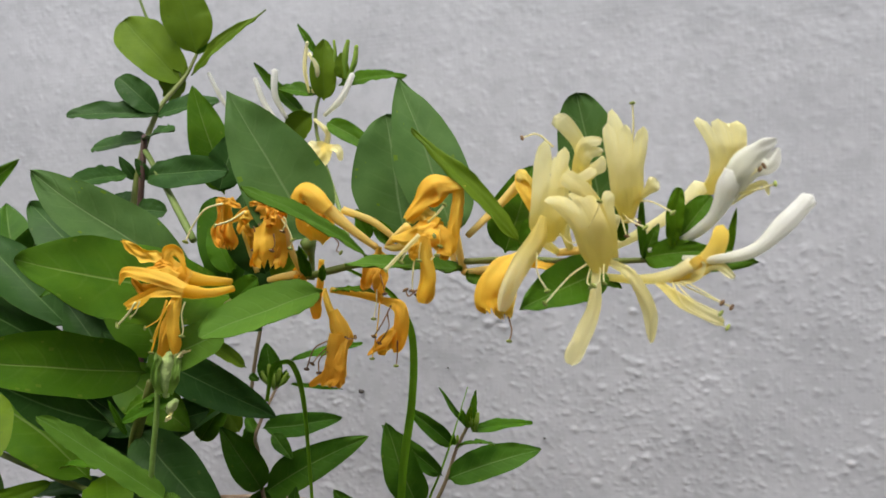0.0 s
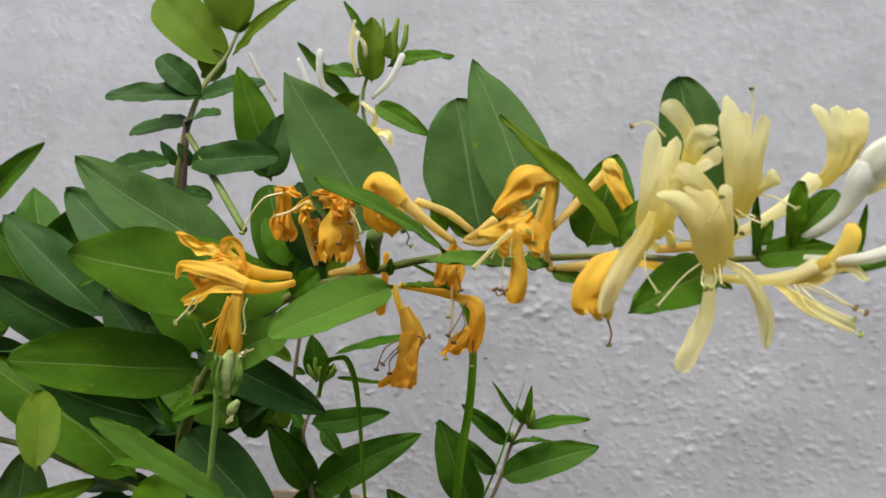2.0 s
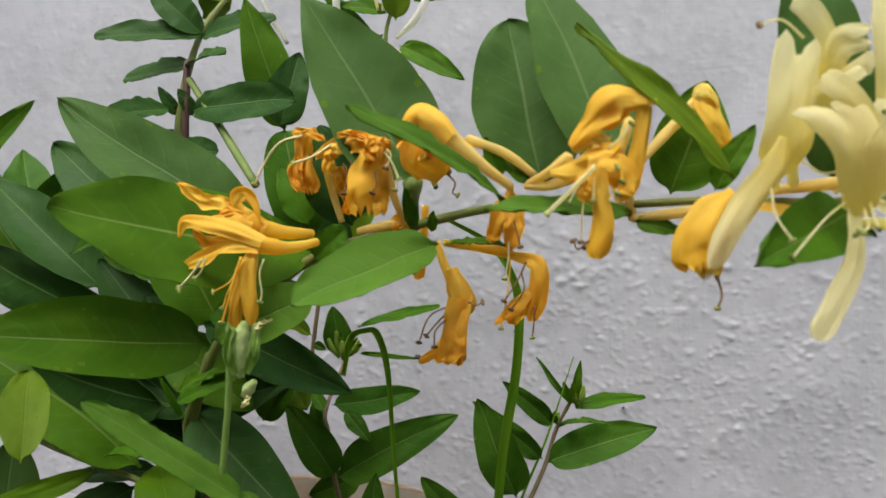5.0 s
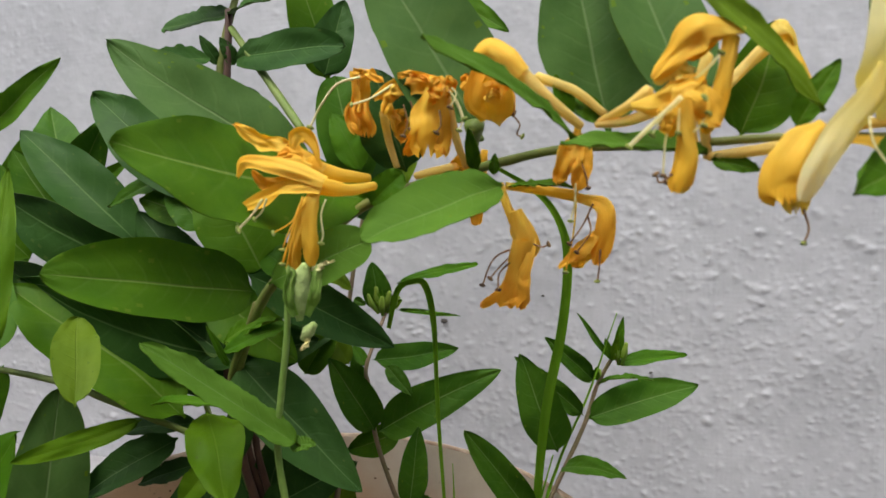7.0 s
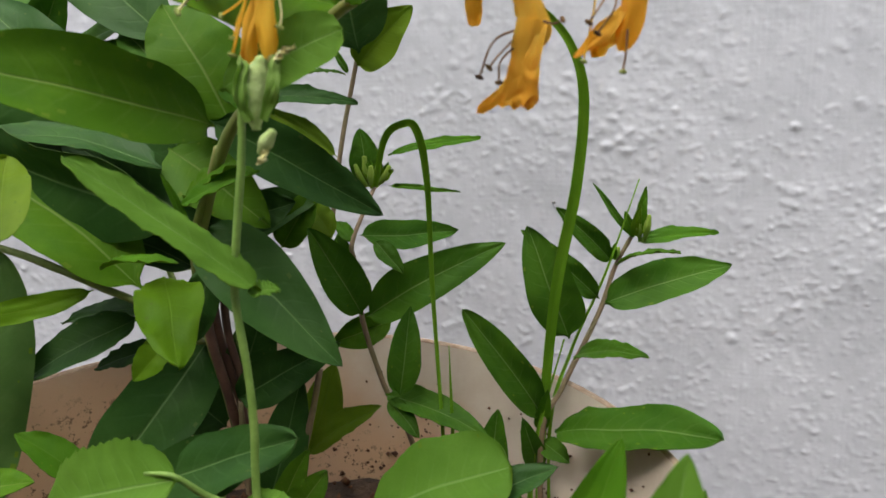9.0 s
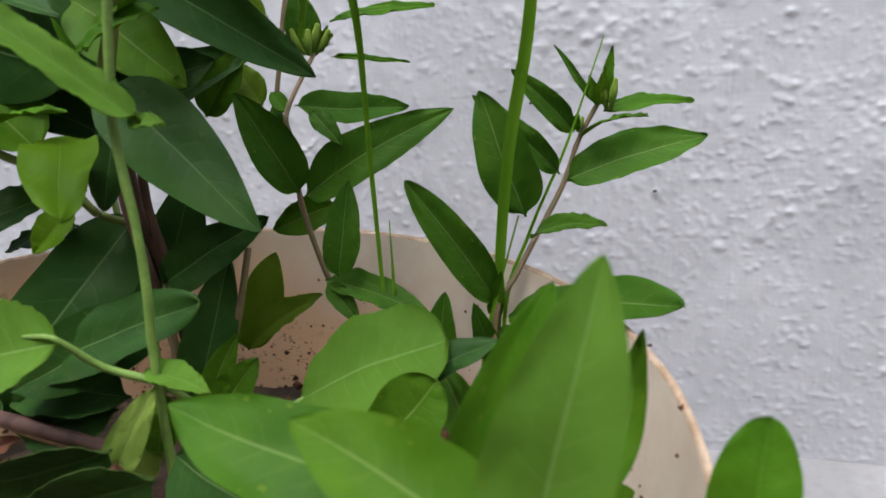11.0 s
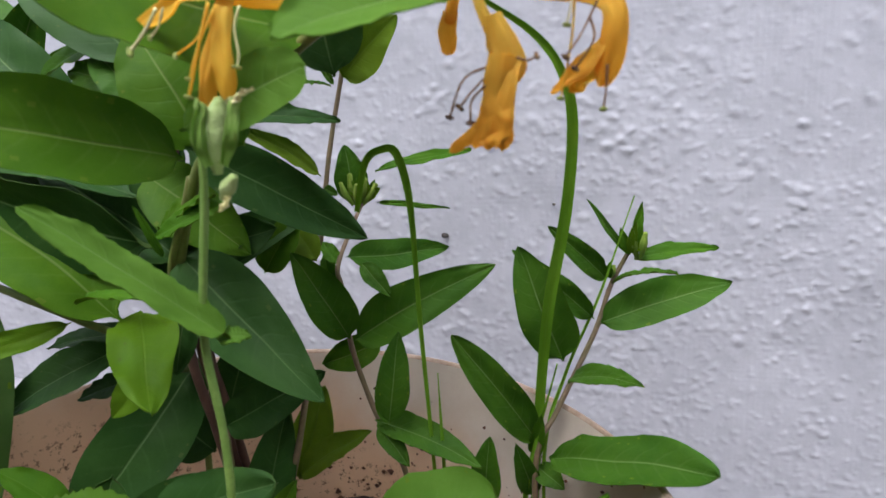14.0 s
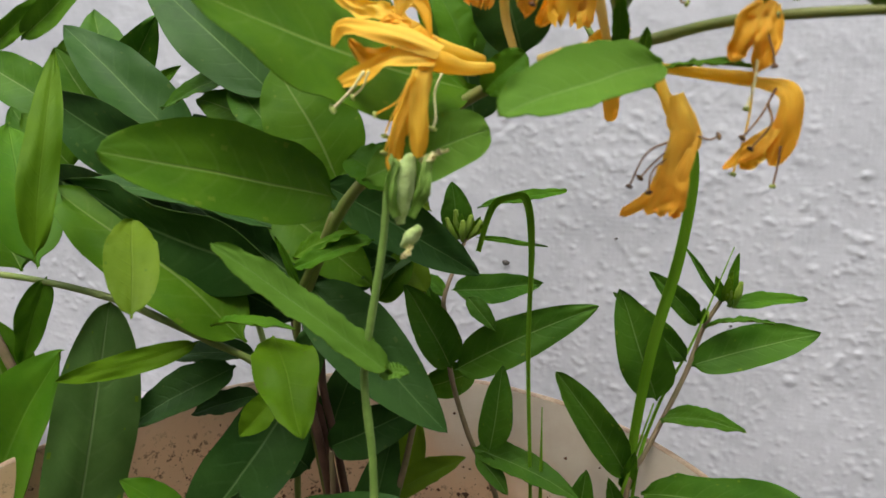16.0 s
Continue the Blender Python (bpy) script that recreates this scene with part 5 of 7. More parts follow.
lip(c3, [(0.0608, 0.243, 0.5211), (0.068, 0.245, 0.5236), (0.0749, 0.247, 0.5274)], [(0.0611, 0.243, 0.5182), (0.0689, 0.245, 0.52), (0.0779, 0.247, 0.5243)], (-0.18, -0.96, 0.21), IVORY, lobes=1, cut=.3)
lip(c3, [(0.0771, 0.252, 0.4894), (0.077, 0.248, 0.5024), (0.077, 0.247, 0.5112), (0.0783, 0.247, 0.5185)], [(0.0837, 0.252, 0.4896), (0.0832, 0.248, 0.5003), (0.0825, 0.247, 0.5101), (0.0831, 0.247, 0.5165)], (-0.22, -0.94, 0.28), CREAM, lobes=1, cut=.3)
petal(c3, [(0.0745, 0.25, 0.4864), (0.0736, 0.245, 0.4721), (0.0688, 0.243, 0.4597), (0.0631, 0.242, 0.4483)], [0.0033, 0.0053, 0.0067, 0.0080], (-0.17, -0.9, 0.41), IVORY, cup=-0.15)
petal(c3, [(0.0798, 0.254, 0.4882), (0.0889, 0.252, 0.4818), (0.0954, 0.254, 0.4685), (0.0963, 0.256, 0.454)], [0.0030, 0.0047, 0.0057, 0.0044], (-0.24, -0.89, 0.38), IVORY, cup=-0.15)
stamen(c3, [(0.0725, 0.248, 0.4863), (0.0712, 0.243, 0.4815), (0.0727, 0.241, 0.4796)], IVORY, ANTHER)
stamen(c3, [(0.0713, 0.248, 0.4878), (0.0643, 0.242, 0.4835), (0.0548, 0.236, 0.4738)], IVORY, ANTHER)
stamen(c3, [(0.0763, 0.248, 0.4862), (0.0758, 0.242, 0.4815), (0.0735, 0.24, 0.4801)], IVORY, ANTHER)
stamen(c3, [(0.0779, 0.248, 0.488), (0.0775, 0.242, 0.4833), (0.0778, 0.24, 0.4809)], IVORY, ANTHER)
stamen(c3, [(0.0724, 0.238, 0.5029), (0.0759, 0.235, 0.5096), (0.0768, 0.235, 0.5129)], IVORY, ANTHER)
c4 = bloom(vine, [(0.0796, 0.276, 0.4915), (0.0816, 0.272, 0.4987), (0.0829, 0.268, 0.5054)], [.0016, .0020, .0026], CREAM)
lip(c4, [(0.0864, 0.264, 0.5029), (0.0819, 0.257, 0.5132), (0.0801, 0.254, 0.5272), (0.0763, 0.254, 0.5448)], [(0.0902, 0.264, 0.5031), (0.0939, 0.257, 0.5154), (0.0945, 0.254, 0.5272), (0.0989, 0.253, 0.5441)], (-0.24, -0.95, 0.21), CREAM, lobes=3, cut=.36, bulge=.18, curl=.03)
lip(c4, [(0.0867, 0.268, 0.507), (0.0834, 0.262, 0.5202), (0.0812, 0.259, 0.5347), (0.08, 0.259, 0.553)], [(0.0919, 0.268, 0.5067), (0.0919, 0.262, 0.5197), (0.0895, 0.259, 0.5341), (0.085, 0.259, 0.5501)], (-0.23, -0.95, 0.19), CREAM, lobes=1, cut=.25)
lip(c4, [(0.0881, 0.26, 0.5107), (0.0936, 0.256, 0.5162), (0.0962, 0.254, 0.5213), (0.0986, 0.254, 0.5222)], [(0.0894, 0.26, 0.5097), (0.0953, 0.256, 0.5136), (0.0987, 0.254, 0.5155), (0.1014, 0.254, 0.5171)], (-0.27, -0.93, 0.24), CREAM, lobes=1, cut=.4, crumple=.2)
stamen(c4, [(0.0886, 0.262, 0.5116), (0.0969, 0.256, 0.5117), (0.1047, 0.25, 0.5071)], IVORY, ANTHER)
stamen(c4, [(0.0852, 0.262, 0.5075), (0.0888, 0.256, 0.5043), (0.0943, 0.252, 0.5015)], IVORY, ANTHER)
stamen(c4, [(0.0892, 0.262, 0.5254), (0.0908, 0.258, 0.541), (0.0907, 0.258, 0.5515)], IVORY, ANTHER)
stamen(c4, [(0.0852, 0.262, 0.5062), (0.0863, 0.258, 0.5016), (0.0872, 0.256, 0.498)], IVORY, ANTHER_DRY)
stamen(c4, [(0.0861, 0.262, 0.5037), (0.091, 0.258, 0.5047), (0.0918, 0.256, 0.5029)], IVORY, ANTHER_DRY)
c5 = bloom(vine, [(0.0514, 0.272, 0.4851), (0.047, 0.266, 0.487), (0.0437, 0.262, 0.4863)], [.0018, .0022, .0026], GOLD)
petal(c5, [(0.043, 0.258, 0.4915), (0.0351, 0.254, 0.485), (0.0302, 0.251, 0.4756), (0.0313, 0.252, 0.4669)], [0.0040, 0.0101, 0.0132, 0.0128], (0.02, -0.96, 0.29), GOLD, cup=-0.35, crumple=0.10, notch=0.10)
petal(c5, [(0.0417, 0.262, 0.4897), (0.0378, 0.259, 0.4815), (0.0357, 0.257, 0.4728), (0.036, 0.257, 0.4632)], [0.0040, 0.0090, 0.0099, 0.0076], (0.00, -0.96, 0.29), GOLDEN, cup=-0.25, crumple=0.16, notch=0.12)
petal(c1, [(0.0545, 0.2462, 0.5075), (0.0513, 0.2462, 0.4985), (0.0453, 0.248, 0.4895), (0.0396, 0.248, 0.4797), (0.0356, 0.25, 0.4683)], [0.0030, 0.0074, 0.0084, 0.0076, 0.0070], (-0.01, -0.96, 0.27), CREAM, cup=-0.30, crumple=0.06)
petal(c5, [(0.0496, 0.264, 0.4864), (0.0583, 0.258, 0.4845), (0.0613, 0.256, 0.4794), (0.0547, 0.255, 0.4761)], [0.0031, 0.0040, 0.0040, 0.0031], (0.06, -0.93, 0.35), GOLD, cup=0.25)
stamen(c5, [(0.0376, 0.256, 0.4652), (0.039, 0.255, 0.4593), (0.0378, 0.255, 0.4547)], THREAD_DRY, ANTHER)
c6 = bloom(vine, [(0.0575, 0.276, 0.4901), (0.0711, 0.273, 0.4915), (0.0831, 0.272, 0.493)], [.0016, .0020, .0020], BUFF)
# tubes and flowers at the branch end
e1 = bloom(vine, [(0.0764, 0.276, 0.4896), (0.0931, 0.28, 0.4971), (0.109, 0.284, 0.5063), (0.12, 0.286, 0.5169)], [.0018, .0023, .0028, .0036], IVORY)
lip(e1, [(0.1166, 0.287, 0.5116), (0.1231, 0.284, 0.5216), (0.1229, 0.282, 0.5325), (0.1147, 0.281, 0.5485)], [(0.1253, 0.287, 0.513), (0.1347, 0.285, 0.5235), (0.1385, 0.283, 0.5333), (0.1382, 0.283, 0.5438)], (-0.15, -0.97, 0.21), CREAM, lobes=3, cut=.2, bulge=.1, curl=.03)
lip(e1, [(0.1204, 0.289, 0.5132), (0.1272, 0.287, 0.524), (0.1286, 0.286, 0.536), (0.1301, 0.286, 0.5451)], [(0.1256, 0.289, 0.513), (0.136, 0.287, 0.524), (0.1387, 0.286, 0.5354), (0.1392, 0.286, 0.5421)], (-0.16, -0.96, 0.21), CREAM, lobes=1, cut=.2)
e2 = bloom(vine, [(0.0967, 0.266, 0.4905), (0.1097, 0.26, 0.4955), (0.1203, 0.255, 0.5046), (0.1258, 0.252, 0.5166), (0.1277, 0.251, 0.5225)], [.0016, .0020, .0026, .0046, .0038], WHITE)
petal(e2, [(0.1244, 0.25, 0.5134), (0.1301, 0.247, 0.5249), (0.1369, 0.246, 0.5304), (0.142, 0.247, 0.5331)], [0.0071, 0.0091, 0.0067, 0.0031], (-0.19, -0.96, 0.22), WHITE, cup=-0.20)
petal(e2, [(0.1261, 0.254, 0.5121), (0.1342, 0.253, 0.5227), (0.1405, 0.252, 0.5245), (0.1437, 0.252, 0.5304)], [0.0060, 0.0080, 0.0068, 0.0036], (-0.2, -0.95, 0.23), WHITE, cup=-0.15)
petal(e2, [(0.1257, 0.258, 0.5099), (0.1329, 0.257, 0.514), (0.1389, 0.256, 0.5171), (0.1413, 0.256, 0.5126)], [0.0041, 0.0037, 0.0024, 0.0016], (-0.19, -0.95, 0.26), IVORY)
stamen(e2, [(0.1278, 0.252, 0.5143), (0.1322, 0.248, 0.5195), (0.1372, 0.246, 0.5236)], IVORY, ANTHER_DRY)
stamen(e2, [(0.1278, 0.252, 0.5132), (0.1362, 0.248, 0.515), (0.1411, 0.246, 0.5167)], IVORY, ANTHER)
stamen(e2, [(0.1289, 0.252, 0.5153), (0.1332, 0.248, 0.5216), (0.1358, 0.246, 0.5224)], IVORY, ANTHER_DRY)
e3 = bloom(vine, [(0.1065, 0.262, 0.4878), (0.1187, 0.246, 0.4887), (0.1334, 0.245, 0.4921), (0.1445, 0.246, 0.502), (0.153, 0.247, 0.5107)], [.0016, .0018, .0025, .0036, .0032], WHITE, "flower_bud")
e4 = bloom(vine, [(0.0768, 0.268, 0.4801), (0.0915, 0.258, 0.4799), (0.1032, 0.252, 0.4821), (0.1114, 0.249, 0.4863)], [.0016, .0019, .0026, .0032], CREAM)
lip(e4, [(0.1016, 0.252, 0.4794), (0.1077, 0.248, 0.4851), (0.1159, 0.246, 0.4931), (0.1201, 0.246, 0.5034)], [(0.1063, 0.252, 0.4788), (0.1165, 0.248, 0.4828), (0.1228, 0.246, 0.4907), (0.1258, 0.246, 0.5006)], (-0.13, -0.94, 0.33), GOLDEN, lobes=1, cut=.2, bulge=.25)
lip(e4, [(0.1052, 0.251, 0.4817), (0.1091, 0.247, 0.487), (0.1131, 0.245, 0.4911)], [(0.1095, 0.251, 0.4798), (0.1143, 0.247, 0.4834), (0.1157, 0.245, 0.4884)], (-0.11, -0.93, 0.34), GOLDEN, lobes=1, cut=.3, bulge=.3)
petal(e4, [(0.1073, 0.251, 0.4805), (0.1131, 0.246, 0.4848), (0.1142, 0.246, 0.4883)], [0.0049, 0.0065, 0.0045], (-0.12, -0.93, 0.34), CREAM, cup=0.15)
petal(e4, [(0.1114, 0.249, 0.4841), (0.1202, 0.245, 0.4865), (0.1259, 0.243, 0.4819)], [0.0040, 0.0032, 0.0028], (-0.14, -0.93, 0.35), CREAM, cup=0.15)
petal(e4, [(0.0989, 0.253, 0.4793), (0.1077, 0.246, 0.4723), (0.1212, 0.24, 0.4651)], [0.0032, 0.0053, 0.0041], (-0.11, -0.92, 0.38), CREAM, cup=0.20)
stamen(e4, [(0.1051, 0.25, 0.4796), (0.1105, 0.243, 0.4738), (0.1201, 0.238, 0.4692)], IVORY, ANTHER)
stamen(e4, [(0.1061, 0.25, 0.4796), (0.1116, 0.243, 0.4771), (0.1239, 0.238, 0.4715)], IVORY, ANTHER_DRY)
stamen(e4, [(0.104, 0.25, 0.4796), (0.1084, 0.243, 0.4706), (0.1224, 0.238, 0.4638)], IVORY, ANTHER)
stamen(e4, [(0.1072, 0.25, 0.48), (0.1106, 0.243, 0.4793), (0.1205, 0.238, 0.4732)], IVORY, ANTHER_DRY)
# tall back stem
stem(tall, [(-0.247, 0.4, 0.498), (-0.245, 0.405, 0.532), (-0.239, 0.41, 0.562), (-0.234, 0.425, 0.591), (-0.228, 0.45, 0.616), (-0.223, 0.46, 0.634)], [.0028, .0024, .0017, .0012], STEM_OLIVE)
stem(tall, [(-0.2103, 0.3905, 0.1550), (-0.2176, 0.3800, 0.2449), (-0.2204, 0.3760, 0.2792), (-0.2236, 0.3710, 0.3121), (-0.2229, 0.3680, 0.3428), (-0.236, 0.372, 0.335), (-0.241, 0.375, 0.357), (-0.247, 0.385, 0.397)], [.0022, .0021, .0020], STEM_RED)
stem(tall, [(-0.2183, 0.3945, 0.1550), (-0.2256, 0.3840, 0.2449), (-0.2284, 0.3800, 0.2792), (-0.2316, 0.3750, 0.3121), (-0.2309, 0.3720, 0.3428), (-0.236, 0.380, 0.335), (-0.239, 0.386, 0.391), (-0.24, 0.392, 0.451), (-0.241, 0.4, 0.501), (-0.238, 0.402, 0.536), (-0.237, 0.408, 0.569)], [.0022, .0022, .0022], STEM_RED)
stem(tall, [(-0.174, 0.36, 0.496), (-0.206, 0.385, 0.528), (-0.235, 0.405, 0.558)], [.0024, .0023, .0021], STEM)
stem(tall, [(-0.23, 0.45, 0.615), (-0.248, 0.455, 0.64), (-0.263, 0.46, 0.664), (-0.272, 0.46, 0.691)], [.0014, .0012, .001], STEM)
leaf(tall, (-0.228, 0.415, 0.585), (-0.285, 0.39, 0.585), 0.0168, (0.47, -0.63, 0.62), DARK, bend=.02, sharp=.42)
leaf(tall, (-0.231, 0.415, 0.583), (-0.181, 0.415, 0.59), 0.0160, (0.42, -0.67, 0.61), DARK, sharp=.42)
leaf(tall, (-0.236, 0.41, 0.567), (-0.29, 0.42, 0.564), 0.0181, (0.46, -0.62, 0.63), DARK, bend=.02, sharp=.42)
leaf(tall, (-0.238, 0.41, 0.566), (-0.202, 0.39, 0.569), 0.0141, (0.43, -0.64, 0.63), DARK, sharp=.42)
leaf(tall, (-0.229, 0.415, 0.585), (-0.256, 0.41, 0.612), 0.0194, (0.57, -0.81, 0.11), DARK, sharp=.42)
leaf(tall, (-0.247, 0.4, 0.542), (-0.267, 0.36, 0.536), 0.0170, (0.47, -0.59, 0.65), DARK, bend=.03)
leaf(tall, (-0.232, 0.4, 0.54), (-0.152, 0.37, 0.539), 0.0219, (0.52, -0.83, 0.2), DARK, sharp=.42)
leaf(tall, (-0.243, 0.4, 0.516), (-0.212, 0.39, 0.515), 0.0165, (0.56, -0.79, 0.25), DARK, sharp=.42)
leaf(tall, (-0.245, 0.405, 0.538), (-0.253, 0.4, 0.555), 0.0080, (0.58, -0.79, 0.2), DARK)
leaf(tall, (-0.246, 0.4, 0.518), (-0.266, 0.41, 0.528), 0.0162, (0.58, -0.78, 0.23), DARK)
leaf(tall, (-0.235, 0.405, 0.537), (-0.24, 0.4, 0.553), 0.0088, (0.57, -0.8, 0.2), DARK)
leaf(tall, (-0.179, 0.41, 0.525), (-0.195, 0.405, 0.601), 0.0283, (0.5, -0.85, 0.16), MID, sharp=1.08)
leaf(tall, (-0.229, 0.45, 0.61), (-0.28, 0.455, 0.664), 0.0383, (0.56, -0.83, 0.05), OLIVE, sharp=.45, blunt=.45)
leaf(tall, (-0.227, 0.45, 0.618), (-0.26, 0.47, 0.606), 0.0221, (0.54, -0.84, 0.09), OLIVE)
leaf(tall, (-0.223, 0.46, 0.634), (-0.237, 0.46, 0.702), 0.0348, (0.52, -0.85, 0.0), OLIVE)
leaf(tall, (-0.223, 0.45, 0.617), (-0.163, 0.46, 0.662), 0.0094, (0.39, -0.72, 0.58), OLIVE)
leaf(tall, (-0.223, 0.46, 0.634), (-0.203, 0.46, 0.644), 0.0035, (0.5, -0.86, 0.05), MID)
leaf(tall, (-0.177, 0.4, 0.527), (-0.166, 0.41, 0.569), 0.0234, (0.48, -0.86, 0.19), DARK)
# buds at the back, before the wall
stem(tall, [(-0.092, 0.42, 0.488), (-0.114, 0.45, 0.528), (-0.13, 0.468, 0.561), (-0.132, 0.47, 0.585), (-0.125, 0.472, 0.606)], [.0016, .0014, .0012], STEM)
leaf(tall, (-0.125, 0.47, 0.593), (-0.122, 0.47, 0.639), 0.0205, (0.36, -0.93, 0.07), OLIVE, sharp=0.72)
leaf(tall, (-0.112, 0.47, 0.604), (-0.076, 0.535, 0.618), 0.0140, (0.2, -0.8, 0.55), MID, bend=.05)
leaf(tall, (-0.131, 0.47, 0.598), (-0.163, 0.468, 0.605), 0.0130, (0.32, -0.73, 0.6), MID)
leaf(tall, (-0.123, 0.468, 0.577), (-0.080, 0.46, 0.552), 0.0151, (0.33, -0.93, 0.16), MID)
leaf(tall, (-0.14, 0.468, 0.583), (-0.18, 0.468, 0.626), 0.0104, (0.42, -0.9, 0.1), MID, bend=-.1)
leaf(tall, (-0.133, 0.465, 0.584), (-0.168, 0.49, 0.564), 0.0221, (0.4, -0.91, 0.15), OLIVE)
leaf(tall, (-0.128, 0.47, 0.627), (-0.143, 0.47, 0.652), 0.0060, (0.38, -0.92, 0.04), MID)
leaf(tall, (-0.109, 0.47, 0.608), (-0.109, 0.47, 0.628), 0.0111, (0.34, -0.94, 0.07), OLIVE)
k1 = bloom(tall, [(-0.1574, 0.468, 0.571), (-0.1724, 0.468, 0.5936), (-0.1796, 0.468, 0.6135)], [.0014, .0022, .0020], WHITE, "flower_bud")
k2 = bloom(tall, [(-0.1553, 0.468, 0.5817), (-0.1621, 0.465, 0.5989), (-0.1613, 0.465, 0.618)], [.0014, .0024, .0026], WHITE, "flower_bud")
k3 = bloom(tall, [(-0.1251, 0.47, 0.582), (-0.1101, 0.468, 0.5935), (-0.1001, 0.468, 0.6107)], [.0014, .0026, .0022], WHITE, "flower_bud")
k4 = bloom(tall, [(-0.1324, 0.468, 0.5993), (-0.127, 0.465, 0.6153), (-0.1326, 0.465, 0.6283)], [.0014, .0022, .0014], IVORY, "flower_bud")
k5 = bloom(tall, [(-0.1356, 0.468, 0.5995), (-0.1381, 0.468, 0.6187), (-0.1347, 0.468, 0.6374)], [.0010, .0016, .0014], IVORY, "flower_bud")
k6 = bloom(tall, [(-0.1068, 0.47, 0.6082), (-0.1059, 0.47, 0.6248), (-0.103, 0.47, 0.6362)], [.0012, .0024, .0016], LIMEPET, "flower_bud")
k7 = bloom(tall, [(-0.1055, 0.47, 0.6072), (-0.099, 0.47, 0.6193), (-0.0966, 0.47, 0.6315)], [.0012, .0022, .0016], LIMEPET, "flower_bud")
k8 = bloom(tall, [(-0.1158, 0.47, 0.6089), (-0.1139, 0.47, 0.6255), (-0.1142, 0.47, 0.6372)], [.0010, .0014, .0010], LIMEPET, "flower_bud")
k9 = bloom(tall, [(-0.1323, 0.468, 0.5793), (-0.1216, 0.465, 0.5686), (-0.1339, 0.492, 0.5594)], [.0014, .0020, .0026], IVORY)
petal(k9, [(-0.1201, 0.462, 0.5599), (-0.1237, 0.4558, 0.5472), (-0.1366, 0.4556, 0.5424)], [0.0078, 0.0093, 0.0054], (0.37, -0.91, 0.19), CREAM)
petal(k9, [(-0.1189, 0.462, 0.5569), (-0.1099, 0.4558, 0.5548), (-0.1081, 0.4556, 0.5464)], [0.0054, 0.0070, 0.0046], (0.35, -0.92, 0.18), IVORY)
petal(k9, [(-0.1234, 0.462, 0.5571), (-0.135, 0.4556, 0.5457), (-0.144, 0.4554, 0.5672)], [0.0086, 0.0094, 0.0062], (0.38, -0.91, 0.18), CREAM)
petal(k9, [(-0.1225, 0.46, 0.5578), (-0.1275, 0.4556, 0.557), (-0.1327, 0.4556, 0.5615)], [0.0085, 0.0101, 0.0054], (0.37, -0.91, 0.17), IVORY)
# hidden leaf mass between the stems
k10 = bloom(tall, [(-0.2005, 0.47, 0.5848), (-0.2122, 0.47, 0.6054), (-0.2198, 0.47, 0.6213)], [.0012, .0018, .0014], WHITE, "flower_bud")
# far left growth
stem(far, [(-0.436, 0.49, 0.445), (-0.381, 0.47, 0.401), (-0.314, 0.44, 0.352), (-0.283, 0.42, 0.297), (-0.267, 0.4, 0.252)], [.0018, .002, .002], STEM)
leaf(far, (-0.572, 0.55, 0.509), (-0.496, 0.57, 0.573), 0.0223, (0.68, -0.71, 0.18), MID)
leaf(far, (-0.442, 0.5, 0.446), (-0.481, 0.533, 0.528), 0.0421, (0.63, -0.75, 0.21), DEEP)
leaf(far, (-0.439, 0.49, 0.446), (-0.372, 0.462, 0.513), 0.0349, (0.61, -0.76, 0.22), DEEP)
leaf(far, (-0.431, 0.49, 0.448), (-0.379, 0.493, 0.483), 0.0145, (0.59, -0.77, 0.24), MID)
leaf(far, (-0.402, 0.45, 0.424), (-0.434, 0.44, 0.494), 0.0371, (0.65, -0.72, 0.25), DEEP)
leaf(far, (-0.454, 0.46, 0.452), (-0.53, 0.46, 0.492), 0.0356, (0.7, -0.67, 0.23), DEEP)
leaf(far, (-0.26, 0.4, 0.477), (-0.329, 0.4, 0.456), 0.0161, (0.41, -0.62, 0.67), DEEP)
leaf(far, (-0.245, 0.380, 0.461), (-0.323, 0.392, 0.525), 0.0371, (0.56, -0.81, 0.19), DARK, fold=.2, sharp=.8)
leaf(far, (-0.245, 0.375, 0.444), (-0.271, 0.38, 0.469), 0.0215, (0.49, -0.83, 0.26), DEEP)
leaf(far, (-0.258, 0.39, 0.449), (-0.305, 0.4, 0.461), 0.0213, (0.51, -0.82, 0.26), MID)
leaf(far, (-0.22, 0.37, 0.441), (-0.239, 0.375, 0.473), 0.0249, (0.44, -0.86, 0.26), MID)
leaf(far, (-0.443, 0.44, 0.404), (-0.476, 0.44, 0.457), 0.0343, (0.68, -0.67, 0.3), DEEP)
leaf(far, (-0.492, 0.47, 0.428), (-0.473, 0.5, 0.508), 0.0248, (0.67, -0.7, 0.24), MID)
leaf(far, (-0.607, 0.55, 0.502), (-0.527, 0.56, 0.55), 0.0190, (0.7, -0.7, 0.16), MID)
leaf(far, (-0.422, 0.43, 0.417), (-0.447, 0.42, 0.453), 0.0291, (0.67, -0.68, 0.29), MID)
# side shoot with lime leaves
stem(side, [(-0.411, 0.335, 0.373), (-0.367, 0.335, 0.371), (-0.319, 0.335, 0.364), (-0.287, 0.335, 0.354), (-0.268, 0.338, 0.345), (-0.248, 0.345, 0.333), (-0.239, 0.355, 0.315)], [.0017, .0019, .002], STEM)
stem(side, [(-0.262, 0.405, 0.155), (-0.260, 0.405, 0.240), (-0.246, 0.400, 0.290), (-0.239, 0.357, 0.314)], [.002, .002], STEM)
leaf(side, (-0.317, 0.29, 0.395), (-0.33, 0.33, 0.485), 0.0161, (0.51, -0.51, 0.7), LIME, sharp=0.96, fold=.15)
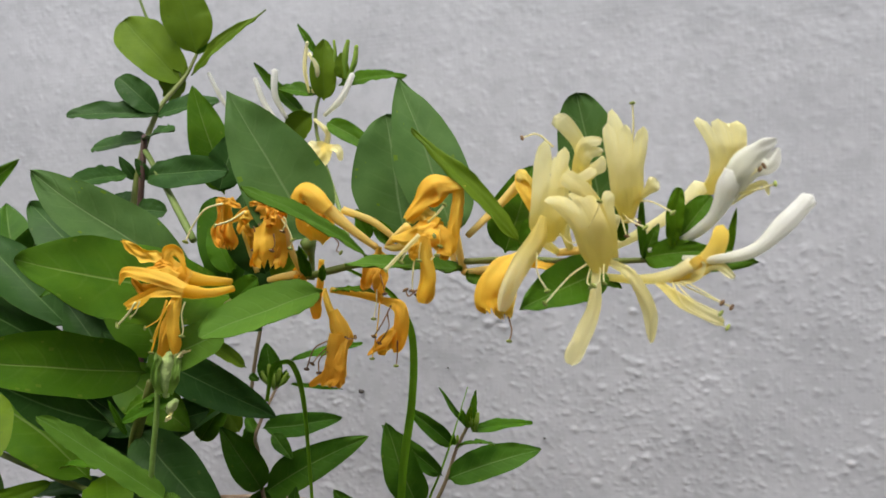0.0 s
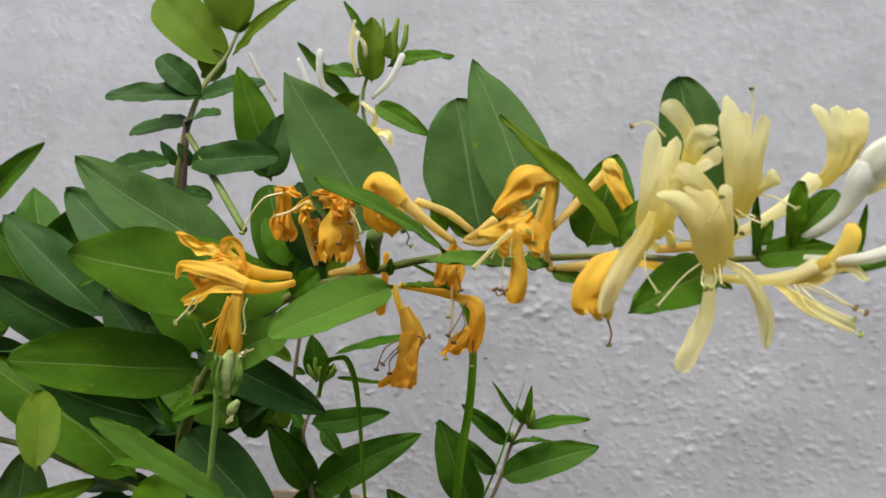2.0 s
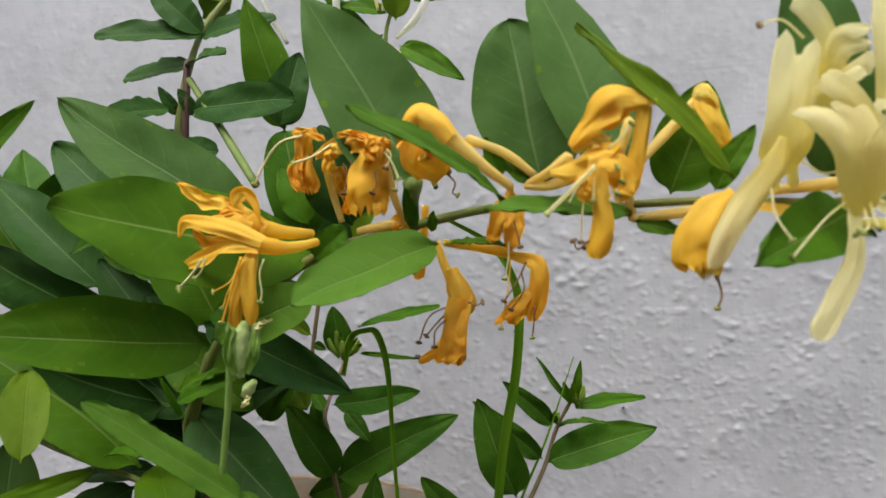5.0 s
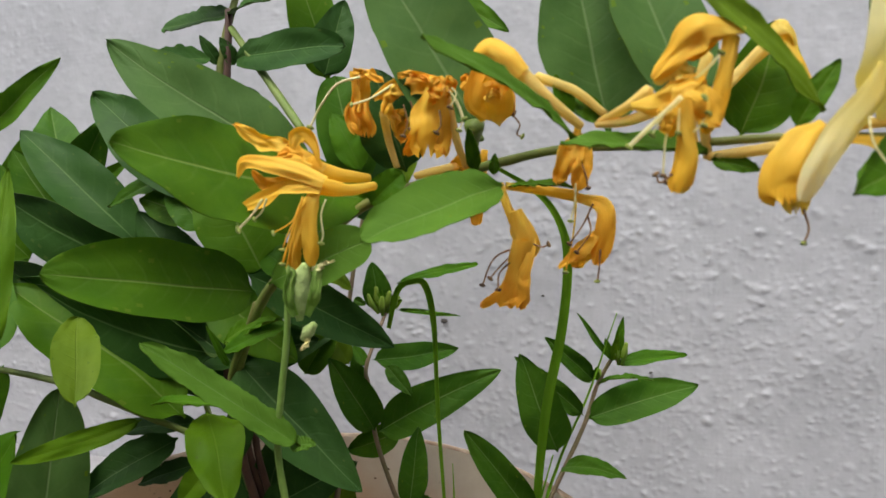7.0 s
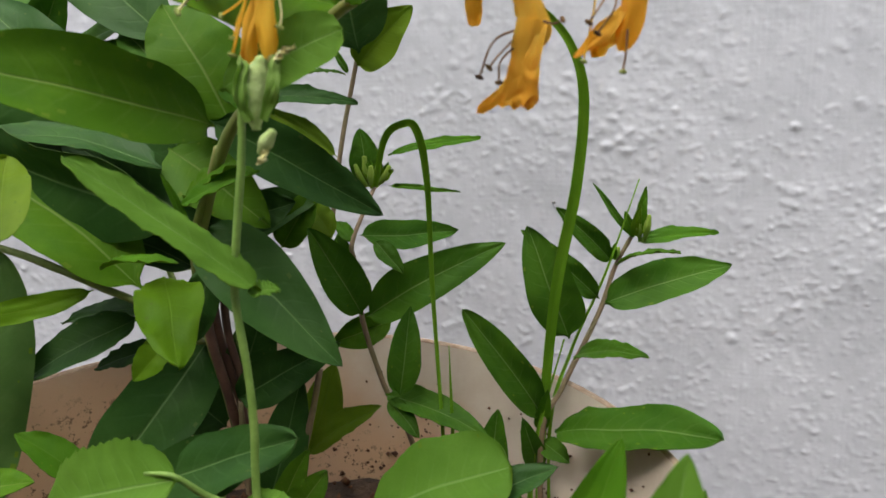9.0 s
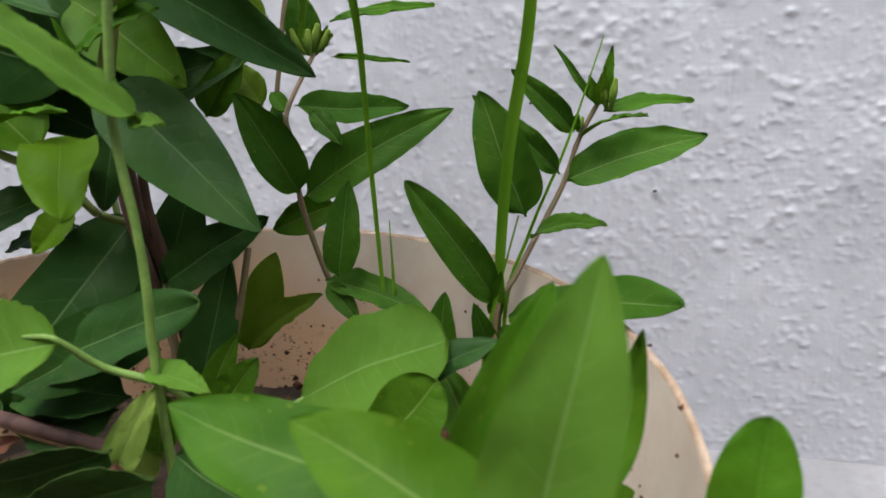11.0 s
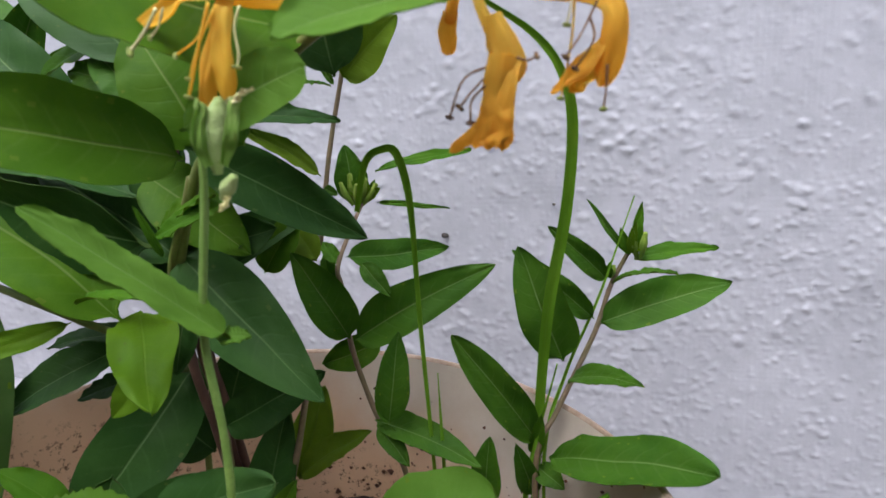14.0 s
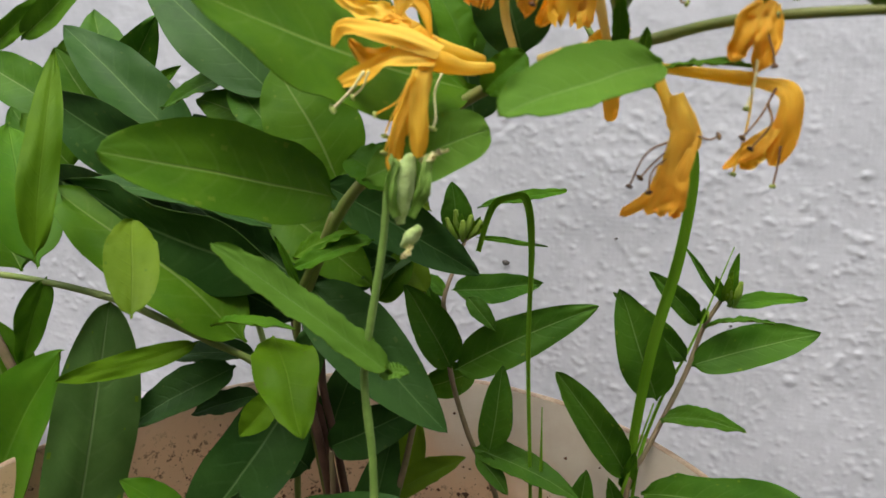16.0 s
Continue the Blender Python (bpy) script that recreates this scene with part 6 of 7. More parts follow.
leaf(side, (-0.336, 0.31, 0.386), (-0.395, 0.36, 0.449), 0.0355, (0.51, -0.48, 0.71), BRIGHT, sharp=0.84)
leaf(side, (-0.251, 0.345, 0.343), (-0.35, 0.338, 0.419), 0.0460, (0.41, -0.51, 0.75), MID, sharp=0.84)
leaf(side, (-0.255, 0.272, 0.379), (-0.277, 0.305, 0.411), 0.0208, (0.64, -0.65, 0.42), OLIVE, bend=.05, fold=.1, sharp=.5, blunt=.5)
leaf(side, (-0.273, 0.338, 0.344), (-0.310, 0.285, 0.341), 0.0119, (0.60, -0.60, 0.52), LIME, bend=-.08, fold=.15, sharp=.7)
leaf(side, (-0.229, 0.333, 0.353), (-0.192, 0.285, 0.329), 0.0272, (0.46, -0.69, 0.56), LIME, bend=.08, fold=.15, sharp=.95, blunt=.58, wave=.07)
leaf(side, (-0.259, 0.328, 0.357), (-0.208, 0.315, 0.364), 0.0087, (0.18, -0.3, 0.94), BRIGHT)
leaf(side, (-0.228, 0.33, 0.323), (-0.243, 0.32, 0.306), 0.0150, (0.42, -0.68, 0.6), LIME)
leaf(side, (-0.422, 0.33, 0.212), (-0.346, 0.325, 0.337), 0.0600, (0.42, -0.38, 0.82), BRIGHT, sharp=0.84)
leaf(side, (-0.336, 0.300, 0.224), (-0.312, 0.325, 0.366), 0.0405, (0.61, -0.54, 0.59), SAGE, bend=.03, fold=.16, blunt=.55, sharp=.62)
leaf(side, (-0.358, 0.335, 0.373), (-0.378, 0.33, 0.324), 0.0153, (0.64, -0.6, 0.48), BRIGHT)
leaf(side, (-0.278, 0.32, 0.253), (-0.305, 0.31, 0.28), 0.0174, (0.34, -0.4, 0.85), BRIGHT)
leaf(side, (-0.384, 0.345, 0.372), (-0.441, 0.37, 0.423), 0.0377, (0.52, -0.46, 0.73), MID)
leaf(side, (-0.423, 0.36, 0.289), (-0.439, 0.36, 0.338), 0.0402, (0.66, -0.56, 0.5), MID)
stem(side, [(-0.434, 0.36, 0.338), (-0.422, 0.36, 0.315), (-0.413, 0.36, 0.287), (-0.413, 0.36, 0.223)], [.0028, .0028], STEM_TAN)
# dark mass: dark green and some down-turned faces carry the shade inside it
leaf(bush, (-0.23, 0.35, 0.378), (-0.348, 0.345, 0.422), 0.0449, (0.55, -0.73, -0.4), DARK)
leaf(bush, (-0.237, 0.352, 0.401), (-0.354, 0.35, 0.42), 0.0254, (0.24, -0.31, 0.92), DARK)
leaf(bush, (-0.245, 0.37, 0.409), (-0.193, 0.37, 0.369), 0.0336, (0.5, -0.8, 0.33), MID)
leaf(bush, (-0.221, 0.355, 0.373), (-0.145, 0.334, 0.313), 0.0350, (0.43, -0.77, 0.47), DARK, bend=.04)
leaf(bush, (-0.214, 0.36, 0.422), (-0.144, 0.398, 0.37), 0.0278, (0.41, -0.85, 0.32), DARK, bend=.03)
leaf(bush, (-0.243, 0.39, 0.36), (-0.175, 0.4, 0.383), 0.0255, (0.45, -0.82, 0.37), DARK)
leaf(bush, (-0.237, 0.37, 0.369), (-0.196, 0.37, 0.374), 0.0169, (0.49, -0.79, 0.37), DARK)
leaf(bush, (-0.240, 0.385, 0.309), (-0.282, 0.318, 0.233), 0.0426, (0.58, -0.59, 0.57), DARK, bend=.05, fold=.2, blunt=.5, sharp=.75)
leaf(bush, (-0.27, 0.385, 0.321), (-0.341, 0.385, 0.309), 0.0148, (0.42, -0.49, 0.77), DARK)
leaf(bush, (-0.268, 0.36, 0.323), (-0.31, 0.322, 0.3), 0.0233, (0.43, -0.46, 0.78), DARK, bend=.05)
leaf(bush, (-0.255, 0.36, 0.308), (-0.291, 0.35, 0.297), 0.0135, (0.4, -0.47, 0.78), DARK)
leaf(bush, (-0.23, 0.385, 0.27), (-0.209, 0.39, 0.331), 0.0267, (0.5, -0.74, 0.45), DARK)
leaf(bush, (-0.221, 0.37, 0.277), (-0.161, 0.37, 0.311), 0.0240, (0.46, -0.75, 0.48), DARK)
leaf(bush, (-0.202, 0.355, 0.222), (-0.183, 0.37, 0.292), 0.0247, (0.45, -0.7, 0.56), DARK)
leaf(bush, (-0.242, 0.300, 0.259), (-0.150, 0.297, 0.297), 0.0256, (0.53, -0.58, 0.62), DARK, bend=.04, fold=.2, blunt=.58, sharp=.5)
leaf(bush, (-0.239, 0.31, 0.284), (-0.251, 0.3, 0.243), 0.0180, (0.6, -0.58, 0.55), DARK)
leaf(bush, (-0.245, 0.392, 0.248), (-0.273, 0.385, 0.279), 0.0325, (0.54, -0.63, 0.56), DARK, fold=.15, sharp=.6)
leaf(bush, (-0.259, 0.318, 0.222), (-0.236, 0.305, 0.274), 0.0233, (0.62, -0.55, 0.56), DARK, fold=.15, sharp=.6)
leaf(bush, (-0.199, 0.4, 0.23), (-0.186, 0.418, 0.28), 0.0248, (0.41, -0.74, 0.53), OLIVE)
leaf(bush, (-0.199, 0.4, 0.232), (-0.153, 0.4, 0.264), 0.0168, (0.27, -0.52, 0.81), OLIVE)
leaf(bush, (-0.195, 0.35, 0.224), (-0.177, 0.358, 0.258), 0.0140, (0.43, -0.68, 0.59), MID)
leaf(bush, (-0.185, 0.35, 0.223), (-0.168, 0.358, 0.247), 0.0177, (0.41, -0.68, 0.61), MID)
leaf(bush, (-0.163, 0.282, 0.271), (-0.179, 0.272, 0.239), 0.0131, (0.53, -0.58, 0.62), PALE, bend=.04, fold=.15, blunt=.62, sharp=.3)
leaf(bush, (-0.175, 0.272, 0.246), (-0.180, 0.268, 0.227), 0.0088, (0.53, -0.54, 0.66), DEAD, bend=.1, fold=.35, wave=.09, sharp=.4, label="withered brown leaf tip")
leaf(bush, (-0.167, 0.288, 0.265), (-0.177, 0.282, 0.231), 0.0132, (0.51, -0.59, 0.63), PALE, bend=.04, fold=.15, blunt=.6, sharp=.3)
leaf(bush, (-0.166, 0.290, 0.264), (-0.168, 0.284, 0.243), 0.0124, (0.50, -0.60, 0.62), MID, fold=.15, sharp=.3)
# turned slightly downwards, to look shaded
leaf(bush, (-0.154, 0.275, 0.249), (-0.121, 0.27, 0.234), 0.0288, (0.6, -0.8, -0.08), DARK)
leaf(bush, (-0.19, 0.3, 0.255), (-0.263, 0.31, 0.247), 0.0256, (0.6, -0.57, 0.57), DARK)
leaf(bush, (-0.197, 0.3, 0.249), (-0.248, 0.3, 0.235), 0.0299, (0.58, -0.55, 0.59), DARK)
# faces down too, so that it reads as shaded
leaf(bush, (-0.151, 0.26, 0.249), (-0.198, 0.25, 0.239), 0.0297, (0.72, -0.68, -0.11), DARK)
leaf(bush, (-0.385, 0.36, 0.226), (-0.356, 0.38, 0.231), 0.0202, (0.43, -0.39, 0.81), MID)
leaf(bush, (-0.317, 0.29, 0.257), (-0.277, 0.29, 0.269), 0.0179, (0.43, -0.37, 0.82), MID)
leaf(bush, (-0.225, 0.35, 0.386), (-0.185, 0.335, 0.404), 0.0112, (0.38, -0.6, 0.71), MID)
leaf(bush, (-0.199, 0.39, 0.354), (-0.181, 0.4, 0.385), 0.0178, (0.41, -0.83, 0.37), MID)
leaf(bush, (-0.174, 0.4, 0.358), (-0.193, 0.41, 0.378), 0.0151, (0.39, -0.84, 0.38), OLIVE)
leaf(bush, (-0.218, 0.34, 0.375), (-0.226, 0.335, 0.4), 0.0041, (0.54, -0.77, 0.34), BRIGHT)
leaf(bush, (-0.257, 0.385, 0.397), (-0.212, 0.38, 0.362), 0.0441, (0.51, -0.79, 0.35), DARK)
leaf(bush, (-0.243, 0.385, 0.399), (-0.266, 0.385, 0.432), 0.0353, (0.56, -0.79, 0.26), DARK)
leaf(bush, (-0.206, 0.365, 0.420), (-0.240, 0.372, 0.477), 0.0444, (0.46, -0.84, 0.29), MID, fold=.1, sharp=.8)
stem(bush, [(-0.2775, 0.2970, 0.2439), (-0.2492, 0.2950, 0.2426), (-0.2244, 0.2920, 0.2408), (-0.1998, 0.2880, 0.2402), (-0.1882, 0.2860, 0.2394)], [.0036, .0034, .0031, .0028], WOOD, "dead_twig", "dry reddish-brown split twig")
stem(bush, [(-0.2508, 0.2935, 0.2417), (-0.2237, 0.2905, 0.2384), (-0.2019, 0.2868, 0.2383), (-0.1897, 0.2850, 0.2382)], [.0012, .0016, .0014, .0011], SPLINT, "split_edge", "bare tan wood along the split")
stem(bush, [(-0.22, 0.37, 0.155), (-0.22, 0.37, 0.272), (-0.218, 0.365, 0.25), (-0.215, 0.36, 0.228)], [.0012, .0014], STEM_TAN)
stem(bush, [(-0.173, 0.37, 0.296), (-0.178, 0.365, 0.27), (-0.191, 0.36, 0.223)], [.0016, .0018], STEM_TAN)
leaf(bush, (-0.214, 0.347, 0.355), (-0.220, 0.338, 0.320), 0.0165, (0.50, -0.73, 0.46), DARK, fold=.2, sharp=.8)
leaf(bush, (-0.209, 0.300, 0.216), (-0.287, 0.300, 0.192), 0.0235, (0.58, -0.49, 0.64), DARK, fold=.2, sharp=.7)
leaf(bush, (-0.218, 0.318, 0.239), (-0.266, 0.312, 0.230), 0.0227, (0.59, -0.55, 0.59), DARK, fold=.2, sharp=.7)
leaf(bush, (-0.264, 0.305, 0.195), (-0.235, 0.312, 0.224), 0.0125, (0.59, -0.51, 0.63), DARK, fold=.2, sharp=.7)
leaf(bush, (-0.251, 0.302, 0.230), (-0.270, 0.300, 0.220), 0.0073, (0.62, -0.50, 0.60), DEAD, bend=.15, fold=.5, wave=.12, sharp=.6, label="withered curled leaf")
# young shoot
stem(young, [(-0.134, 0.4, 0.155), (-0.134, 0.4, 0.234), (-0.152, 0.405, 0.274), (-0.163, 0.408, 0.309), (-0.166, 0.41, 0.34), (-0.167, 0.41, 0.353), (-0.163, 0.425, 0.371), (-0.16, 0.44, 0.385)], [.0015, .0015, .0013, .0011], STEM_TAN)
stem(young, [(-0.205, 0.47, 0.348), (-0.196, 0.475, 0.401), (-0.188, 0.48, 0.438), (-0.173, 0.48, 0.49), (-0.165, 0.48, 0.518)], [.0016, .0015, .0015], STEM_TAN)
leaf(young, (-0.161, 0.408, 0.312), (-0.084, 0.414, 0.353), 0.0259, (0.24, -0.86, 0.46), DEEP)
leaf(young, (-0.162, 0.405, 0.314), (-0.183, 0.39, 0.365), 0.0228, (0.36, -0.82, 0.44), DEEP)
leaf(young, (-0.163, 0.412, 0.357), (-0.119, 0.457, 0.351), 0.0179, (0.30, -0.84, 0.45), DEEP, bend=-.04)
leaf(young, (-0.154, 0.411, 0.354), (-0.137, 0.404, 0.338), 0.0105, (0.32, -0.82, 0.47), DEEP)
leaf(young, (-0.152, 0.425, 0.305), (-0.188, 0.422, 0.291), 0.0190, (0.40, -0.81, 0.43), MID)
leaf(young, (-0.136, 0.384, 0.278), (-0.131, 0.395, 0.323), 0.0172, (0.26, -0.81, 0.53), DEEP, blunt=.4)
leaf(young, (-0.148, 0.395, 0.273), (-0.088, 0.378, 0.261), 0.0170, (0.15, -0.54, 0.83), DEEP)
leaf(young, (-0.144, 0.39, 0.273), (-0.125, 0.378, 0.258), 0.0106, (0.26, -0.76, 0.6), DEEP)
leaf(young, (-0.157, 0.45, 0.397), (-0.109, 0.484, 0.403), 0.0077, (0.18, -0.7, 0.69), BRIGHT, sharp=.4)
leaf(young, (-0.158, 0.45, 0.379), (-0.116, 0.455, 0.374), 0.0036, (0.26, -0.9, 0.35), BRIGHT)
leaf(young, (-0.166, 0.44, 0.381), (-0.17, 0.44, 0.413), 0.0180, (0.33, -0.89, 0.31), DEEP)
leaf(young, (-0.162, 0.44, 0.381), (-0.163, 0.44, 0.398), 0.0052, (0.32, -0.89, 0.32), BRIGHT)
leaf(young, (-0.16, 0.44, 0.381), (-0.152, 0.435, 0.394), 0.0051, (0.31, -0.89, 0.33), BRIGHT)
leaf(young, (-0.159, 0.438, 0.383), (-0.166, 0.435, 0.395), 0.0045, (0.32, -0.89, 0.32), BRIGHT)
leaf(young, (-0.159, 0.436, 0.383), (-0.157, 0.434, 0.396), 0.0051, (0.31, -0.89, 0.32), LIME)
leaf(young, (-0.16, 0.436, 0.382), (-0.168, 0.434, 0.39), 0.0041, (0.33, -0.89, 0.33), LIME)
leaf(young, (-0.158, 0.436, 0.383), (-0.149, 0.434, 0.39), 0.0044, (0.3, -0.89, 0.33), LIME)
leaf(young, (-0.182, 0.475, 0.449), (-0.143, 0.465, 0.480), 0.0269, (0.35, -0.92, 0.20), OLIVE)
leaf(young, (-0.192, 0.48, 0.445), (-0.224, 0.48, 0.447), 0.0046, (0.17, -0.38, 0.91), DEEP)
leaf(young, (-0.19, 0.48, 0.445), (-0.2, 0.48, 0.462), 0.0045, (0.37, -0.91, 0.19), DEEP)
leaf(young, (-0.21, 0.4, 0.432), (-0.162, 0.42, 0.427), 0.0113, (0.31, -0.68, 0.66), DARK)
leaf(young, (-0.176, 0.42, 0.399), (-0.211, 0.4, 0.429), 0.0114, (0.32, -0.66, 0.68), OLIVE)
leaf(young, (-0.18, 0.43, 0.391), (-0.172, 0.43, 0.387), 0.0057, (0.36, -0.88, 0.32), DEEP)
leaf(young, (-0.172, 0.41, 0.34), (-0.179, 0.42, 0.356), 0.0097, (0.35, -0.84, 0.42), BRIGHT)
leaf(young, (-0.167, 0.41, 0.354), (-0.179, 0.42, 0.363), 0.0084, (0.35, -0.85, 0.39), BRIGHT)
# slim shoot at the right
stem(slim, [(-0.066, 0.405, 0.155), (-0.066, 0.405, 0.248), (-0.055, 0.416, 0.275), (-0.037, 0.438, 0.31), (-0.029, 0.447, 0.333), (-0.018, 0.45, 0.354)], [.0016, .0014, .0012], STEM_TAN)
leaf(slim, (-0.035, 0.44, 0.314), (0.032, 0.455, 0.333), 0.0238, (-0.14, -0.84, 0.53), DEEP)
leaf(slim, (-0.029, 0.447, 0.334), (0.003, 0.425, 0.347), 0.0054, (-0.05, -0.35, 0.94), DEEP, bend=.08)
leaf(slim, (-0.017, 0.45, 0.347), (0.026, 0.464, 0.349), 0.0096, (-0.11, -0.62, 0.77), BRIGHT)
leaf(slim, (-0.017, 0.45, 0.348), (-0.013, 0.45, 0.377), 0.0061, (-0.12, -0.88, 0.46), BRIGHT)
leaf(slim, (-0.019, 0.449, 0.349), (-0.024, 0.447, 0.364), 0.0055, (-0.1, -0.88, 0.47), BRIGHT)
leaf(slim, (-0.018, 0.447, 0.35), (-0.016, 0.445, 0.368), 0.0043, (-0.12, -0.88, 0.46), LIME)
leaf(slim, (-0.019, 0.446, 0.35), (-0.018, 0.444, 0.365), 0.0043, (-0.11, -0.88, 0.47), LIME)
leaf(slim, (-0.017, 0.446, 0.352), (-0.011, 0.444, 0.357), 0.0040, (-0.12, -0.87, 0.47), LIME)
leaf(slim, (-0.021, 0.45, 0.35), (-0.041, 0.45, 0.379), 0.0040, (-0.08, -0.89, 0.45), DEEP)
leaf(slim, (-0.031, 0.445, 0.337), (-0.059, 0.43, 0.369), 0.0125, (-0.05, -0.88, 0.48), DEEP)
leaf(slim, (-0.03, 0.444, 0.338), (-0.029, 0.442, 0.347), 0.0043, (-0.09, -0.86, 0.5), BRIGHT)
leaf(slim, (-0.052, 0.42, 0.3), (-0.074, 0.424, 0.36), 0.0271, (-0.01, -0.85, 0.53), DEEP)
leaf(slim, (-0.037, 0.435, 0.318), (-0.077, 0.424, 0.358), 0.0131, (-0.03, -0.86, 0.51), DEEP)
leaf(slim, (-0.05, 0.42, 0.29), (-0.013, 0.383, 0.306), 0.0128, (-0.06, -0.56, 0.83), DEEP)
leaf(slim, (-0.065, 0.41, 0.259), (-0.103, 0.393, 0.323), 0.0199, (0.04, -0.79, 0.61), DEEP, sharp=0.72)
leaf(slim, (-0.058, 0.4, 0.256), (0.016, 0.35, 0.283), 0.0256, (-0.01, -0.55, 0.83), DEEP, blunt=.4, sharp=.42)
leaf(slim, (-0.091, 0.39, 0.232), (-0.086, 0.39, 0.271), 0.0158, (0.14, -0.77, 0.63), DEEP)
leaf(slim, (-0.068, 0.41, 0.228), (-0.075, 0.4, 0.262), 0.0123, (0.1, -0.77, 0.63), DEEP)
leaf(slim, (-0.066, 0.41, 0.245), (-0.051, 0.4, 0.239), 0.0120, (0.07, -0.77, 0.63), DEEP)
leaf(slim, (-0.067, 0.41, 0.25), (-0.062, 0.405, 0.277), 0.0081, (0.09, -0.8, 0.6), BRIGHT)
# low near leaves
stem(low, [(-0.052, 0.26, 0.155), (-0.052, 0.26, 0.23), (-0.059, 0.27, 0.242), (-0.084, 0.29, 0.235), (-0.109, 0.3, 0.237)], [.002, .002], STEM)
leaf(low, (-0.048, 0.235, 0.264), (-0.129, 0.245, 0.286), 0.0284, (0.36, -0.64, 0.68), DEEP, sharp=0.90)
leaf(low, (-0.023, 0.21, 0.277), (-0.08, 0.225, 0.297), 0.0256, (0.24, -0.66, 0.71), MID, sharp=0.96)
# the lighter green stands in for a pale sheen on this leaf
leaf(low, (-0.024, 0.215, 0.265), (-0.009, 0.232, 0.337), 0.0272, (0.06, -0.74, 0.67), SOFT, sharp=0.96, fold=.3)
leaf(low, (-0.051, 0.275, 0.233), (-0.025, 0.285, 0.313), 0.0253, (0.13, -0.75, 0.65), BRIGHT)
leaf(low, (0.022, 0.24, 0.258), (0.028, 0.25, 0.294), 0.0193, (-0.14, -0.7, 0.7), BRIGHT, sharp=.5)
leaf(low, (-0.007, 0.26, 0.263), (0.0, 0.27, 0.306), 0.0089, (-0.01, -0.76, 0.65), MID, bend=-.12)
leaf(low, (-0.096, 0.33, 0.247), (-0.051, 0.34, 0.27), 0.0176, (0.15, -0.54, 0.83), DARK)
leaf(low, (-0.093, 0.31, 0.235), (-0.07, 0.315, 0.264), 0.0270, (0.25, -0.72, 0.65), MID, sharp=.4)
leaf(low, (-0.061, 0.33, 0.228), (-0.083, 0.36, 0.251), 0.0162, (0.2, -0.74, 0.64), MID)
leaf(low, (-0.002, 0.3, 0.226), (-0.013, 0.3, 0.236), 0.0150, (0.0, -0.48, 0.88), MID)
# sow thistle
stem(weed, [(-0.164, 0.285, 0.155), (-0.164, 0.285, 0.271), (-0.162, 0.285, 0.305), (-0.162, 0.285, 0.328), (-0.164, 0.285, 0.359), (-0.159, 0.283, 0.385), (-0.154, 0.282, 0.409), (-0.151, 0.281, 0.43)], [.0017, .0016, .0014], STEM_WEED)
leaf(weed, (-0.153, 0.284, 0.361), (-0.21, 0.262, 0.413), 0.0139, (0.32, -0.51, 0.8), SOFT, bend=.02, sharp=.45, blunt=.3, teeth=14)
leaf(weed, (-0.158, 0.284, 0.361), (-0.147, 0.288, 0.361), 0.0074, (0.25, -0.51, 0.82), SOFT, teeth=5)
leaf(weed, (-0.185, 0.268, 0.292), (-0.248, 0.268, 0.275), 0.0368, (0.53, -0.58, 0.62), SOFT, sharp=.45, teeth=11)
leaf(weed, (-0.138, 0.335, 0.239), (-0.071, 0.335, 0.271), 0.0440, (0.21, -0.52, 0.83), SOFT, fold=.12, sharp=.35, blunt=.42, wave=.05)
leaf(weed, (-0.17, 0.288, 0.274), (-0.14, 0.28, 0.271), 0.0118, (0.35, -0.45, 0.82), SOFT, teeth=8)
leaf(weed, (-0.163, 0.287, 0.433), (-0.117, 0.291, 0.451), 0.0210, (0.44, -0.84, 0.31), SOFT, bend=.04, fold=.1, sharp=.35, blunt=.55)
stem(weed, [(-0.2, 0.268, 0.293), (-0.187, 0.268, 0.293), (-0.18, 0.278, 0.279), (-0.164, 0.285, 0.271)], [.0007, .0010, .0014, .0016], STEM_WEED)
stem(weed, [(-0.126, 0.335, 0.245), (-0.137, 0.334, 0.24), (-0.147, 0.31, 0.239), (-0.164, 0.285, 0.271)], [.0007, .001, .0013, .0015], STEM_WEED)
wd = bloom(weed, [(-0.1466, 0.281, 0.4189), (-0.1466, 0.281, 0.4245), (-0.1455, 0.281, 0.4317), (-0.144, 0.281, 0.4377), (-0.1421, 0.281, 0.4424)], [.0015, .0034, .0042, .0036, .0020], WEED_HEAD, "flower_head")
petal(wd, [(-0.146, 0.276, 0.4222), (-0.1478, 0.274, 0.431), (-0.1465, 0.276, 0.4392), (-0.1477, 0.277, 0.4432)], [0.0030, 0.0051, 0.0042, 0.0021], (0.4, -0.81, 0.42), SEPAL, cup=0.20, crumple=.3)
petal(wd, [(-0.141, 0.276, 0.4223), (-0.1359, 0.274, 0.4318), (-0.1352, 0.276, 0.4392), (-0.1338, 0.277, 0.4437)], [0.0029, 0.0050, 0.0042, 0.0021], (0.37, -0.82, 0.42), SEPAL, cup=0.20, crumple=.3)
petal(wd, [(-0.1375, 0.277, 0.4404), (-0.1325, 0.276, 0.4434), (-0.128, 0.276, 0.4452)], [0.0025, 0.0021, 0.0010], (0.37, -0.84, 0.4), THREAD, crumple=.6)
wd2 = bloom(weed, [(-0.1455, 0.28, 0.4114), (-0.1418, 0.278, 0.415), (-0.1385, 0.277, 0.4185)], [.0012, .0026, .0016], WEED_HEAD, "flower_head")
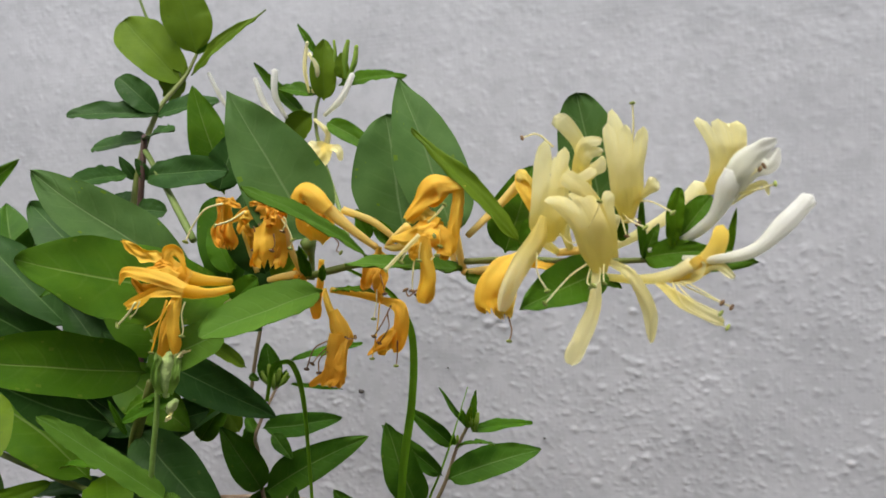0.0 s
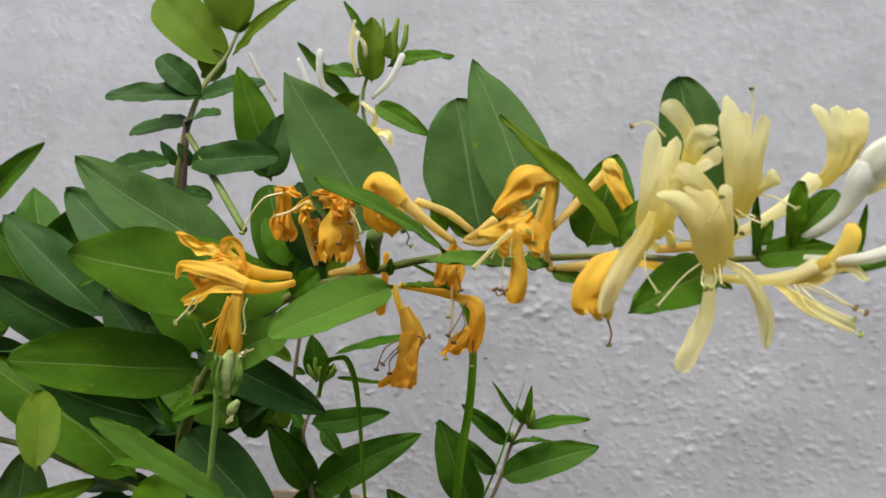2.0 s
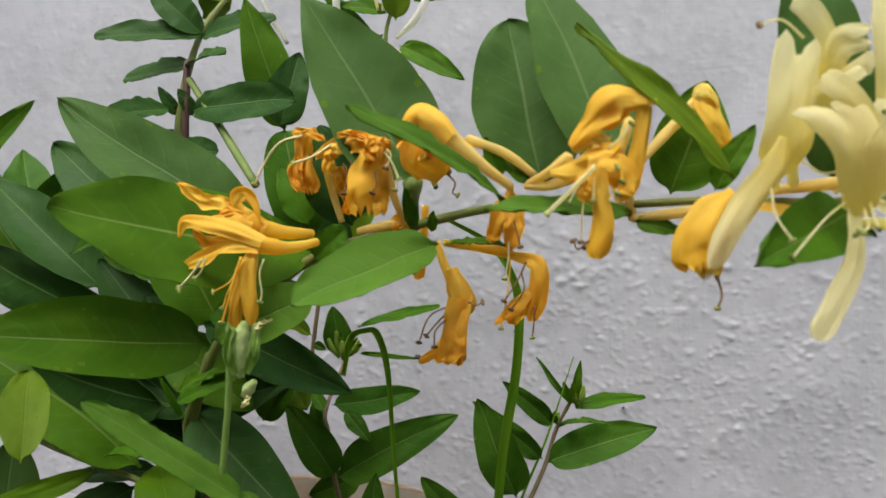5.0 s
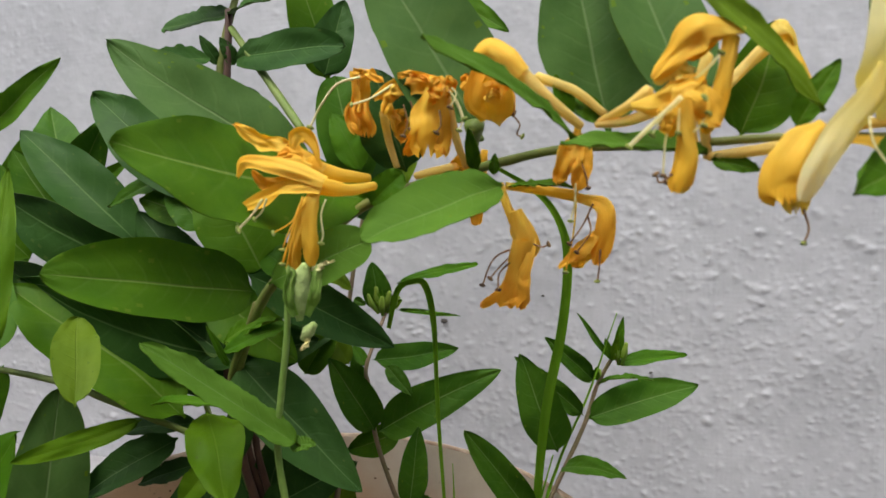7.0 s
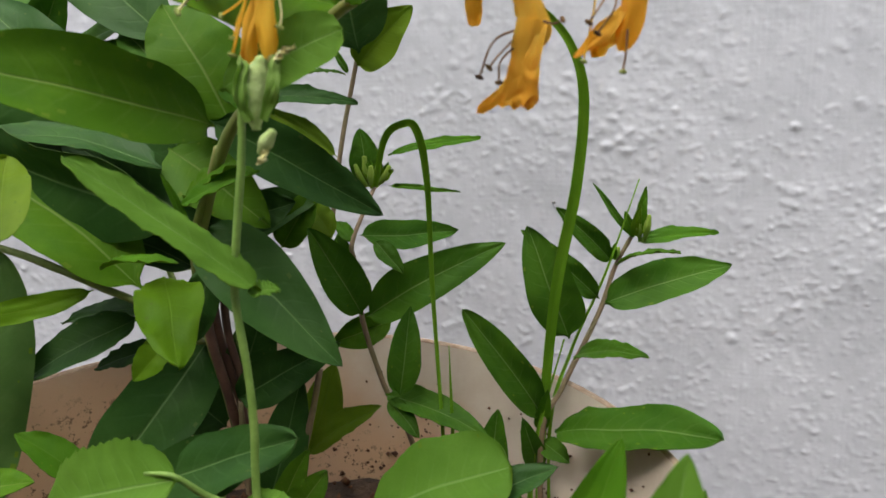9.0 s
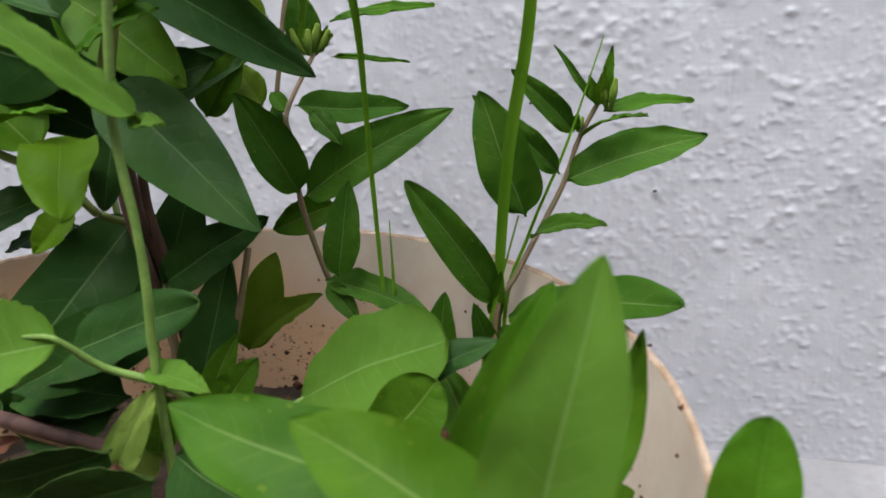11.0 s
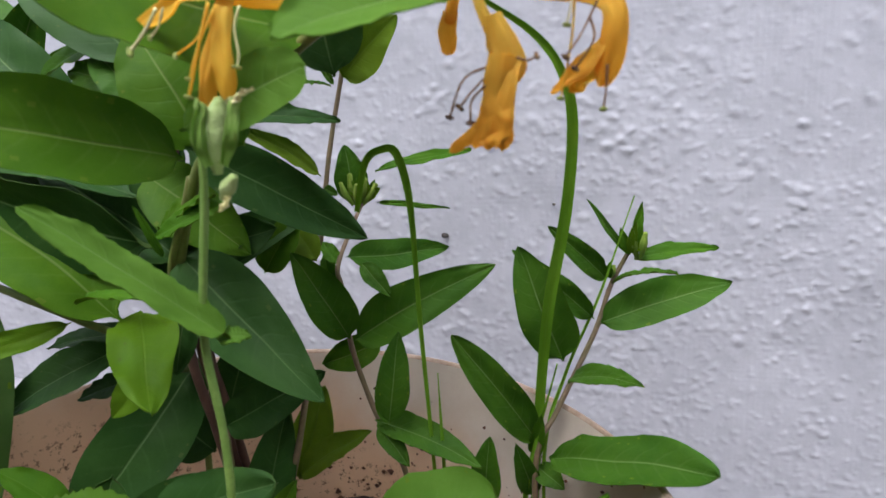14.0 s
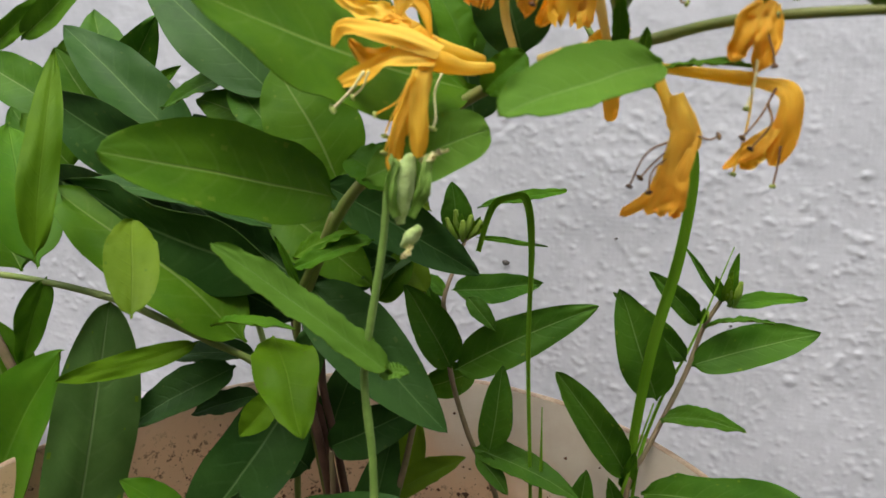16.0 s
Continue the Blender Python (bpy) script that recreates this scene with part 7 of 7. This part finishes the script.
petal(wd2, [(-0.1415, 0.277, 0.4124), (-0.1425, 0.276, 0.4098), (-0.1447, 0.276, 0.4078)], [0.0021, 0.0019, 0.0009], (0.38, -0.79, 0.49), THREAD, crumple=.6)
# grass
grass_blade(grassa, [(-0.068, 0.41, 0.155), (-0.068, 0.41, 0.218), (-0.064, 0.41, 0.274), (-0.057, 0.405, 0.334), (-0.047, 0.4, 0.383), (-0.043, 0.395, 0.423), (-0.047, 0.39, 0.445), (-0.058, 0.385, 0.461), (-0.078, 0.37, 0.476)], [.003, .0046, .0056, .0050, .0036, .002], (0.09, -0.81, 0.58), BLADE)
grass_blade(grassa, [(-0.062, 0.41, 0.155), (-0.062, 0.41, 0.251), (-0.052, 0.43, 0.289), (-0.034, 0.435, 0.332), (-0.017, 0.44, 0.382)], [.0015, .002, .0015, .0006], (-0.03, -0.8, 0.6), BLADE)
grass_blade(grassa, [(-0.073, 0.41, 0.155), (-0.073, 0.41, 0.214), (-0.069, 0.405, 0.247), (-0.054, 0.41, 0.303)], [.003, .003, .0008], (0.1, -0.78, 0.62), BLADE)
grass_blade(grassb, [(-0.114, 0.385, 0.155), (-0.114, 0.385, 0.243), (-0.117, 0.388, 0.332), (-0.115, 0.38, 0.389), (-0.116, 0.37, 0.414), (-0.122, 0.367, 0.417), (-0.133, 0.375, 0.41), (-0.141, 0.38, 0.387)], [.0018, .0018, .0024, .0036, .0040, .0034, .0025], (0.24, -0.85, 0.47), BLADE)
grass_blade(grassb, [(-0.109, 0.385, 0.155), (-0.109, 0.385, 0.245), (-0.109, 0.385, 0.279), (-0.109, 0.385, 0.306)], [.0018, .0018, .0005], (0.2, -0.79, 0.58), BLADE)
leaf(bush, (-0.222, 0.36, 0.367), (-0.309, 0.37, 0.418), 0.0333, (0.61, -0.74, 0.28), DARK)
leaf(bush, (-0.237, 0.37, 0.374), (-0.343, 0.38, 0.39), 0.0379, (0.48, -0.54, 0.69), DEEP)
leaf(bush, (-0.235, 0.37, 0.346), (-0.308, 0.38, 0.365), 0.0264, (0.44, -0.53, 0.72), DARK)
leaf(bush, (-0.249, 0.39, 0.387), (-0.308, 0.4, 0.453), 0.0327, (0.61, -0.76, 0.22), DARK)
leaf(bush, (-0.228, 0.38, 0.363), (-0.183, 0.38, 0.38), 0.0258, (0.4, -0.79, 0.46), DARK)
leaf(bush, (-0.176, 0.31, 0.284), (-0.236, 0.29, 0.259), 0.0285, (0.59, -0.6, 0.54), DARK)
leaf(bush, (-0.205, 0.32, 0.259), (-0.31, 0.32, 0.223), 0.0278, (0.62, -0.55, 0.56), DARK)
# these two are tilted face down to darken them like shaded leaves
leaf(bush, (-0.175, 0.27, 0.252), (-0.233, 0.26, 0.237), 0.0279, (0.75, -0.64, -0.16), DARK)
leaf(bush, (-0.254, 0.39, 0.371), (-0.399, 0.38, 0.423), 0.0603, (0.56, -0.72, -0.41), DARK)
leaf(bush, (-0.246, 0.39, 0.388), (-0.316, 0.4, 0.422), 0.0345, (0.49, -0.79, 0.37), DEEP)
leaf(bush, (-0.138, 0.362, 0.448), (-0.152, 0.372, 0.503), 0.0315, (0.40, -0.85, 0.34), DARK)
y1 = bloom(young, [(-0.1652, 0.437, 0.3802), (-0.1662, 0.436, 0.388), (-0.1667, 0.436, 0.3972)], [.001, .0022, .0014], LIMEPET, "flower_bud")
y2 = bloom(young, [(-0.1617, 0.435, 0.3803), (-0.1591, 0.434, 0.3879), (-0.1569, 0.434, 0.3948)], [.001, .0022, .0014], LIMEPET, "flower_bud")
y3 = bloom(young, [(-0.1608, 0.436, 0.3802), (-0.155, 0.435, 0.3856), (-0.1516, 0.435, 0.3916)], [.001, .0020, .0014], LIMEPET, "flower_bud")
y4 = bloom(young, [(-0.1653, 0.434, 0.3805), (-0.169, 0.433, 0.3868), (-0.1712, 0.433, 0.393)], [.001, .0018, .0012], LIMEPET, "flower_bud")
y5 = bloom(young, [(-0.1619, 0.432, 0.3799), (-0.1617, 0.431, 0.3861), (-0.1612, 0.431, 0.3921)], [.001, .0020, .0014], LIMEPET, "flower_bud")
z1 = bloom(slim, [(-0.0157, 0.447, 0.3471), (-0.017, 0.446, 0.3547), (-0.0179, 0.446, 0.3613)], [.001, .0020, .0012], LIMEPET, "flower_bud")
z2 = bloom(slim, [(-0.014, 0.446, 0.3473), (-0.0125, 0.445, 0.3554), (-0.0114, 0.445, 0.3618)], [.001, .0020, .0012], LIMEPET, "flower_bud")
z3 = bloom(slim, [(-0.0296, 0.447, 0.3372), (-0.0278, 0.446, 0.3404), (-0.0272, 0.446, 0.3441)], [.001, .0014, .0009], LIMEPET, "flower_bud")
# tilted face down in place of shade from the leaves above
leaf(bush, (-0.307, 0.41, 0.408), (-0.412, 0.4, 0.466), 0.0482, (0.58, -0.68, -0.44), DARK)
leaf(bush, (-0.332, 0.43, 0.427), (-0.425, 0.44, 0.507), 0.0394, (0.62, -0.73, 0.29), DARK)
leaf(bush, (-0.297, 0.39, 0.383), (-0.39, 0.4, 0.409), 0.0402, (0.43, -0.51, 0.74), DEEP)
stamen(m1, [(0.0086, 0.259, 0.5031), (0.0091, 0.256, 0.4977), (0.0078, 0.255, 0.4921)], GOLD, ANTHER)
stamen(m1, [(0.001, 0.259, 0.5008), (0.0003, 0.255, 0.4954), (0.0, 0.254, 0.4901)], CREAM, ANTHER)
